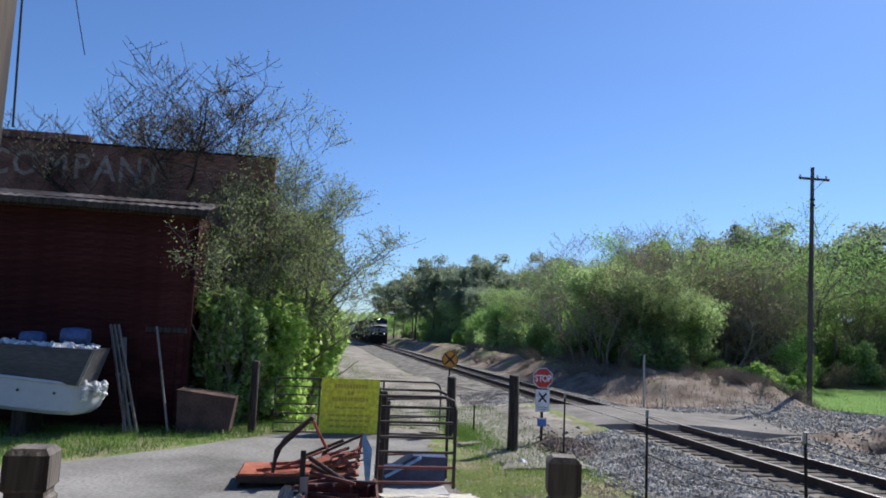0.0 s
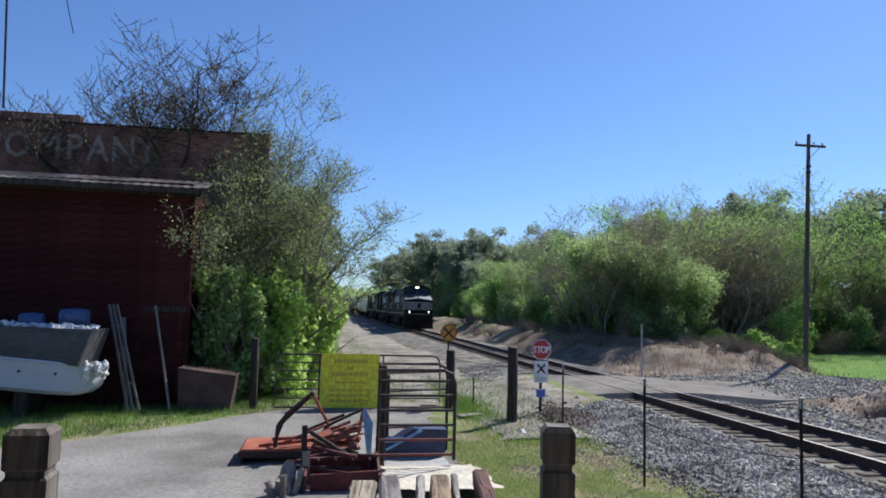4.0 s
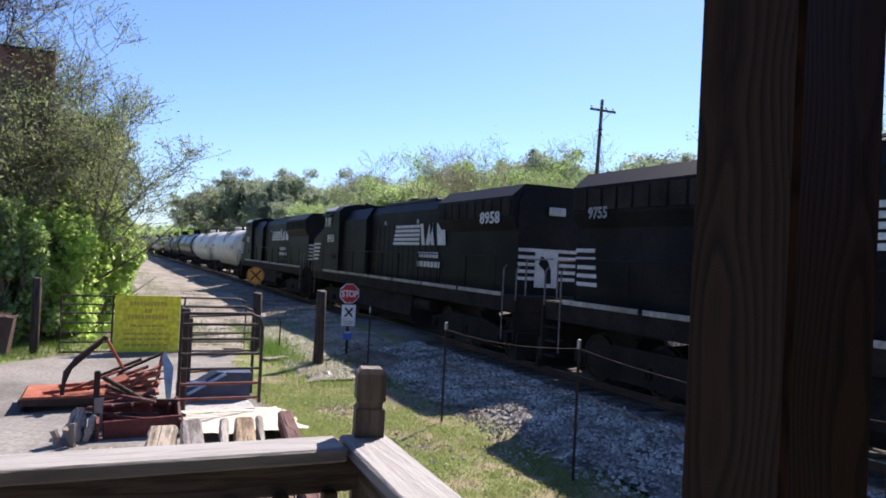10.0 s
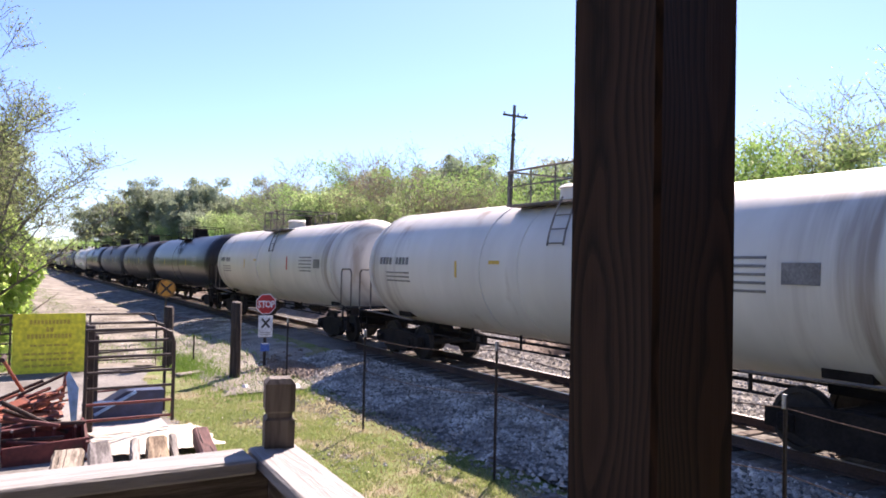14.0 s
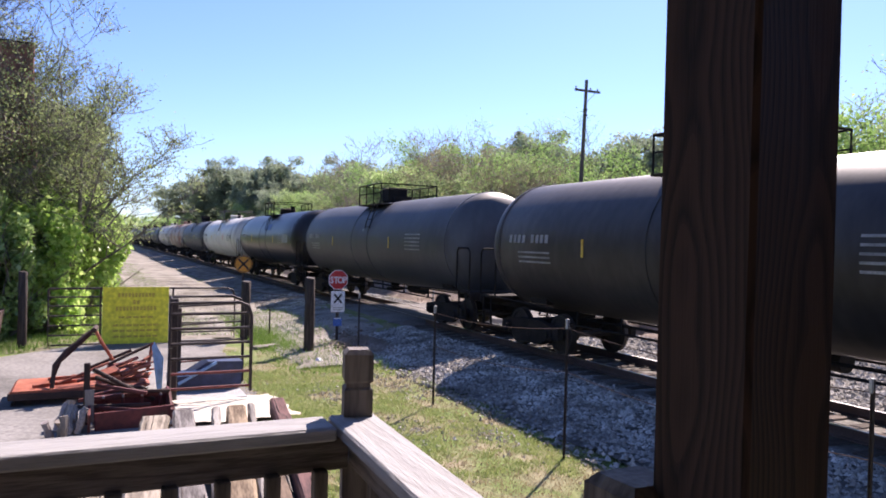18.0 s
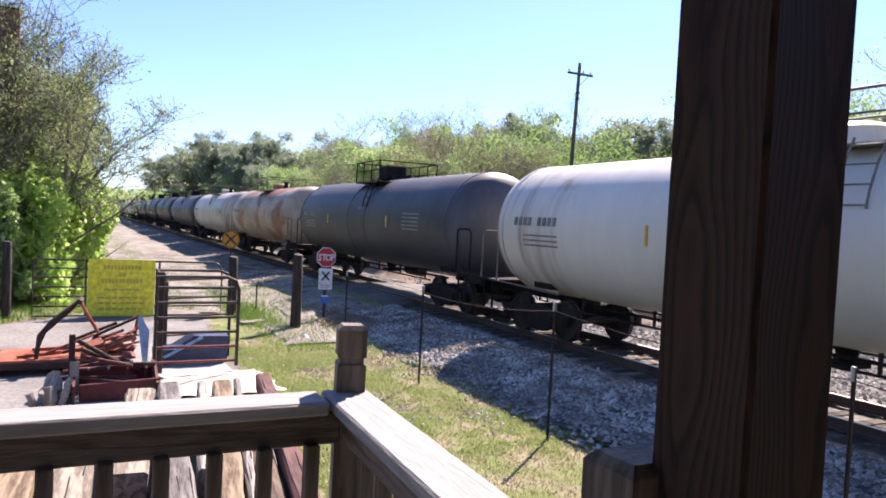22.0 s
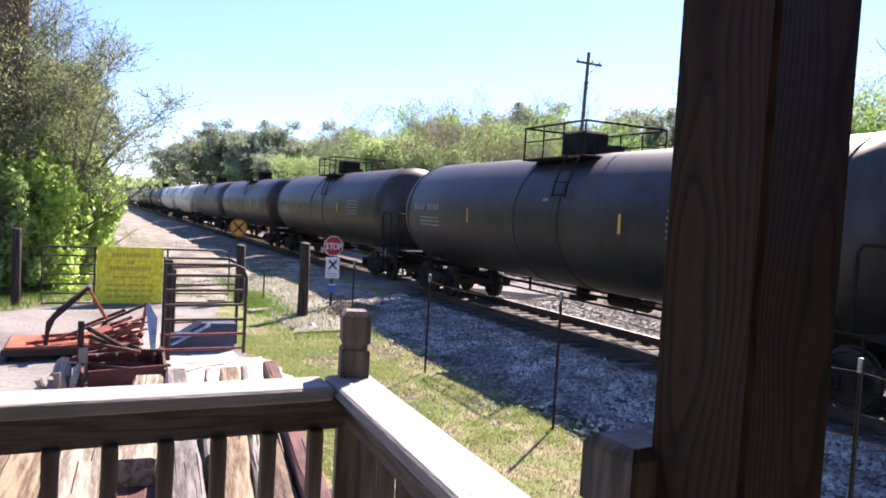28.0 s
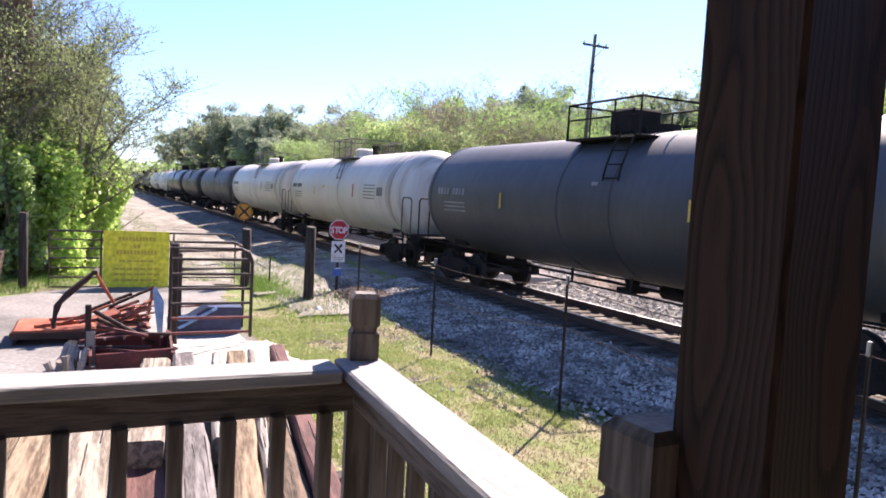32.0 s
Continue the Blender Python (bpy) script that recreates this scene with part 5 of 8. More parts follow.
def bush(seed, sx, sy, sz, label, leaf, size, count, name="bush", group="bushes", lumpy=26, big=0.36):
    """A dense bush: arching stems and lumpy shells of leaves."""
    rg = random.Random(seed)
    rs = np.random.RandomState(seed)
    ob = thing(name, (0, 0, 0), label, "bush", group)
    lumps = [(rg.uniform(-0.62, 0.62) * sx, rg.uniform(-0.62, 0.62) * sy, sz * rg.uniform(0.12, 0.78), rg.uniform(big * 0.55, big)) for k in range(lumpy)]
    g = Geo()
    for x, y, z, q in lumps:
        for j in range(2):
            ex = Vector((x, y, z)) + Vector((rg.gauss(0, 0.35), rg.gauss(0, 0.35), rg.uniform(0.1, 0.5)))
            g.ring([(x * 0.35, y * 0.35, -0.1), (x * 0.8, y * 0.8, z * 0.6), tuple(ex)], [0.04, 0.025, 0.006], 4, caps=False)
    part("woody_stem", g, M_TWIG, ob, smooth=60)
    pts = []
    weights = np.array([q * q for *_, q in lumps])
    for k in rs.choice(len(lumps), count, p=weights / weights.sum()):
        x, y, z, q = lumps[k]
        d = rs.normal(0, 1, 3)
        d /= np.linalg.norm(d)
        rad = q * rs.uniform(0.55, 1.12)
        p = (x + d[0] * rad * sx, y + d[1] * rad * sy, z + d[2] * rad * sz * 0.8)
        if p[2] > 0.02:
            pts.append(p)
    part("foliage", leaves_mesh("foliage", pts, size, rs, leaf, 0.3), None, ob)
    return ob


def plant(src, x, y, turn, size=1.0, sink=0.0, first=False):
    m = pose(x, y, ground_z(x, y) - sink, 0, 0, turn)
    if first:
        src.matrix_basis = m @ Matrix.Diagonal((size, size, size, 1))
        return src
    ob = copy_thing(src, m)
    ob.scale = (size, size, size)
    return ob


def stand(makers, spots):
    """Plants the makers' trees at spots (kind, x, y, turn, size); the first of each kind is the original."""
    used = set()
    for kind, x, y, turn, size in spots:
        plant(makers[kind], x, y, turn, size, 0.05, kind not in used)
        used.add(kind)


def vegetation():
    rg = random.Random(11)
    mk = {
        "spring_a": tree("spring_tree", 21, 8.0, "slender tree in fresh bright green spring leaf", L_SPRING, 0.105, 8, 0.24, thick=0.012, start=0.22, spread=1.0, kids=(4, 6)),
        "spring_b": tree("spring_tree", 22, 7.0, "open-crowned tree in fresh green spring leaf", L_MID, 0.115, 8, 0.26, thick=0.013, start=0.2, spread=1.15, kids=(4, 6)),
        "olive_a": tree("budding_tree", 23, 8.0, "thin tree with pale olive spring buds", L_OLIVE, 0.07, 4, 0.24, bark=M_TWIG, thick=0.012, start=0.2, kids=(4, 6)),
        "olive_b": tree("budding_tree", 24, 7.5, "thin brown-grey tree just coming into leaf", L_BROWN, 0.085, 2, 0.22, bark=M_TWIG, thick=0.013, start=0.2, kids=(4, 6)),
        "bare": tree("bare_tree", 25, 8.5, "leafless grey tree with fine twigs", L_BROWN, 0.06, 1, 0.1, bark=M_PALETWIG, thick=0.012, start=0.2, kids=(5, 6)),
        "slim": tree("slim_tree", 27, 9.5, "tall slim tree with a bare trunk and sparse yellow-green top", L_SPRING, 0.10, 3, 0.3, bark=M_BARK, thick=0.011, start=0.45, spread=0.8, kids=(4, 6)),
        "sprig_a": tree("young_tree", 26, 5.0, "young tree in bright yellow-green leaf", L_SPRING, 0.13, 7, 0.3, thick=0.011, start=0.1, spread=0.9, kids=(4, 5)),
        "pine_a": pine(31, 11.5, "dark green pine with a rounded crown"),
        "pine_b": pine(32, 10.0, "dark green pine in the wood"),
        "shrub_a": bush(41, 2.0, 1.6, 2.6, "low dense green shrub at the wood edge", L_MID, 0.16, 4600),
        "shrub_b": bush(42, 1.8, 1.5, 2.2, "low bright green shrub at the wood edge", L_BRIGHT, 0.16, 4600, lumpy=18),
        "shrub_c": bush(43, 1.6, 1.6, 3.0, "dark leafy shrub at the wood edge", L_PRIVET, 0.15, 5500),
        "shrub_d": bush(45, 2.0, 1.4, 2.4, "tangled brown-green thicket of stems at the wood edge", L_BROWN, 0.08, 2600),
        "dry": bush(44, 1.8, 1.2, 1.0, "brown dry brush on the bank", L_DRY, 0.045, 500, "dry_brush"),
    }
    spots = []

    def row(n, x0, x1, y0, y1, kinds, lo, hi):
        for k in range(n):
            x = x0 + (x1 - x0) * (k + rg.random()) / n
            spots.append((rg.choice(kinds), x, rg.uniform(y0, y1), rg.uniform(0, 360), rg.uniform(lo, hi)))

    # edge of the wood beyond the line: leafy end by the bank, brown thin stems, low bright shrubs, then open yellow-green trees
    row(11, 7.5, 13.5, 43.5, 47, ["spring_b", "shrub_d", "spring_a", "shrub_d", "olive_b", "shrub_a"], 0.7, 1.05)
    row(11, 8, 14, 47, 52, ["spring_b", "spring_a", "olive_a", "bare", "olive_b"], 0.85, 1.1)
    row(9, 8.5, 14, 52, 57, ["bare", "bare", "olive_b", "spring_a"], 1.05, 1.2)
    row(14, 13, 21, 45, 47.5, ["shrub_b", "shrub_b", "shrub_d", "shrub_b", "shrub_a"], 0.6, 1.05)
    row(17, 12.5, 21.5, 48.5, 53, ["olive_b", "bare", "olive_b", "bare", "slim", "olive_b"], 0.9, 1.12)
    row(17, 13, 24, 53, 60, ["bare", "olive_b", "spring_a", "olive_a", "olive_b"], 1.05, 1.3)
    row(24, 20, 62, 48, 52, ["shrub_a", "shrub_d", "shrub_b", "sprig_a", "shrub_c", "shrub_d"], 0.7, 1.2)
    row(44, 20, 70, 50.5, 57, ["slim", "olive_a", "spring_a", "olive_a", "olive_b", "sprig_a", "slim", "spring_a"], 0.88, 1.15)
    row(30, 22, 80, 57, 66, ["olive_a", "spring_a", "bare", "olive_b", "slim", "spring_b"], 1.15, 1.45)
    row(34, 12, 70, 55.5, 61, ["shrub_c", "shrub_d", "shrub_a", "shrub_c"], 0.95, 1.4)
    row(16, 13, 34, 108, 130, ["pine_a", "pine_b", "pine_b", "bare"], 0.9, 1.12)
    row(26, 24, 84, 64, 78, ["pine_a", "pine_b", "pine_a", "spring_a"], 1.05, 1.3)
    row(12, 10, 26, 62, 84, ["olive_b", "olive_a", "bare", "spring_a"], 0.6, 0.8)
    row(34, 13, 75, 59, 64, ["shrub_c", "shrub_a", "shrub_c"], 1.5, 2.1)
    # tall pines standing clear over the wood, bare tops between them
    for kind, x, y, h in (("pine_a", 8.9, 232, 17.6), ("pine_b", 9.4, 201, 16.2), ("pine_a", 12.0, 181, 17.0), ("pine_b", 10.6, 165, 15.0), ("pine_a", 12.4, 150, 17.6), ("pine_b", 14.0, 152, 15.6), ("pine_a", 15.9, 150, 15.4), ("pine_b", 17.3, 140, 14.9), ("pine_a", 18.7, 129, 16.4),
                          ("bare", 23.1, 128, 14.9), ("pine_b", 21.0, 132, 14.4), ("pine_a", 26.3, 116, 15.8), ("pine_b", 26.0, 106, 13.7), ("pine_a", 29.0, 112, 14.2), ("bare", 15.1, 67.4, 13.2), ("pine_a", 35.7, 73.6, 15.4), ("bare", 38.0, 72.1, 16.6), ("pine_b", 33.4, 75.0, 14.0),
                          ("slim", 25.5, 50.6, 12.6), ("pine_b", 41.0, 63.5, 14.5), ("pine_a", 45.0, 62.0, 14.5), ("pine_b", 49.5, 61.0, 15.0)):
        base = {"pine_a": 11.5, "pine_b": 10.0, "bare": 8.5, "slim": 9.5}[kind]
        spots.append((kind, x, y, rg.uniform(0, 360), 0.95 * h / base))
    # light shrubs and young trees in front of the pines
    for k in range(60):
        y = 62 + 150 * (k / 59) ** 1.3 + rg.uniform(-2, 2)
        x = 8.6 + 0.028 * y + rg.uniform(-0.8, 2.2)
        spots.append((rg.choice(["shrub_a", "shrub_b", "sprig_a", "shrub_a", "shrub_c"]), x, y, rg.uniform(0, 360), rg.uniform(0.8, 1.3)))
    # open budding trees past the end of the gravel yard
    for az, d, kind, h in ((50.0, 52, "spring_a", 11.5), (52.5, 55, "spring_b", 11.5), (54.5, 50, "spring_a", 12.4), (56.5, 53, "olive_a", 13.6), (58.5, 50, "spring_b", 11.0), (60.0, 55, "slim", 14.2), (61.5, 50, "olive_a", 15.2), (63.0, 53, "olive_a", 15.6), (64.8, 50, "slim", 14.6), (66.5, 52, "spring_a", 13.0),
                           (51.5, 46, "shrub_a", 4.5), (54.0, 45, "shrub_b", 4.0), (57.0, 46, "shrub_c", 5.0), (60.0, 45, "shrub_a", 4.6), (63.0, 46, "shrub_b", 4.4), (66.0, 45, "shrub_a", 5.0)):
        base = {"spring_a": 8.0, "spring_b": 7.0, "olive_a": 8.0, "slim": 9.5, "shrub_a": 2.6, "shrub_b": 2.2, "shrub_c": 3.0}[kind]
        spots.append((kind, -10.6 + d * math.sin(radians(az)), 2.3 + d * math.cos(radians(az)), rg.uniform(0, 360), h / base))
    # along the line into the distance, far side
    for k in range(75):
        y = 48 + 190 * (k / 74) ** 1.5 + rg.uniform(-2, 2)
        x = 9.5 + 0.035 * y + rg.uniform(-1.0, 1.5)
        spots.append((rg.choice(["shrub_a", "shrub_b", "shrub_d", "spring_b", "sprig_a"]), x, y, rg.uniform(0, 360), rg.uniform(0.75, 1.25)))
    for k in range(70):
        y = 58 + 200 * (k / 69) ** 1.4 + rg.uniform(-3, 3)
        x = 11.5 + 0.05 * y + rg.uniform(-2, 8)
        spots.append((rg.choice(["spring_a", "olive_a", "spring_b", "bare", "olive_b", "olive_a"]), x, y, rg.uniform(0, 360), rg.uniform(0.55, 0.8)))
    for k in range(64):
        y = 112 + 120 * rg.random() ** 1.2
        x = 12 + (y - 95) * 0.05 + 20 * rg.random() ** 1.3
        spots.append((rg.choice(["pine_a", "pine_b", "pine_a", "spring_b"]), x, y, rg.uniform(0, 360), rg.uniform(0.85, 1.15) + 0.25 * smooth(100, 160, y)))
    for k in range(24):
        y = 170 + 120 * rg.random()
        spots.append((rg.choice(["pine_a", "spring_b", "spring_a"]), rg.uniform(4, 30) + 0.04 * (y - 170), y, rg.uniform(0, 360), rg.uniform(0.9, 1.2)))
    # near side of the line beyond the gate
    for k in range(52):
        y = 33 + 190 * (k / 51) ** 1.6 + rg.uniform(-1, 1)
        x = -12.3 - 0.004 * y + rg.uniform(-1.2, 0.5)
        spots.append((rg.choice(["shrub_a", "shrub_c", "shrub_b", "shrub_c"]), x, y, rg.uniform(0, 360), rg.uniform(0.8, 1.3)))
    for k in range(40):
        y = 36 + 180 * (k / 39) ** 1.5 + rg.uniform(-2, 2)
        x = -14.5 + rg.uniform(-4, 1.0)
        spots.append((rg.choice(["spring_b", "olive_a", "spring_a", "pine_b", "olive_b"]), x, y, rg.uniform(0, 360), rg.uniform(0.7, 1.0)))
    for k in range(14):
        spots.append(("dry", rg.uniform(7, 11.5), rg.uniform(20.5, 23.5), rg.uniform(0, 360), rg.uniform(0.25, 0.45)))
    # dead brush on the bank
    for k in range(22):
        x, y = rg.uniform(6.5, 13.5), rg.uniform(35.5, 41.5)
        spots.append(("dry", x, y, rg.uniform(0, 360), rg.uniform(0.3, 0.6)))
    for k in range(13):
        spots.append(("dry", rg.uniform(9.8, 14.2), rg.uniform(33.5, 36.5), rg.uniform(0, 360), rg.uniform(0.4, 0.75)))
    for k in range(20):
        spots.append(("dry", rg.uniform(5, 8.5), 42 + 50 * k / 20, rg.uniform(0, 360), rg.uniform(0.6, 1.1)))
    stand(mk, spots)
    # far wooded horizon
    rs = np.random.RandomState(5)
    pts = []
    for k in range(26000):
        a = rs.uniform(-1.25, 1.25)
        d = rs.uniform(300, 420)
        x, y = d * math.sin(a), d * math.cos(a)
        h = 9 + 5 * noise.noise((x * 0.02, y * 0.02, 2.0)) + 3 * noise.noise((x * 0.09, y * 0.09, 3.0))
        pts.append((x, y, rs.uniform(0.0, h)))
    far = new("far_woods", leaves_mesh("far_woods", pts, 2.0, rs, L_MID))
    tagged(far, "hazy far belt of green woods", "woods", kind="stuff")
    # privet thicket beside the shed
    privet = bush(51, 1.9, 1.6, 4.6, "big glossy green privet bush beside the shed", L_PRIVET, 0.13, 15500, "privet_bush", lumpy=84, big=0.18)
    privet_b = bush(52, 1.8, 1.6, 4.2, "big sunlit green privet bush beside the lane", L_BRIGHT, 0.12, 15500, "privet_bush", lumpy=76, big=0.2)
    plant(privet, -13.5, 26.5, 20, 1.05, 0, True)
    plant(privet_b, -12.4, 27.7, 0, 1.12, 0, True)
    plant(privet_b, -11.55, 29.8, 140, 1.2)
    plant(privet_b, -11.6, 32.8, 80, 1.3)
    plant(privet, -11.6, 36.5, 200, 1.3)
    plant(privet_b, -12.2, 34.8, 270, 1.4)
    plant(privet, -12.9, 29.4, 300, 1.25)
    # vines and brush climbing the corner of the old wall
    vine = bush(53, 1.0, 0.7, 6.8, "tall tangle of twigs and olive leaves on the old wall", L_VINE, 0.085, 2700, "vine_tangle", lumpy=90, big=0.17)
    plant(vine, -12.9, 29.0, 0, 0.95, 0, True)
    plant(vine, -12.0, 31.2, 70, 1.05)
    plant(vine, -14.3, 28.8, 150, 1.0)
    # tall bare tree behind the shed and budding trees over the thicket
    big = tree("bare_tree", 61, 11.6, "tall spreading bare tree with a few dry leaves", L_BUD, 0.05, 1, 0.08, spread=1.15, levels=4, kids=(5, 6), bark=M_DARKBARK, start=0.4, thick=0.024, lift=0.2)
    plant(big, -14.6, 31.3, 40, 1.0, 0, True)
    big_b = tree("bare_tree", 66, 10.8, "bare branching tree behind the shed roof", L_BUD, 0.05, 1, 0.08, spread=1.15, levels=4, kids=(5, 6), bark=M_DARKBARK, start=0.4, thick=0.021, lift=0.2)
    plant(big_b, -17.2, 30.6, 200, 1.02, 0, True)
    plant(big_b, -19.9, 31.8, 75, 0.8)
    b2 = tree("budding_tree", 62, 9.5, "leaning grey tree with sparse olive green buds", L_VINE, 0.06, 3, 0.18, spread=1.1, levels=4, kids=(4, 5), bark=M_BARK, start=0.2, thick=0.016, lift=0.22)
    plant(b2, -12.6, 31.0, 10, 1.0, 0, True)
    plant(b2, -14.3, 28.6, 130, 0.85)
    plant(b2, -11.4, 30.2, 220, 0.95)
    b3 = tree("budding_tree", 63, 8.5, "twiggy vine-covered tree against the old wall", L_VINE, 0.06, 3, 0.15, spread=1.2, levels=4, kids=(4, 5), bark=M_BARK, start=0.15, thick=0.015)
    plant(b3, -14.4, 27.2, 250, 0.85, 0, True)
    plant(b3, -13.0, 29.2, 80, 1.0)
    plant(b3, -11.6, 28.6, 190, 0.95)
    plant(b2, -11.7, 35.5, 300, 0.95)
    plant(b2, -11.9, 39.5, 60, 0.9)
    plant(mk["pine_b"], -12.4, 46, 10, 0.95)
    plant(mk["pine_a"], -12.9, 60, 120, 0.9)


vegetation()


def blades(name, spots, height, material, label, seed):
    rs = np.random.RandomState(seed)
    p = np.asarray(spots, float)
    n = len(p)
    a = rs.uniform(0, 6.283, n)
    h = height * rs.uniform(0.5, 1.4, n)
    w = 0.006 + 0.006 * rs.rand(n)
    dx, dy = np.cos(a) * w, np.sin(a) * w
    l = rs.normal(0, 0.35, (n, 2)) * h[:, None]
    v = np.stack([np.stack([p[:, 0] - dx, p[:, 1] - dy, p[:, 2]], 1), np.stack([p[:, 0] + dx, p[:, 1] + dy, p[:, 2]], 1), np.stack([p[:, 0] + l[:, 0], p[:, 1] + l[:, 1], p[:, 2] + h], 1)], 1)
    me = bpy.data.meshes.new(name)
    me.from_pydata(v.reshape(-1, 3).tolist(), [], (np.arange(n)[:, None] * 3 + np.array([[0, 1, 2]])).tolist())
    me.materials.append(material)
    return tagged(new(name, me), label, "grass", kind="stuff")


def grass():
    rs = np.random.RandomState(3)
    flecks = []
    while len(flecks) < 3000:
        x, y = rs.uniform(-8.0, -4.0), 4.5 + 17 * rs.rand() ** 1.2
        if noise.noise((x * 0.55, y * 0.55, 0.0)) < 0.15 or rs.rand() < 0.25:
            flecks.append((x, y, ground_z(x, y) + 0.012))
    me = leaves_mesh("leaf_litter", flecks, 0.022, rs, M_DRYLEAF)
    tagged(new("leaf_litter", me), "dry brown leaves and straw in the grass", "leaf litter", kind="stuff")
    clods = []
    for k in range(2200):
        a, d = rs.uniform(0, 6.28), abs(rs.normal(0, 0.7))
        x, y = -3.75 + 0.8 * d * math.cos(a), 21.8 + 1.5 * d * math.sin(a)
        clods.append((x, y, ground_z(x, y) + 0.02 + 0.22 * math.exp(-d * d * 2), rs.uniform(0.025, 0.085)))
    for k in range(1600):
        x, y = rs.normal(7.2, 1.5), rs.normal(21.6, 1.1)
        clods.append((x, y, mound_z(x, y) + 0.005, rs.uniform(0.015, 0.055)))
    stones("dirt_clods", clods, M_LITTER, "heaps of brown dirt clods and roots", 9)
    near, lush, weeds, straw = [], [], [], []
    while len(near) < 110000:
        x, y = rs.uniform(-8.2, -3.9), 3.0 + 28.5 * rs.rand() ** 1.5
        k = 0.8 * noise.noise((x * 0.8, y * 0.8, 0.0)) + 0.6 * noise.noise((x * 2.6, y * 2.6, 5.0))
        bare = math.exp(-((x + 5.75) / 0.75) ** 2 - ((y - 9.0) / 1.5) ** 2) + 0.7 * math.exp(-((x + 4.6) / 0.5) ** 2 - ((y - 15.5) / 1.6) ** 2) + 0.8 * math.exp(-((x + 6.9) / 0.8) ** 2 - ((y - 6.4) / 1.2) ** 2)
        dry = k < -0.30 + 0.42 * rs.rand() + 1.3 * bare
        if dry and rs.rand() < 0.3 and x < -4.2 and y < 23:
            straw.append((x, y, ground_z(x, y) - 0.01))
        if dry + 0.1 * smooth(20, 24, y) or (x > -4.4 and rs.rand() > (-3.7 - x) * 1.4) or (y > 23 and x < -6.9):
            continue
        near.append((x, y, ground_z(x, y) - 0.01))
    blades("short_grass", near, 0.05, L_GRASS, "short patchy spring grass", 1)
    blades("dry_grass", straw, 0.045, M_STRAW, "short straw-coloured dry grass between the green", 6)
    while len(lush) < 34000:
        y = rs.uniform(18.5, 31)
        x = rs.uniform(-24, -10.2)
        edge = -15.8 - (19.1 - y) * 1.2 if y < 19.1 else -15.8 + (y - 19.1) * 0.97
        if (y < 24.6 and x > edge - 0.1 + 0.3 * noise.noise((y * 2, x, 0))) or (y >= 24.6 and x > -10.3 + smooth(24, 46, y) * 1.0):
            continue
        lush.append((x, y, ground_z(x, y) - 0.01))
    blades("lush_grass", lush, 0.16, L_LUSH, "lush bright grass along the shed and thicket", 2)
    for k in range(21000):
        t = rs.rand()
        if t < 0.2:
            x, y = -5.95 + rs.normal(0, 0.35), 24.0 + rs.normal(0, 1.4)
        elif t < 0.55:
            x, y = rs.uniform(-10.8, -9.0), rs.uniform(25, 60)
        elif t < 0.75:
            y = 25 + 60 * rs.rand() ** 1.5
            x = -7.8 + rs.normal(0, 0.45) + 0.6 * noise.noise((y * 0.4, 0, 0))
        else:
            x, y = rs.uniform(-6.6, -4.0), rs.uniform(18, 32)
        weeds.append((x, y, ground_z(x, y) - 0.01))
    blades("weeds", weeds, 0.15, L_LUSH, "green weeds in the gravel verge", 3)
    tufts = [(rs.uniform(13.8, 40), rs.uniform(30, 47), 0) for k in range(9000)]
    tufts = [(x, y, ground_z(x, y) + 0.04 + 0.012 * (y - 30)) for x, y, _ in tufts]
    blades("lawn_grass", tufts, 0.10, L_LUSH, "bright mown grass", 4)
    litter = []
    for k in range(9000):
        x, y = rs.uniform(3.9, 14), rs.uniform(32.5, 60)
        litter.append((x, y, ground_z(x, y)))
    blades("dead_stems", litter, 0.28, M_TWIG, "dry brown stems on the bank", 5)


grass()


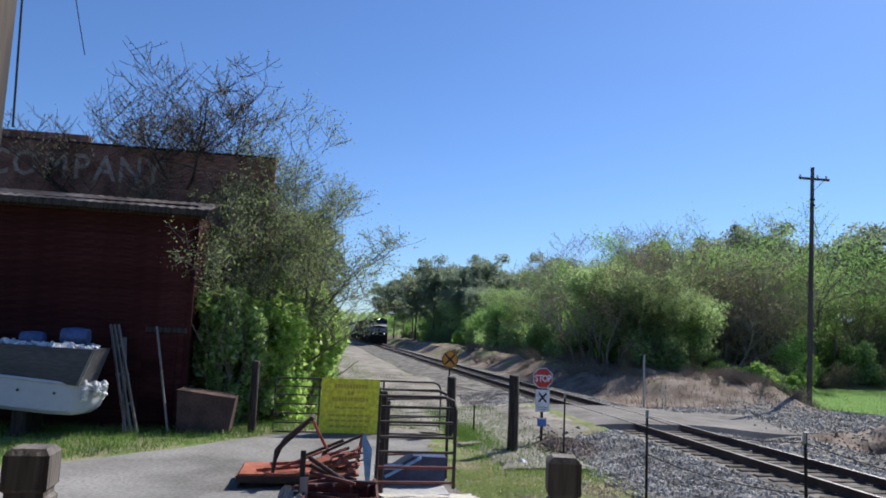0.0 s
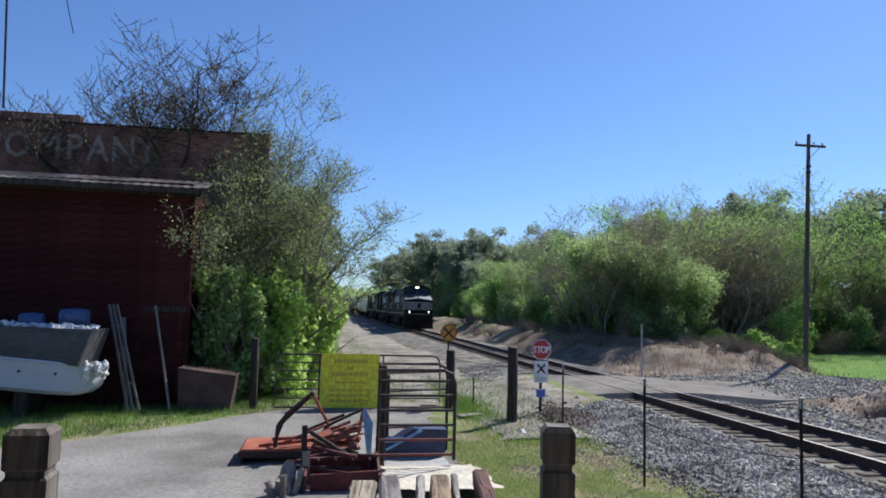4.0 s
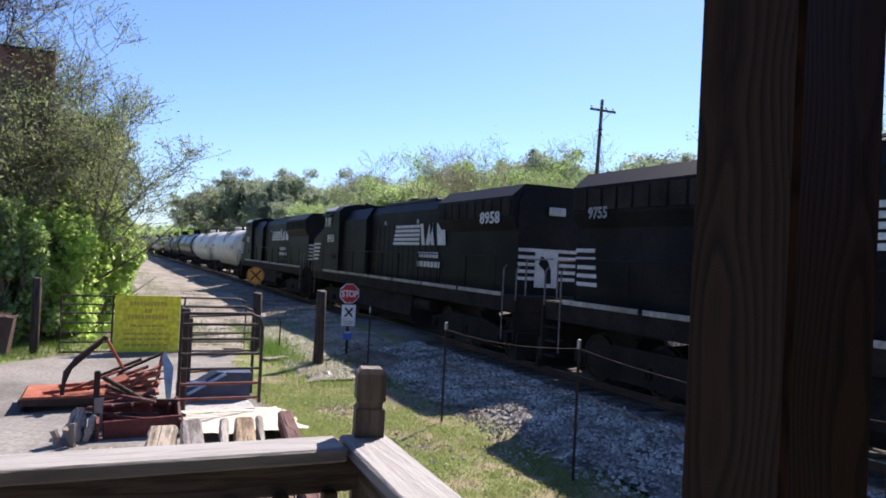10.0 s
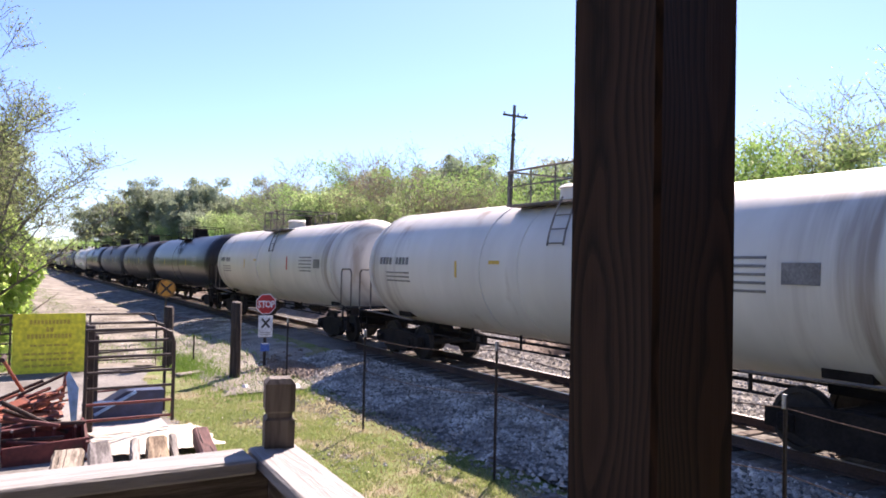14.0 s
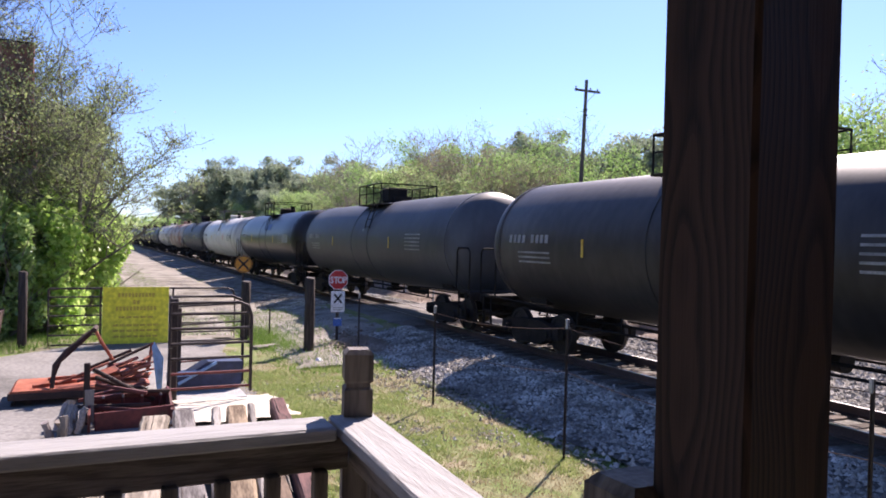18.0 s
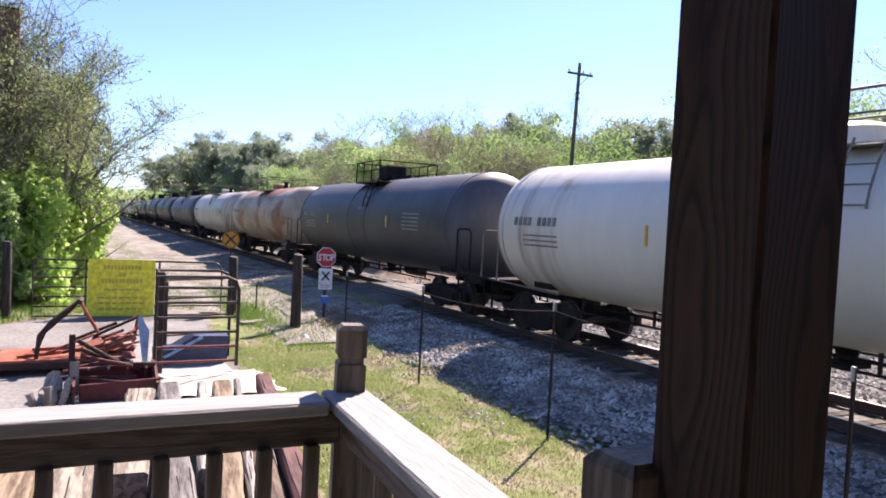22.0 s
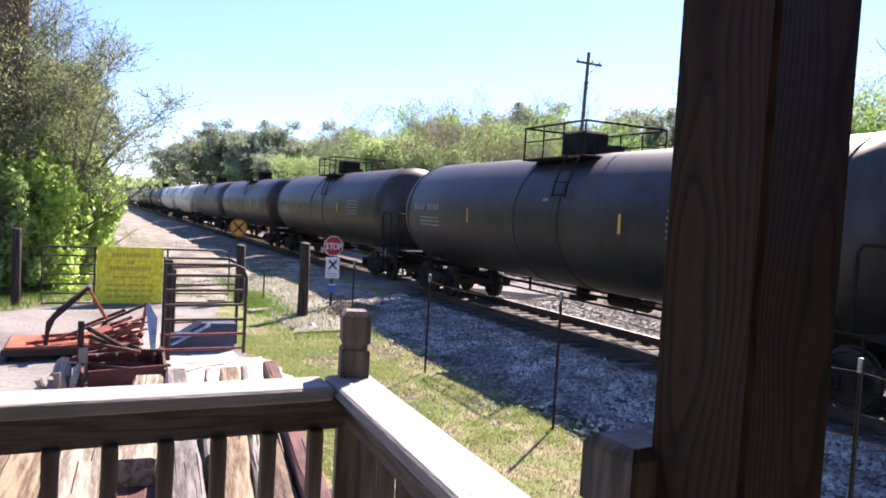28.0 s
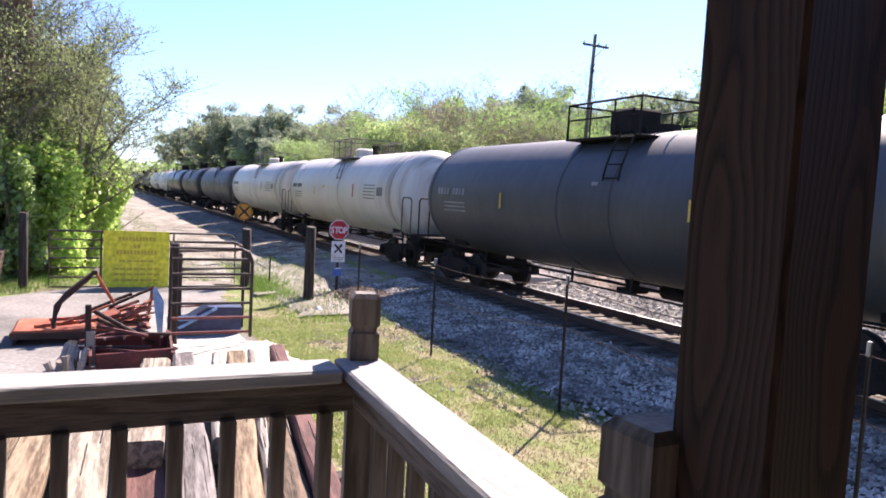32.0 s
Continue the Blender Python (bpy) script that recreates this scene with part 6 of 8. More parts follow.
# ---- porch ----
def porch():
    ob = thing("porch", (0, 0, 0), "weathered timber porch deck with railing and roof post", "porch", kind="structure")
    # floor boards and joists
    board = Geo().box((0, 0, 0), (0.14, 7.4, 0.035), 0.004).mesh("floor_board")
    board.materials.append(M_DECK)
    for k in range(28):
        part("floor_board", board, None, ob, at=(-14.0 + k * 0.148, 0.4, 1.02))
    for x in (-13.9, -12.6, -11.3, -9.98):
        part("joist", Geo().beam((x, -3.2, 0.9), (x, 4.05, 0.9), 0.05, 0.19), M_DECK, ob)
    for x, y in ((-9.98, 4.0), (-11.3, 4.0), (-9.98, 0.5), (-13.9, 4.0), (-13.9, 0)):
        part("pier", Geo().box((x, y, 0.15), (0.14, 0.14, 1.35), 0.01), M_UPRIGHT, ob)
    # roof stays out of view; its reach is set to shade the post
    part("roof", Geo().box((-13.3, -1.6, 3.95), (9.5, 11.6, 0.12), 0.02), M_DECK, ob)
    # unseen wall behind the eye, added to block light from the post
    part("back_wall", Geo().box((-11.8, 0.75, 1.7), (12.5, 0.15, 4.5)), M_OLDPOST, ob)

    def newel(x, y, turn, zt=2.22, z0=0.6, w=0.048):
        """A 4x4 with a routed groove and a chamfered, split top."""
        g = Geo()
        prof = [(w, z0), (w, zt - 0.115), (w - 0.007, zt - 0.108), (w - 0.007, zt - 0.096), (w, zt - 0.089), (w, zt - 0.014), (w - 0.012, zt)]
        n0 = 0
        vs = [(sx * a, sy * a, z) for a, z in prof for sx, sy in ((-1, -1), (1, -1), (1, 1), (-1, 1))]
        fs = [(4 * i + k, 4 * i + (k + 1) % 4, 4 * i + 4 + (k + 1) % 4, 4 * i + 4 + k) for i in range(len(prof) - 1) for k in range(4)]
        fs += [(3, 2, 1, 0), tuple(4 * (len(prof) - 1) + k for k in range(4))]
        g.add(vs, fs)
        return part("newel_post", g, M_UPRIGHT, ob, "weathered square railing post with routed groove", at=pose(x, y, 0, 0, 0, turn))

    newel(-9.972, 4.145, -13, 2.222, 0.6, 0.041)
    newel(-11.235, 4.17, 3)
    newel(-10.02, 2.886, 2, 2.235)
    # front rail
    a, b = Vector((-11.19, 4.095, 2.012)), Vector((-10.022, 4.082, 2.012))
    part("rail_cap", Geo().beam(a, Vector((-10.07, 4.083, 2.012)), 0.14, 0.038, 0.006), M_SUNLITCAP_X, ob, "weathered flat rail cap painted in a sunlit pale tone")
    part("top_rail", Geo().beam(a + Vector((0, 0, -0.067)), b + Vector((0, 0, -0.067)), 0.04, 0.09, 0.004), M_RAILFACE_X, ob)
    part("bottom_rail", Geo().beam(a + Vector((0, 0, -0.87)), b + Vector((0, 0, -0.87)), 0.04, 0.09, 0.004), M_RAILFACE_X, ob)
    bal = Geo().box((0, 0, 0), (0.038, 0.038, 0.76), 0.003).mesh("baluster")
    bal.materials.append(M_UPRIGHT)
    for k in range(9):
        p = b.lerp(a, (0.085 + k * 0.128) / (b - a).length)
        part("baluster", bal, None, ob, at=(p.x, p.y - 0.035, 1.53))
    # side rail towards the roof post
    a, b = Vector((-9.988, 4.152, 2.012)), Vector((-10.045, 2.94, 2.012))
    part("rail_cap", Geo().beam(a, b, 0.135, 0.038, 0.006), M_SUNLITCAP_Y, ob, "weathered flat rail cap painted in a sunlit pale tone")
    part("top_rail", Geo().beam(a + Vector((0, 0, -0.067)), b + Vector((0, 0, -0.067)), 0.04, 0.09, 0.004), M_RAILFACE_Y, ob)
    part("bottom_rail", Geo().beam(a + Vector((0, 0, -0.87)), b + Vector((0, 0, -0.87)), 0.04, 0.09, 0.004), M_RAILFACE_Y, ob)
    for k in range(7):
        p = a.lerp(b, (0.16 + k * 0.14) / (b - a).length)
        part("baluster", bal, None, ob, at=(p.x + 0.03, p.y, 1.53))
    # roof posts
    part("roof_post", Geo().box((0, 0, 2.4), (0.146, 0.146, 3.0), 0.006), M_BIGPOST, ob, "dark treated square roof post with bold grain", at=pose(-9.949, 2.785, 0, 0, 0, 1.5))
    # dark wood colour replaces the roof shade that misses this post
    part("roof_post", Geo().box((0, 0, 2.4), (0.14, 0.14, 3.0), 0.006), M_OLDPOST, ob, "square roof post in dark wood standing in for roof shade", at=pose(-11.49, 4.2, 0))
    return ob


M_BARNWALL = surface("dark_red_boards", [(0.026, 0.0085, 0.008), (0.046, 0.0145, 0.0135), (0.07, 0.0235, 0.021)], 0.9, scale=1.2, fine=18, bump=0.15, stretch=(0.2, 1, 1), per_object=0.18, spec=0.08)
M_BRICK = surface("old_brick", [(0.17, 0.085, 0.07), (0.26, 0.135, 0.107), (0.35, 0.19, 0.15)], 0.92, scale=1.5, fine=14, bump=0.3, per_object=0.3, spec=0.2)
M_TIN = surface("rusty_tin_edge", [(0.025, 0.02, 0.018), (0.06, 0.05, 0.045), (0.20, 0.18, 0.165)], 0.6, metal=0.3, scale=0.9, fine=20, bump=0.05, rusty=((0.06, 0.035, 0.025), 0.4))
M_FADEDWHITE = surface("faded_white_paint", [(0.24, 0.19, 0.17), (0.36, 0.31, 0.28)], 0.9, scale=3, fine=16, bump=0.1)
M_GHOST = surface("ghost_sign_paint", [(0.20, 0.145, 0.12), (0.47, 0.40, 0.36)], 0.92, scale=2.2, fine=10, bump=0.2, contrast=0.5)
M_HULL = surface("white_hull", [(0.42, 0.44, 0.50), (0.47, 0.49, 0.55)], 0.5, scale=0.5, fine=6, bump=0.0, vary=0.05)
M_TARPDARK = surface("grey_cover", [(0.055, 0.053, 0.056), (0.09, 0.087, 0.09)], 0.85, scale=1.5, fine=14, bump=0.2, stretch=(0.3, 1, 1.5))
M_FOAM = surface("white_plastic_scrap", [(0.561, 0.561, 0.561), (0.697, 0.697, 0.697)], 0.6, scale=4, fine=20, bump=0.2)
M_BLUE = surface("blue_plastic", [(0.055, 0.085, 0.19), (0.085, 0.125, 0.25)], 0.5, scale=2, fine=10, bump=0.03)
M_NAVY = surface("navy_plastic", [(0.02, 0.03, 0.07), (0.035, 0.05, 0.11)], 0.5, scale=2, fine=10, bump=0.03)
M_PALEBLUE = surface("pale_blue_plastic", [(0.20, 0.36, 0.58), (0.28, 0.46, 0.68)], 0.5, scale=2, fine=10, bump=0.03)
M_LADDER = surface("grey_ladder_wood", [(0.15, 0.125, 0.105), (0.27, 0.235, 0.20)], 0.85, scale=3, fine=25, stretch=(1, 1, 0.2), bump=0.15)


def shed():
    """Dark red board lean-to with a tin eave, and the taller brick wall behind it."""
    ob = thing("shed", (0, 0, 0), "old dark red board-sided shed with a sagging tin eave", "shed")
    y0 = 24.6
    x0, x1 = -14.42, -27.0
    part("wall", Geo().box(((x0 + x1) / 2, y0 + 0.12, 2.7), (x0 - x1, 0.12, 6.6)), M_BARNWALL, ob)
    part("side_wall", Geo().box((x0 - 0.06, y0 + 2.6, 2.6), (0.12, 4.9, 6.4)), M_BARNWALL, ob)
    lap = Geo().box((0, 0, 0), (x0 - x1, 0.035, 0.235), 0.006, Matrix.Rotation(radians(4), 3, "X")).mesh("board")
    lap.materials.append(M_BARNWALL)
    for k in range(27):
        part("board", lap, None, ob, at=pose((x0 + x1) / 2, y0 + 0.04, -0.3 + k * 0.23 + 0.115))
    part("corner_board", Geo().box((x0 + 0.01, y0 + 0.03, 2.7), (0.15, 0.13, 6.5), 0.01), M_BARNWALL, ob)
    g = Geo()
    n = 190
    for k in range(n + 1):
        xa = x0 + 0.45 - k * 0.07
        dz = 0.012 * math.sin(k * 1.57) + 0.02 * noise.noise((xa * 0.8, 2.0, 0.0))
        g.v += [(xa, y0 - 0.62, 5.78 + dz + 0.009 * (x0 - xa)), (xa, y0 + 1.8, 6.35 + dz + 0.009 * (x0 - xa)), (xa, y0 - 0.62, 5.765 + dz + 0.009 * (x0 - xa)), (xa, y0 + 1.8, 6.335 + dz + 0.009 * (x0 - xa))]
    for k in range(n):
        a, b = 4 * k, 4 * k + 4
        g.f += [(a, a + 1, b + 1, b), (a + 2, b + 2, b + 3, a + 3), (a, b, b + 2, a + 2)]
    part("tin_roof", g, M_TIN, ob, "rusted corrugated tin roof edge")
    part("fascia", Geo().beam((x0 + 0.4, y0 - 0.6, 5.68), (x1, y0 - 0.6, 5.80), 0.04, 0.16), M_OLDPOST, ob)
    part("soffit_beam", Geo().beam((x0 + 0.3, y0 - 0.2, 5.62), (x1, y0 - 0.2, 5.74), 0.12, 0.12), M_OLDPOST, ob)
    part("doorway", Geo().box((-15.15, y0 - 0.0, 0.9), (0.95, 0.05, 2.5), 0.01), M_BARNWALL, ob, "closed low board door")
    part("door_header", Geo().box((-15.0, y0 - 0.03, 2.26), (1.15, 0.08, 0.16), 0.01), M_OLDPOST, ob)

    wall = thing("brick_building", (0, 0, 0), "old brown brick building with faded painted lettering", "building")
    yb, xr = 29.5, -12.6
    part("front_wall", Geo().box(((xr - 30) / 2, yb + 0.2, 4.0), (30 + xr, 0.4, 9.4)), M_BRICK, wall)
    part("flank_wall", Geo().box((xr - 0.2, yb + 5.2, 2.4), (0.4, 9.6, 6.2)), M_BRICK, wall)
    part("parapet", Geo().box((-24.6, yb + 0.2, 8.86), (10.8, 0.46, 0.32), 0.02), M_BRICK, wall, "raised stepped parapet")
    part("coping", Geo().box(((xr - 30) / 2, yb + 0.2, 8.72), (30 + xr, 0.5, 0.08), 0.01), M_OLDPOST, wall, "dark coping course")
    brick = Geo().box((0, 0, 0), (0.205, 0.03, 0.062), 0.004).mesh("brick")
    brick.materials.append(M_BRICK)
    rg = random.Random(8)
    n = 0
    rows = Geo()
    for r in range(34):
        for c in range(66):
            x, z = xr - 0.12 - c * 0.215 - (0.107 if r % 2 else 0), 6.25 + r * 0.072
            if n < 300 and -17.6 < x < -14.0 and r > 12 and rg.random() < 0.9:
                part("brick", brick, None, wall, at=(x, yb - 0.006 - rg.random() * 0.006, z))
                n += 1
            else:
                rows.box((x, yb - 0.005 - rg.random() * 0.006, z), (0.205, 0.02, 0.062))
    tagged(part("brickwork", rows, M_BRICK, wall), kind="stuff")
    # faded painted word on the wall
    for ch, x in (("C", -22.1), ("O", -21.2), ("M", -20.2), ("P", -19.35), ("A", -18.55), ("N", -17.7), ("Y", -16.9)):
        lettering(ch, 0.95, M_GHOST, wall, Matrix.Translation((x, yb - 0.03, 7.42)) @ Euler((radians(90), 0, 0)).to_matrix().to_4x4() @ Matrix.Diagonal((0.85, 1, 1, 1)), "faded white painted letter", "painted_letter", 0.012)
    return ob


def boat():
    ob = thing("boat", (-18.2, 22.9, 0), "old white boat hull piled with grey cover and scrap plastic", "boat")
    secs = []
    for x, w, rise in ((-4.5, 0.95, 0.0), (-2.5, 1.0, 0.0), (-0.5, 1.0, 0.0), (1.0, 0.96, 0.0), (1.55, 0.86, 0.02), (1.8, 0.64, 0.1), (1.96, 0.4, 0.22), (2.06, 0.18, 0.42), (2.1, 0.05, 0.6)):
        zt = 1.0 - 0.095 * (x + 0.1) + (-0.3 * max(0, x - 1.5))
        zk = 1.0 - 0.095 * (x + 0.1) - 0.80 + rise
        secs.append([(x, -w, zt), (x, -w * 0.97, zk + 0.10), (x, -w * 0.84, zk), (x, 0, zk - 0.06), (x, w * 0.84, zk), (x, w * 0.97, zk + 0.10), (x, w, zt)])
    g = Geo()
    for s in secs:
        g.v.extend(s)
    for i in range(len(secs) - 1):
        for k in range(6):
            g.f.append((7 * i + k, 7 * i + k + 1, 7 * i + 8 + k, 7 * i + 7 + k))
        g.f.append((7 * i, 7 * i + 7, 7 * i + 13, 7 * i + 6))
    part("hull", g, M_HULL, ob, smooth=30)
    part("gunwale", Geo().ring([(s[0][0], s[0][1], s[0][2]) for s in secs] + [(s[6][0], s[6][1], s[6][2]) for s in secs[::-1]], 0.05, 6), M_HULL, ob, smooth=40)
    part("bow_eye", Geo().box((2.08, -0.05, 0.56), (0.14, 0.2, 0.42), 0.06, Matrix.Rotation(0.25, 3, "Y")), M_FOAM, ob, "white bow fitting")
    part("cover_panel", Geo().prism([(-4.6, 1.40), (1.75, 0.80), (2.02, 1.72), (-4.6, 1.92)], -0.93, 0.5), M_TARPDARK, ob, "grey weathered side panel")
    rg = random.Random(3)
    g = Geo()
    for k in range(210):
        x = rg.uniform(-4.4, 2.0)
        g.box((x, rg.uniform(-0.8, 0.3), 1.76 - x * 0.035 + rg.uniform(-0.03, 0.06)), (rg.uniform(0.08, 0.25), rg.uniform(0.08, 0.25), rg.uniform(0.05, 0.14)), 0.02, Euler((rg.uniform(-1, 1), rg.uniform(-1, 1), rg.uniform(0, 3))).to_matrix())
    tagged(part("scrap_plastic", g, M_FOAM, ob, "crumpled white plastic along the top"), kind="stuff")
    g = Geo()
    for k in range(26):
        g.box((rg.uniform(1.75, 2.2), rg.uniform(-0.75, -0.2), rg.uniform(0.5, 0.85)), (rg.uniform(0.08, 0.2), rg.uniform(0.08, 0.2), rg.uniform(0.08, 0.22)), 0.02, Euler((rg.uniform(-1, 1), rg.uniform(-1, 1), rg.uniform(0, 3))).to_matrix())
    tagged(part("bow_scrap", g, M_FOAM, ob, "white plastic scrap hung over the bow"), kind="stuff")
    part("corner_lath", Geo().beam((1.72, -0.95, 0.82), (2.05, -0.95, 1.78), 0.05, 0.07), M_LADDER, ob, "pale lath at the corner of the panel")
    for x, z, s in ((0.15, 1.9, 0.78), (1.2, 2.0, 0.92)):
        g = Geo().lathe([(0.05, -0.4), (0.24, -0.36), (0.28, 0), (0.24, 0.36), (0.05, 0.4)], 14, Matrix.Translation((x, 0.2, z)) @ Matrix.Rotation(math.pi / 2, 4, "Z") @ Matrix.Scale(s, 4))
        part("blue_drum", g, M_BLUE, ob, "faded blue plastic drum", smooth=40)
    for x in (-3.2, 0.3):
        part("support_block", Geo().box((x, 0, -0.2), (0.35, 1.2, 0.7), 0.02), M_OLDPOST, ob)
    for k in range(5):
        part("hull_spot", Geo().ring([(-2.2 + k * 0.85, -0.985, 0.86 - k * 0.06), (-2.2 + k * 0.85, -1.01, 0.86 - k * 0.06)], 0.035, 8), M_OLDPOST, ob)
    return ob


def ladder():
    ob = thing("ladder", (0, 0, 0), "grey weathered wooden ladder leaning on the shed", "ladder")
    for dx in (0.0, 0.2, 0.42):
        part("rail", Geo().beam((-15.55 + dx * 0.7, 23.2, -0.48), (-16.5 + dx * 0.5, 24.4, 2.35), 0.045, 0.09), M_LADDER, ob)
    for k in range(3):
        u = 0.25 + 0.27 * k
        p = Vector((-15.55, 23.2, -0.48)).lerp(Vector((-16.5, 24.4, 2.35)), u)
        part("rung", Geo().beam(p + Vector((-0.05, 0, 0)), p + Vector((0.30, 0, 0.02)), 0.05, 0.06), M_LADDER, ob)
    plank = thing("leaning_plank", (0, 0, 0), "thin grey plank leaning on the shed wall", "plank")
    part("plank", Geo().beam((-15.62, 23.35, -0.5), (-16.1, 24.45, 2.0), 0.1, 0.03), M_LADDER, plank)
    pole = thing("leaning_pole", (0, 0, 0), "slim grey pole leaning on the shed wall", "pole")
    part("shaft", Geo().ring([(-14.5, 23.3, -0.45), (-15.25, 24.45, 2.35)], 0.035, 8), M_LADDER, pole, smooth=40)
    crate = thing("rusted_bin", (-13.55, 23.9, -0.5), "low dark rusted metal bin beside the shed", "bin")
    part("body", Geo().prism([(-0.75, 0.0), (0.62, 0.0), (0.75, 0.95), (-0.8, 1.15)][::-1], -0.5, 0.5), M_BIN, crate)
    part("rim", Geo().ring([(-0.8, -0.5, 1.15), (0.75, -0.5, 0.95), (0.75, 0.5, 0.95), (-0.8, 0.5, 1.15)], 0.03, 6, closed=True), M_BIN, crate)


M_RUSTDARK = surface("dark_rusted_steel", [(0.03, 0.016, 0.012), (0.06, 0.033, 0.024)], 0.85, scale=2, fine=16, bump=0.15)
M_BIN = surface("rusted_bin_steel", [(0.06, 0.032, 0.025), (0.115, 0.062, 0.048)], 0.85, scale=2, fine=16, bump=0.15)
M_GATE = surface("dark_gate_tube", [(0.028, 0.02, 0.018), (0.055, 0.04, 0.034)], 0.6, metal=0.3, scale=4, fine=30, bump=0.05)
M_SIGNYELLOW = surface("faded_yellow_sign", [(0.72, 0.62, 0.03), (0.80, 0.70, 0.05)], 0.5, scale=1.2, fine=8, bump=0.02)
M_SIGNINK = surface("faded_red_ink", [(0.52, 0.36, 0.04), (0.58, 0.42, 0.05)], 0.6, scale=3, fine=20, bump=0.0)
M_SIGNRED = surface("sign_red", [(0.42, 0.02, 0.025), (0.52, 0.035, 0.035)], 0.4, scale=3, fine=15, bump=0.0)
M_SIGNWHITE = surface("sign_white", [(0.66, 0.67, 0.68), (0.78, 0.79, 0.8)], 0.45, scale=3, fine=15, bump=0.0)
M_SIGNBLACK = surface("sign_black", [(0.012, 0.012, 0.012), (0.02, 0.02, 0.02)], 0.5, scale=3, fine=15, bump=0.0)
M_SIGNBLUE = surface("sign_blue", [(0.05, 0.13, 0.42), (0.07, 0.18, 0.5)], 0.45, scale=3, fine=15, bump=0.0)
M_WARN = surface("faded_warning_orange", [(0.46, 0.19, 0.02), (0.56, 0.25, 0.03)], 0.5, scale=2, fine=12, bump=0.0)
M_ORANGE = surface("faded_orange_paint", [(0.20, 0.045, 0.022), (0.32, 0.085, 0.042), (0.42, 0.15, 0.085)], 0.65, scale=1.5, fine=14, bump=0.05, rusty=((0.15, 0.05, 0.03), 0.2))
M_DARKRED = surface("dark_red_paint", [(0.085, 0.016, 0.014), (0.16, 0.032, 0.026)], 0.65, scale=2, fine=14, bump=0.05, rusty=((0.09, 0.04, 0.025), 0.2))
M_CANVAS = surface("cream_sheet", [(0.442, 0.408, 0.323), (0.544, 0.51, 0.425)], 0.8, scale=2, fine=14, bump=0.1)
M_BEAM = [wood_grain("old_beam_%s" % n, d, l, "y", 0.9, 0.7) for n, d, l in (("grey", (0.0704, 0.0616, 0.0572), (0.229, 0.211, 0.198)), ("tan", (0.0968, 0.066, 0.0396), (0.299, 0.229, 0.15)), ("pale", (0.123, 0.101, 0.0748), (0.352, 0.304, 0.238)), ("brown", (0.044, 0.0308, 0.0229), (0.185, 0.132, 0.0924)), ("white", (0.158, 0.141, 0.123), (0.334, 0.312, 0.282)))]
M_REDBEAM = wood_grain("red_stained_beam", (0.06, 0.025, 0.022), (0.15, 0.07, 0.06), "y", 0.8)


def tpost(x, y, zt, lean=0.0):
    z = ground_z(x, y)
    ob = thing("fence_stake", (x, y, z - 0.1), "thin dark steel fence stake with pale tip", "fence stake", "fence stakes")
    h = zt - z + 0.1
    m = Matrix.Rotation(lean, 4, "Y")
    part("stake", Geo().prism([(-0.022, -0.003), (0.022, -0.003), (0.022, 0.003), (0.003, 0.003), (0.003, 0.03), (-0.003, 0.03), (-0.003, 0.003), (-0.022, 0.003)], 0, h, m @ Matrix.Rotation(math.pi / 2, 4, "X") @ Matrix.Scale(1, 4)), M_GATE, ob)
    part("tip", Geo().box(m @ Vector((0, 0, h - 0.06)), (0.05, 0.035, 0.14), 0.005), M_STEELGREY, ob, "pale painted tip")
    return ob


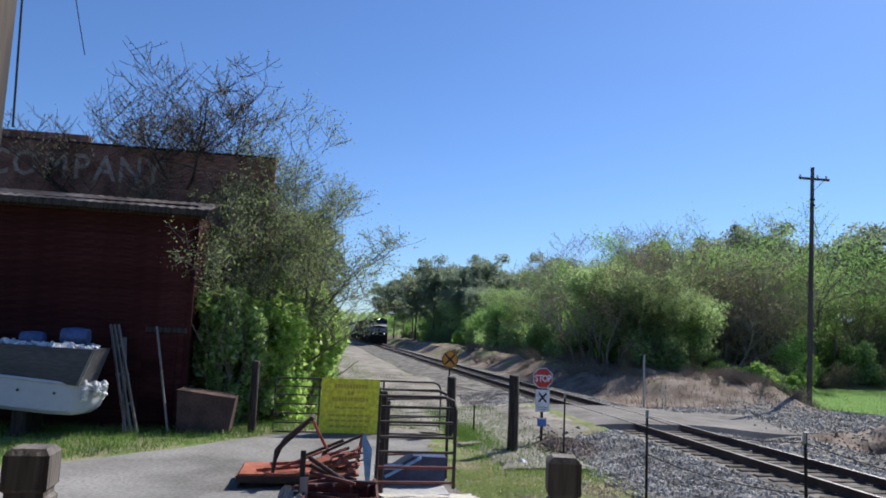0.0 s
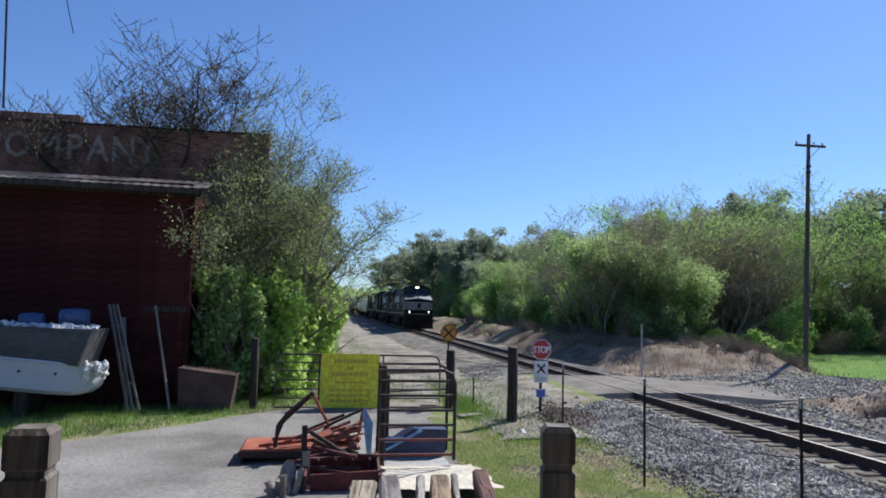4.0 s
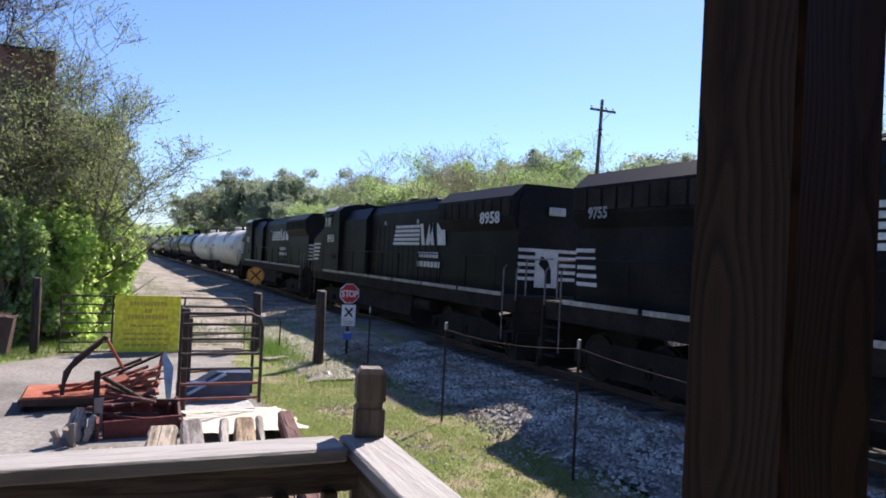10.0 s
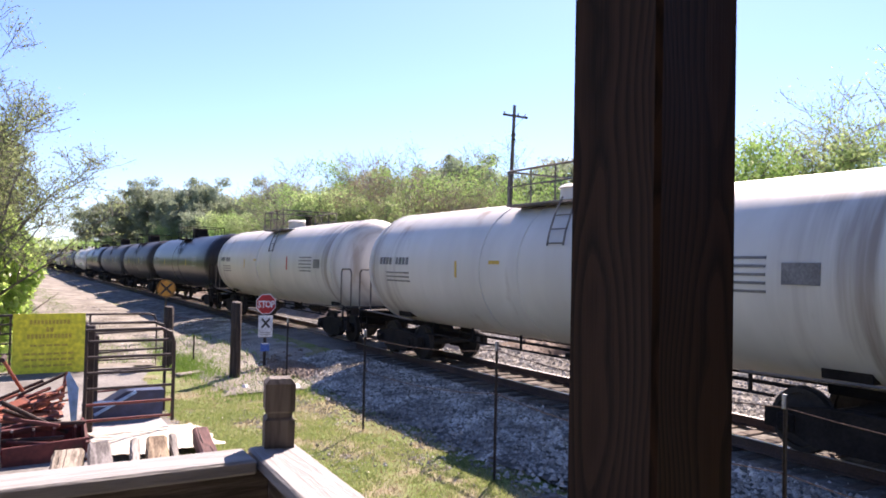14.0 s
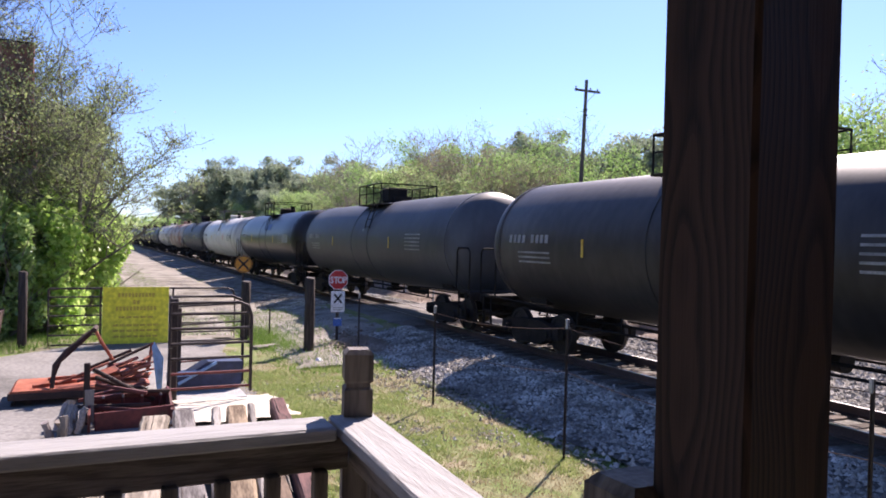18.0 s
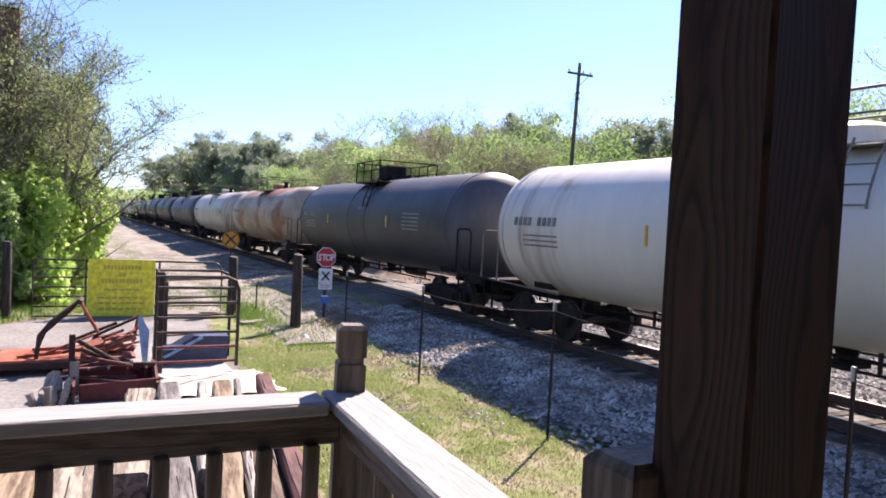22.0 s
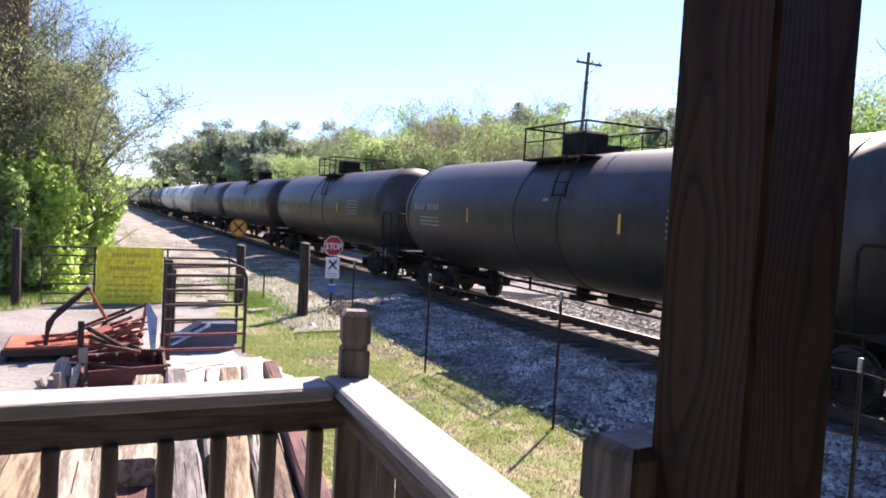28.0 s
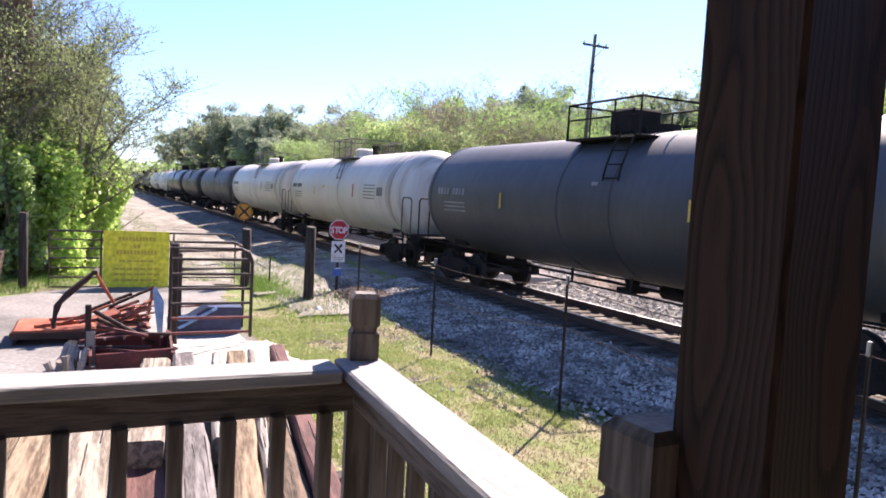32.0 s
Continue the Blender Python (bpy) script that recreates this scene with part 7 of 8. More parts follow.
def roadside():
    # gate with its big yellow notice
    gate = thing("farm_gate", (0, 23.84, 0), "dark tubular steel farm gate closed across the lane", "gate")
    x0, x1, zb, zt = -11.75, -6.95, -0.46, 1.05
    corner = [(x0, 0, zb), (x0, 0, zt - 0.03), (x0 + 0.03, 0, zt), (x1 - 0.22, 0, zt), (x1 - 0.07, 0, zt - 0.06), (x1, 0, zt - 0.22), (x1, 0, zb)]
    part("frame", Geo().ring(corner, 0.028, 8, closed=True), M_GATE, gate, smooth=40)
    for z in (-0.2, 0.06, 0.32, 0.58, 0.82):
        part("cross_rail", Geo().ring([(x0, 0, z), (x1, 0, z)], 0.022, 8), M_GATE, gate, smooth=40)
    for x in (-8.65, -10.5):
        part("upright", Geo().box((x, 0, (zb + zt) / 2), (0.05, 0.03, zt - zb)), M_GATE, gate)
    sign = thing("notice_board", (-9.61, 23.77, 0.31), "large faded yellow notice with illegible red lines", "sign")
    part("panel", Geo().box((0, 0, 0), (1.68, 0.012, 1.56), 0.004), M_SIGNYELLOW, sign)
    for z, w in ((0.56, 0.95), (0.36, 0.2), (0.19, 1.05)):
        n = max(2, int(w / 0.085))
        for k in range(n):
            part("letter_bar", Geo().box((-w / 2 + (k + 0.5) * w / n, -0.009, z), (w / n * 0.72, 0.006, 0.115)), M_SIGNINK, sign)
    for z, w in ((-0.05, 0.9), (-0.27, 1.2), (-0.42, 1.2), (-0.58, 1.15)):
        n = max(2, int(w / 0.16))
        for k in range(n):
            part("line_bar", Geo().box((-w / 2 + (k + 0.5) * w / n, -0.009, z), (w / n * 0.8, 0.006, 0.055)), M_SIGNINK, sign)

    def wpost(x, y, zt, w, label):
        z = ground_z(x, y)
        ob = thing("fence_post", (x, y, z - 0.15), label, "fence post", "fence posts")
        h = zt - z + 0.15
        part("post", Geo().ring([(0, 0, 0), (0.005, 0, h * 0.5), (0, 0.004, h - 0.03), (0, 0, h)], [w / 2 * 1.08, w / 2, w / 2, w / 2 * 0.85], 10), M_OLDPOST, ob, smooth=40)

    wpost(-12.34, 23.84, 1.5, 0.22, "dark round wooden gate post")
    wpost(-6.62, 23.9, 1.24, 0.27, "thick dark wooden gate post")
    wpost(-5.42, 21.25, 1.50, 0.27, "thick dark wooden fence post")
    # round railway warning sign
    w = thing("warning_sign", (-5.42, 31.0, -0.5), "faded round orange railway warning sign with a black cross", "sign")
    part("post", Geo().box((0, 0.03, 1.0), (0.06, 0.05, 2.4)), M_GATE, w)
    part("disc", Geo().ring([(0, -0.006, 1.99), (0, 0.006, 1.99)], 0.34, 28), M_WARN, w)
    for a in (45, -45):
        part("cross_bar", Geo().box((0, -0.011, 1.99), (0.56, 0.008, 0.07), 0, Matrix.Rotation(radians(a), 3, "Y")), M_SIGNBLACK, w)
    part("border", Geo().ring([(0.31 * math.cos(k * math.pi / 14), -0.01, 1.99 + 0.31 * math.sin(k * math.pi / 14)) for k in range(28)], 0.012, 4, closed=True), M_SIGNBLACK, w)
    # stop sign assembly at the crossing
    s = thing("stop_sign", (-4.2, 22.62, -0.5), "red stop sign over white crossing and small blue plates", "sign")
    part("post", Geo().box((0, 0.03, 1.05), (0.07, 0.05, 2.2)), M_GATE, s)
    octo = [(0.31 * math.cos(math.pi / 8 + k * math.pi / 4), 1.86 + 0.31 * math.sin(math.pi / 8 + k * math.pi / 4)) for k in range(8)]
    part("border", Geo().prism(octo, -0.004, 0.004), M_SIGNWHITE, s, "thin white edge")
    part("face", Geo().prism([(x * 0.93, 1.86 + (z - 1.86) * 0.93) for x, z in octo], -0.009, -0.003), M_SIGNRED, s, "red octagonal face")
    for ch, dx in (("S", -0.195), ("T", -0.072), ("O", 0.062), ("P", 0.196)):
        lettering(ch, 0.20, M_SIGNWHITE, s, Matrix.Translation((dx, -0.013, 1.76)) @ Euler((radians(90), 0, 0)).to_matrix().to_4x4() @ Matrix.Diagonal((0.8, 1, 1, 1)), "white letter on the stop sign", "letter", 0.006)
    part("crossing_plate", Geo().box((0, -0.004, 1.22), (0.42, 0.01, 0.62), 0.003), M_SIGNWHITE, s, "white plate with a black cross")
    for a in (48, -48):
        part("cross_bar", Geo().box((0, -0.013, 1.31), (0.34, 0.008, 0.055), 0, Matrix.Rotation(radians(a), 3, "Y")), M_SIGNBLACK, s)
    for z in (1.04, 0.98):
        part("line_bar", Geo().box((0, -0.012, z), (0.3, 0.006, 0.03)), M_STEELGREY, s)
    part("blue_plate", Geo().box((0, -0.004, 0.62), (0.26, 0.01, 0.24), 0.003), M_SIGNBLUE, s, "small blue notice plate")
    part("blue_plate_line", Geo().box((0, -0.012, 0.72), (0.2, 0.006, 0.03)), M_SIGNWHITE, s)
    # stakes and wires along the line
    stakes = [(-4.2, 20.7, 1.1), (-4.86, 14.47, 1.33), (-4.52, 10.72, 1.47), (-4.2, 6.4, 1.38), (-4.1, 2.6, 1.4)]
    for x, y, z in stakes:
        tpost(x, y, z)
    wires = thing("fence_wire", (0, 0, 0), "thin sagging rusty fence wires", "fence wire")
    for dz in (0.12, 0.75):
        for (xa, ya, za), (xb, yb, zb2) in zip(stakes[1:], stakes[2:]):
            pts = [(xa + (xb - xa) * u, ya + (yb - ya) * u, (za + (zb2 - za) * u) - dz - 0.1 * 4 * u * (1 - u)) for u in [k / 8 for k in range(9)]]
            part("wire", Geo().ring(pts, 0.006, 4), M_RAIL, wires)
    pts = [(-6.62 + 1.2 * u, 23.8 - 2.5 * u, 1.0 - 0.25 * u * (1 - u)) for u in [k / 8 for k in range(9)]]
    part("wire", Geo().ring(pts, 0.006, 4), M_RAIL, wires)
    # small marker stake in the weeds
    m = thing("marker_stake", (-5.75, 24.6, ground_z(-5.75, 24.6)), "thin stake in the weeds", "stake")
    part("stake", Geo().box((0, 0, 0.4), (0.04, 0.04, 0.9)), M_OLDPOST, m)
    pipe = thing("marker_post", (3.84, 33.2, ground_z(3.84, 33.2)), "slim grey marker post beside the crossing", "post")
    part("post", Geo().ring([(0, 0, -0.1), (0, 0, 2.35)], 0.045, 8), M_STEELGREY, pipe, smooth=40)
    # utility pole
    p = thing("utility_pole", (14.2, 36.0, -0.62), "tall dark wooden utility pole with a short crossarm", "utility pole")
    part("pole", Geo().ring([(-0.15, 0, -0.2), (0.05, 0, 6.0), (0.27, 0, 12.65)], [0.14, 0.12, 0.09], 12), M_POLEWOOD, p, smooth=40)
    part("crossarm", Geo().box((0.25, -0.14, 12.0), (1.75, 0.1, 0.12), 0.01), M_POLEWOOD, p)
    for x in (-0.55, 0.95, 0.45):
        part("insulator", Geo().ring([(x, -0.14, 12.05), (x, -0.14, 12.2)], [0.06, 0.045], 8), M_SIGNWHITE, p, smooth=40)
    part("brace", Geo().beam((0.25, -0.14, 11.4), (0.8, -0.14, 11.95), 0.04, 0.02), M_GATE, p)
    for z in (10.6, 10.9):
        part("bracket", Geo().box((0.12, -0.15, z), (0.2, 0.16, 0.1)), M_GATE, p)
    wire = thing("overhead_wire", (0, 0, 0), "thin dark overhead wires", "wire")
    part("cable", Geo().ring([(-20.63, 26.2, 14.5), (-20.4, 26.2, 8.3)], 0.035, 6), M_SIGNBLACK, wire)
    part("cable", Geo().ring([(-18.96, 26.1, 12.7), (-18.75, 26.1, 11.8), (-18.5, 26.1, 10.8)], 0.015, 5), M_SIGNBLACK, wire)
    # rocks and a board lying about
    for x, y, sx in ((-5.6, 19.6, 0.12), (-4.55, 19.0, 0.16), (-5.1, 20.1, 0.07)):
        r = thing("pale_rock", (x, y, ground_z(x, y)), "pale rough rock on the grass", "rock", "rocks")
        g = Geo().lathe([(0.02, -1), (0.7, -0.7), (1.0, 0.1), (0.6, 0.8), (0.02, 1)], 7, Matrix.Rotation(1.2, 4, "X") @ Matrix.Scale(sx, 4))
        part("stone", g, M_FOAM, r)
    b = thing("broken_board", (-6.35, 22.3, ground_z(-6.35, 22.3) + 0.06), "broken pale board lying on the verge", "board")
    part("plank", Geo().box((0, 0, 0), (0.8, 0.28, 0.06), 0.01, Matrix.Rotation(0.5, 3, "Z")), M_LADDER, b)


def yard_things():
    # two livestock panels of dark tube standing one behind the other
    pen = thing("livestock_chute", (0, 0, 0), "dark tubular steel livestock chute standing on the yard", "chute")

    def panel(xa, xb, y, zb, zt, nr, slope=0.0, name="front", thin=0.026):
        pr = part(name + "_frame", Geo().ring([(xa, y, zb), (xa, y, zt), (xb - 0.22, y + slope, zt), (xb - 0.06, y + slope, zt - 0.07), (xb, y + slope, zt - 0.25), (xb, y + slope, zb)], 0.032, 8), M_GATE, pen, smooth=40)
        for k in range(nr):
            z = zb + 0.10 + k * (zt - zb - 0.3) / (nr - 1)
            part("panel_rail", Geo().ring([(xa, y, z), (xb, y + slope, z + 0.4 * slope)], thin, 8), M_GATE if k > 1 else M_DARKRED, pr, smooth=40)

    panel(-9.44, -8.02, 15.75, -0.30, 1.34, 6)
    panel(-9.30, -7.86, 17.35, -0.46, 1.32, 5, 0.12, "back", 0.018)
    part("side_post", Geo().box((-9.36, 15.95, 0.46), (0.14, 0.12, 1.9), 0.02), M_GATE, pen)
    part("side_post", Geo().box((-9.2, 16.95, 0.32), (0.15, 0.1, 1.65), 0.02), M_GATE, pen)
    part("leg", Geo().ring([(-9.46, 15.7, -0.5), (-9.44, 15.75, 0.3)], 0.03, 8), M_GATE, pen)
    for z in (1.3, 1.1, 0.5, -0.2):
        part("side_rail", Geo().ring([(-9.42, 15.75, z), (-9.28, 17.35, z)], 0.026, 8), M_GATE, pen)
    part("mesh_floor", Geo().box((-8.7, 16.4, -0.44), (1.3, 1.1, 0.03), 0.005), M_STEELGREY, pen)
    # blue things inside
    bl = thing("plastic_sled", (-8.75, 16.9, -0.4), "blue plastic sled lying inside the chute", "sled")
    part("shell", Geo().prism([(-0.6, 0.0), (0.72, 0.0), (0.75, 0.5), (0.1, 0.52), (-0.25, 0.3), (-0.62, 0.26)][::-1], -0.25, 0.25), M_NAVY, bl)
    part("strut", Geo().beam((-0.45, -0.27, 0.12), (0.25, -0.27, 0.5), 0.05, 0.05), M_PALEBLUE, bl, "pale blue strut")
    part("rim", Geo().beam((-0.62, -0.27, 0.3), (-0.1, -0.27, 0.32), 0.04, 0.09), M_PALEBLUE, bl, "pale blue rim")
    sl = thing("blue_board", (0, 0, 0), "pale blue plastic board leaning on the chute", "board")
    part("board", Geo().prism([(-9.60, -0.3), (-9.52, -0.3), (-9.50, 0.30), (-9.66, 0.60), (-9.70, 0.5)][::-1], 16.2, 16.24), M_PALEBLUE, sl)
    # cream sheet under the front
    g = Geo()
    n = 14
    for j in range(n + 1):
        for i in range(n + 1):
            x, y = -9.35 + 1.75 * i / n + 0.05 * math.sin(j * 1.3), 13.7 + 2.3 * j / n
            g.v.append((x, y, -0.44 + 0.12 * (1 - j / n) + 0.035 * noise.noise((x * 3, y * 3, 1))))
    g.f = [(j * (n + 1) + i, j * (n + 1) + i + 1, (j + 1) * (n + 1) + i + 1, (j + 1) * (n + 1) + i) for j in range(n) for i in range(n)]
    sh = thing("cream_sheet", (0, 0, 0), "crumpled cream sheet spread on the yard", "sheet")
    part("cloth", g, M_CANVAS, sh, smooth=60)

    # orange rotary mower
    rg = random.Random(16)
    mo = thing("rotary_mower", (0, 0, 0), "faded orange tractor-drawn rotary mower in pieces", "mower")
    part("deck", Geo().prism([(-11.95, -0.25), (-9.85, -0.27), (-9.7, -0.22), (-9.85, -0.185), (-11.9, -0.205)][::-1], 16.4, 17.6), M_ORANGE, mo)
    part("front_skirt", Geo().beam((-11.95, 16.4, -0.30), (-9.75, 16.36, -0.31), 0.03, 0.11), M_RUSTDARK, mo, "dark dirty skirt")
    part("side_skirt", Geo().beam((-11.95, 16.42, -0.30), (-11.9, 17.6, -0.30), 0.03, 0.11), M_RUSTDARK, mo)
    part("skid", Geo().beam((-11.9, 16.5, -0.46), (-11.9, 17.5, -0.46), 0.05, 0.06), M_RUSTDARK, mo)
    part("skid", Geo().beam((-9.8, 16.5, -0.46), (-9.8, 17.5, -0.46), 0.05, 0.06), M_RUSTDARK, mo)
    for xa, ya, xb, yb in ((-11.6, 16.6, -10.0, 17.4), (-11.0, 17.5, -9.9, 16.6), (-11.4, 17.3, -10.4, 17.4)):
        part("deck_rib", Geo().beam((xa, ya, -0.17), (xb, yb, -0.15), 0.05, 0.05), M_ORANGE, mo)
    part("hub_cover", Geo().ring([(-10.35, 16.8, -0.18), (-10.35, 16.8, -0.08)], [0.24, 0.16], 14), M_ORANGE, mo, smooth=40)
    part("a_frame", Geo().ring([(-11.3, 16.5, -0.2), (-11.27, 16.53, 0.2), (-11.1, 16.65, 0.42), (-10.75, 16.9, 0.70), (-10.64, 16.95, 0.76)], 0.036, 8), M_RUSTDARK, mo, smooth=40)
    part("a_frame", Geo().ring([(-11.35, 16.9, -0.2), (-11.2, 16.95, 0.2), (-10.72, 17.05, 0.66)], 0.03, 8), M_RUSTDARK, mo, smooth=40)
    part("a_frame", Geo().ring([(-10.64, 16.95, 0.76), (-10.52, 17.0, 0.52), (-10.3, 17.1, 0.12)], 0.032, 8), M_ORANGE, mo, smooth=40)
    part("hitch_pin", Geo().ring([(-10.66, 16.8, 0.76), (-10.62, 17.12, 0.78)], 0.05, 8), M_RUSTDARK, mo, smooth=40)
    part("gearbox", Geo().box((-10.28, 17.1, -0.02), (0.28, 0.28, 0.22), 0.05).ring([(-10.28, 16.9, 0.0), (-10.28, 16.6, 0.02)], 0.07, 10), M_DARKRED, mo)
    for xa, ya, za, xb, yb, zb, r, mat in ((-11.2, 16.6, -0.14, -10.4, 16.8, 0.16, 0.026, M_ORANGE), (-10.4, 17.0, 0.1, -9.62, 17.25, 0.42, 0.03, M_RUSTDARK), (-9.62, 17.25, 0.44, -9.72, 17.0, -0.05, 0.034, M_ORANGE),
                                           (-9.55, 17.1, 0.3, -9.95, 17.0, 0.0, 0.03, M_DARKRED), (-10.9, 16.5, -0.1, -9.9, 16.9, 0.22, 0.03, M_DARKRED), (-10.6, 16.4, -0.05, -9.7, 16.5, 0.14, 0.035, M_ORANGE), (-10.2, 16.3, 0.0, -9.6, 16.9, 0.3, 0.028, M_ORANGE), (-10.75, 17.2, 0.0, -10.0, 17.3, 0.3, 0.03, M_RUSTDARK)):
        part("brace", Geo().ring([(xa, ya, za), (xb, yb, zb)], r, 8), mat, mo, smooth=40)
    for k in range(14):
        x, y, z = rg.uniform(-10.5, -9.75), rg.uniform(16.1, 16.9), -0.16 + k * 0.026
        part("plate", Geo().box((x, y, z), (rg.uniform(0.35, 0.8), rg.uniform(0.1, 0.3), 0.025), 0.006, Euler((rg.uniform(-0.2, 0.3), rg.uniform(-0.3, 0.15), rg.uniform(-0.3, 0.6))).to_matrix()), M_ORANGE, mo)
    part("yellow_guard", Geo().box((-9.55, 15.9, -0.38), (0.22, 0.16, 0.16), 0.06), M_SIGNYELLOW, mo, "yellow shaft guard")

    # dark red box scraper nearer the porch
    bs = thing("box_scraper", (0, 0, 0), "dark red tractor box scraper tangled with scrap bars", "implement")
    part("blade", Geo().box((-10.05, 14.3, -0.33), (1.15, 0.05, 0.32), 0.01, Matrix.Rotation(-0.05, 3, "Y")), M_DARKRED, bs)
    part("back_blade", Geo().box((-10.15, 15.1, -0.26), (1.25, 0.06, 0.38), 0.01, Matrix.Rotation(-0.05, 3, "Y")), M_DARKRED, bs)
    for x in (-10.7, -9.52):
        part("side_plate", Geo().prism([(14.2, -0.5), (15.2, -0.5), (15.2, -0.02), (14.75, 0.0), (14.2, -0.2)][::-1], x - 0.02, x + 0.02, Matrix(((0, 1, 0, 0), (1, 0, 0, 0), (0, 0, 1, 0), (0, 0, 0, 1)))), M_DARKRED, bs)
    part("mast", Geo().box((-10.74, 14.55, 0.06), (0.09, 0.07, 0.95), 0.01), M_RUSTDARK, bs)
    part("mast_plate", Geo().box((-10.70, 14.48, -0.12), (0.13, 0.03, 0.5), 0.005), M_LADDER, bs)
    part("strut", Geo().ring([(-10.65, 14.6, 0.42), (-10.1, 14.75, 0.05), (-9.75, 14.8, -0.15)], 0.035, 8), M_RUSTDARK, bs, smooth=40)
    part("strut", Geo().ring([(-10.62, 14.7, 0.28), (-10.3, 14.8, 0.12), (-9.9, 14.95, 0.02)], 0.03, 8), M_RUSTDARK, bs, smooth=40)
    part("toolbar", Geo().beam((-10.75, 14.75, -0.08), (-9.5, 14.75, -0.02), 0.08, 0.08, 0.01), M_DARKRED, bs)
    for k in range(4):
        part("tine", Geo().box((-10.5 + k * 0.28, 14.7, -0.24), (0.05, 0.08, 0.4), 0.01), M_DARKRED, bs)
        part("pin", Geo().ring([(-10.5 + k * 0.28, 14.62, -0.02), (-10.5 + k * 0.28, 14.56, -0.02)], 0.02, 6), M_FADEDWHITE, bs)
    for k in range(6):
        x, y, z = rg.uniform(-10.45, -9.8), rg.uniform(14.4, 15.4), -0.2 + 0.06 * k
        a = rg.uniform(-0.35, 0.35)
        ln = rg.uniform(0.35, 0.6)
        part("scrap_bar", Geo().beam((x - ln, y, z - a * 0.25), (x + ln, y + a, z + a * 0.25), 0.05, 0.05, 0.006), (M_DARKRED, M_RUSTDARK, M_DARKRED)[k % 3], bs)
    for k in range(6):
        part("rag", Geo().box((-9.85 + 0.07 * k, 14.22 - 0.02 * (k % 2), -0.42 + 0.02 * (k % 3)), (0.13, 0.06, 0.1), 0.03, Euler((k, 0.5 * k, 0.3 * k)).to_matrix()), M_FADEDWHITE, bs, "pale crumpled rag")
    ch = thing("broken_post_heap", (-11.05, 14.4, -0.48), "heap of weathered grey broken post ends", "wood scrap")
    for k in range(9):
        x, y = rg.uniform(-0.18, 0.2), rg.uniform(-0.4, 0.35)
        tip = Vector((x + rg.uniform(-0.05, 0.28), y + rg.uniform(-0.1, 0.3), rg.uniform(0.25, 0.5)))
        base = Vector((x, y, 0.0))
        pts = [base.lerp(tip, u / 5) + Vector((rg.gauss(0, 0.012), rg.gauss(0, 0.012), 0)) for u in range(6)]
        part("post_end", Geo().ring([tuple(p) for p in pts], [rg.uniform(0.045, 0.075) for u in range(6)], 7), (M_PALETWIG, M_LADDER, M_FADEDWHITE)[k % 3], ch, smooth=40)

    # old beams stacked under the porch
    rg = random.Random(9)

    def beam(xa, xb, ya, yb, w, h, zt, mat, label):
        ob = thing("old_beam", ((xa + xb) / 2, (ya + yb) / 2, zt - h / 2), label, "beam", "stack of old beams")
        turn = -math.atan2(xb - xa, yb - ya)
        ob.matrix_basis = ob.matrix_basis @ Matrix.Rotation(turn, 4, "Z")
        ln = math.hypot(xb - xa, yb - ya)
        g = Geo()
        n = 12
        for j in range(n + 1):
            y = -ln / 2 + ln * j / n
            e = [rg.uniform(-0.012, 0.012) for _ in range(8)]
            g.v += [(-w / 2 + e[0], y, -h / 2), (w / 2 + e[1], y, -h / 2), (w / 2 + e[2], y, h / 2 - 0.03), (w / 2 - 0.03 + e[3], y, h / 2 + e[4] * 0.7), (-w / 2 + 0.03 + e[5], y, h / 2 + e[6] * 0.7), (-w / 2 + e[7], y, h / 2 - 0.03)]
        for j in range(n):
            for k in range(6):
                g.f.append((6 * j + k, 6 * j + 6 + k, 6 * j + 6 + (k + 1) % 6, 6 * j + (k + 1) % 6))
        g.f += [tuple(range(6)), tuple(6 * n + k for k in range(6))[::-1]]
        part("timber", g, mat, ob)
        g = Geo()
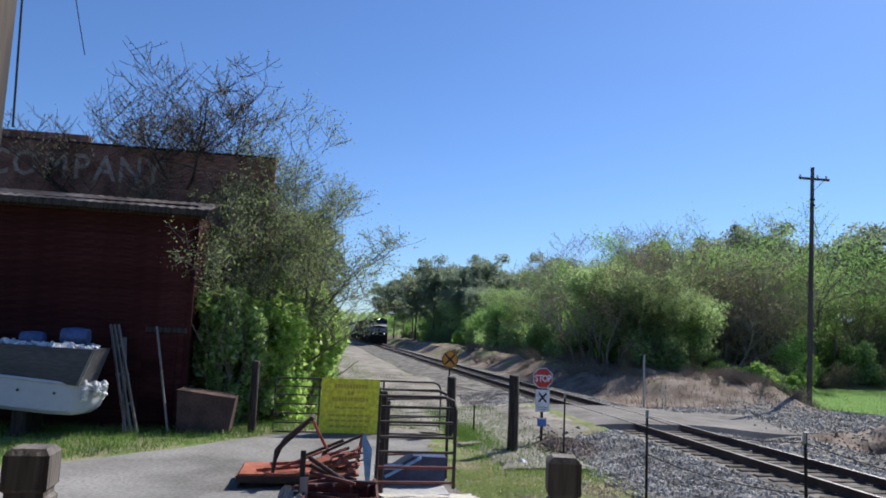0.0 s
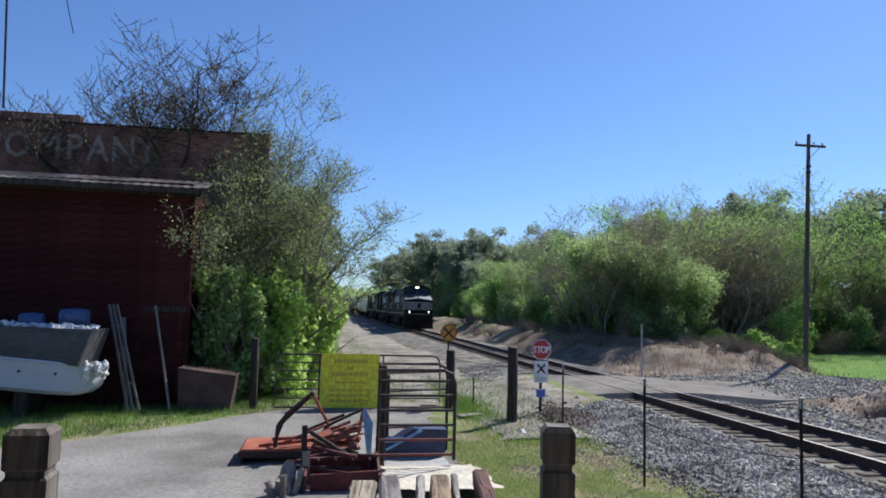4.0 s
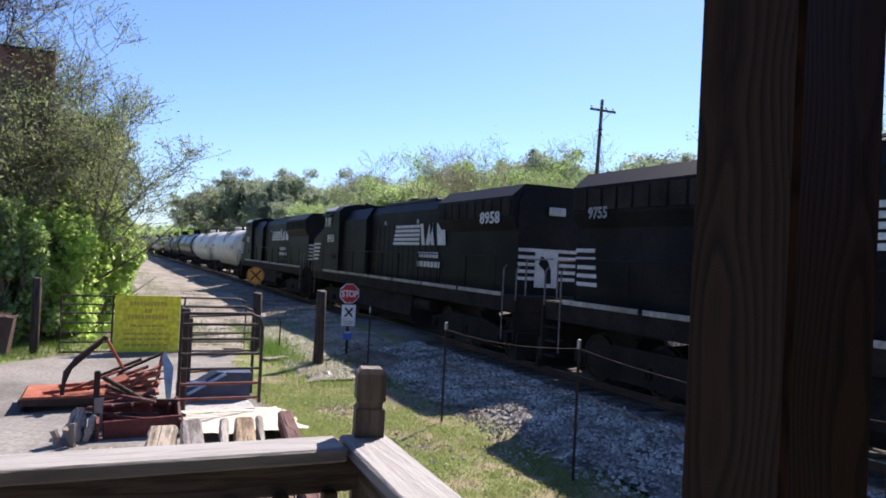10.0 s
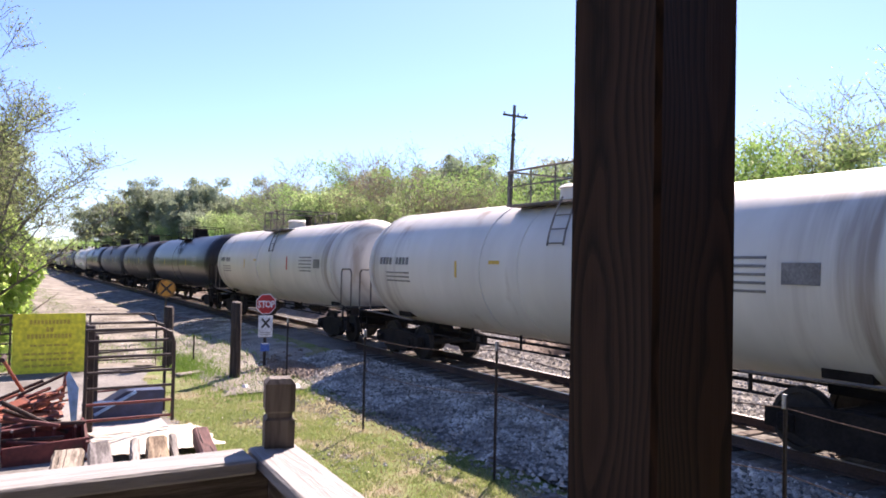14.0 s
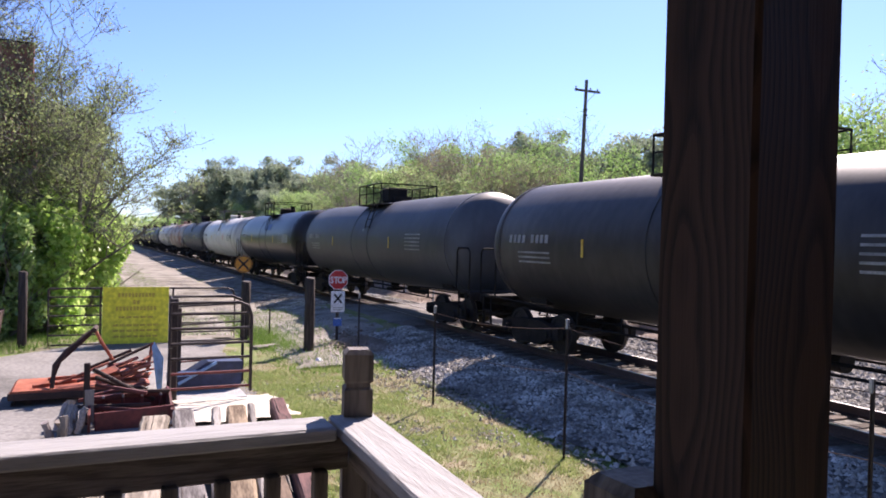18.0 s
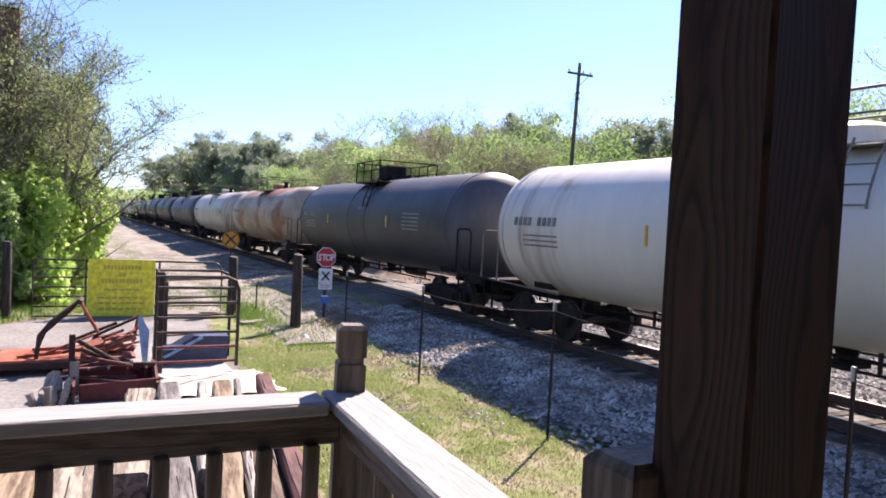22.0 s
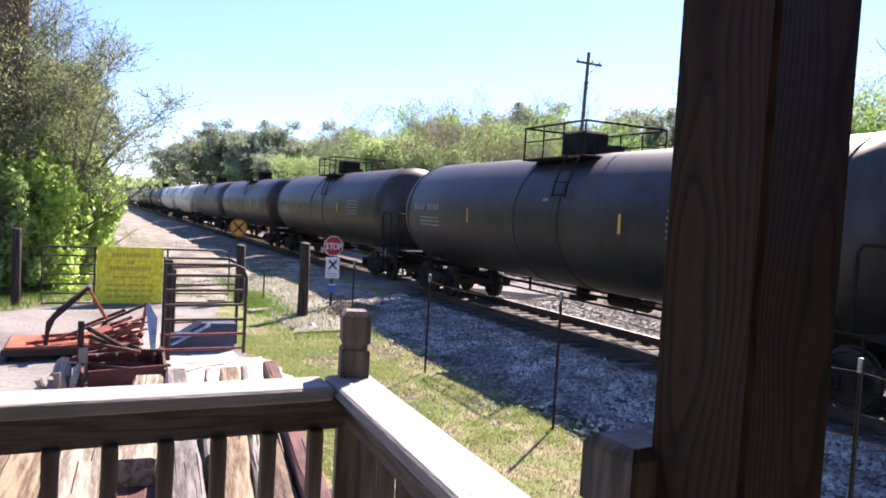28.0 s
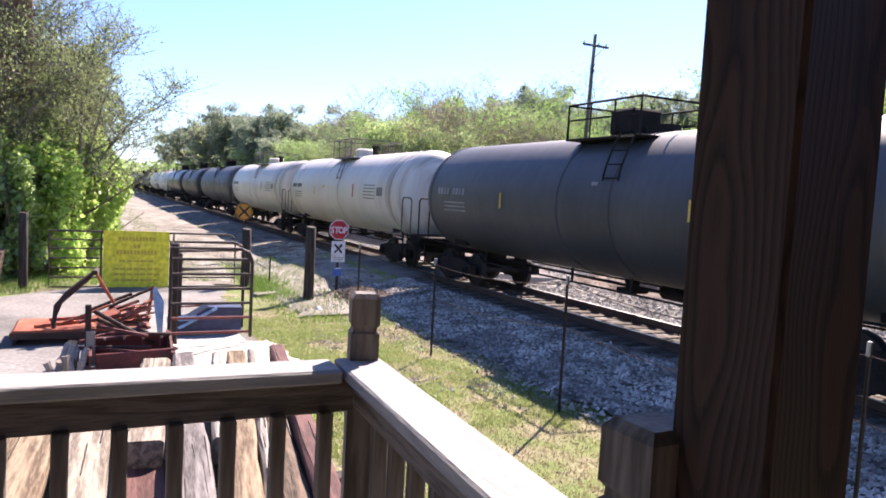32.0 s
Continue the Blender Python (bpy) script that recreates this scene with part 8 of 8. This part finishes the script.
        for k in range(6):
            x, y0 = rg.uniform(-w * 0.4, w * 0.4), rg.uniform(-ln / 2, ln / 2 - 1)
            g.ring([(x, y0, h / 2 + 0.001), (x + rg.uniform(-0.02, 0.02), y0 + rg.uniform(0.3, 1.2), h / 2 + 0.001)], 0.006, 4)
        part("drying_crack", g, M_OLDPOST, ob, "dark drying cracks")
        return ob

    beam(-12.2, -12.0, 5.0, 11.2, 0.45, 0.3, -0.02, M_BEAM[1], "old tan squared beam on the stack")
    beam(-11.45, -11.15, 4.9, 11.5, 0.48, 0.3, 0.0, M_BEAM[1], "old tan squared beam on the stack")
    beam(-10.88, -10.62, 5.0, 12.0, 0.38, 0.3, 0.0, M_BEAM[2], "pale lichen-spotted beam on the stack")
    beam(-10.22, -9.86, 9.55, 13.0, 0.37, 0.3, 0.0, M_BEAM[2], "pale beam broken off short")
    # low dark beam added so the shaded gap between beams reads dark
    beam(-10.42, -10.2, 5.0, 9.8, 0.40, 0.14, -0.28, M_REDBEAM, "added low dark red beam standing in for a shaded gap")
    beam(-9.94, -9.46, 7.4, 13.3, 0.29, 0.3, 0.0, M_BEAM[0], "grey split beam on the stack")
    beam(-9.52, -8.98, 9.5, 13.4, 0.12, 0.28, -0.02, M_BEAM[4], "narrow whitish plank on the stack")
    beam(-9.62, -8.70, 7.4, 13.3, 0.28, 0.3, 0.0, M_BEAM[1], "tan beam with a rounded end on the stack")
    beam(-9.41, -8.44, 7.4, 13.5, 0.10, 0.26, -0.03, M_BEAM[4], "narrow whitish board on the stack")
    beam(-9.17, -8.62, 7.4, 11.5, 0.26, 0.25, -0.12, M_BEAM[3], "low brown beam on the stack")
    beam(-9.13, -8.01, 6.0, 13.6, 0.22, 0.25, 0.0, M_REDBEAM, "dark red stained beam on the stack")
    for y in (5.8, 9.0, 12.2):
        ob = thing("stack_bearer", (-10.4, y, -0.43), "rough timber bearer under the stack", "bearer", "stack bearers")
        part("timber", Geo().box((0, 0, 0), (4.4, 0.2, 0.16), 0.01), M_OLDPOST, ob)


porch()
shed()
boat()
ladder()
roadside()
yard_things()


motions()
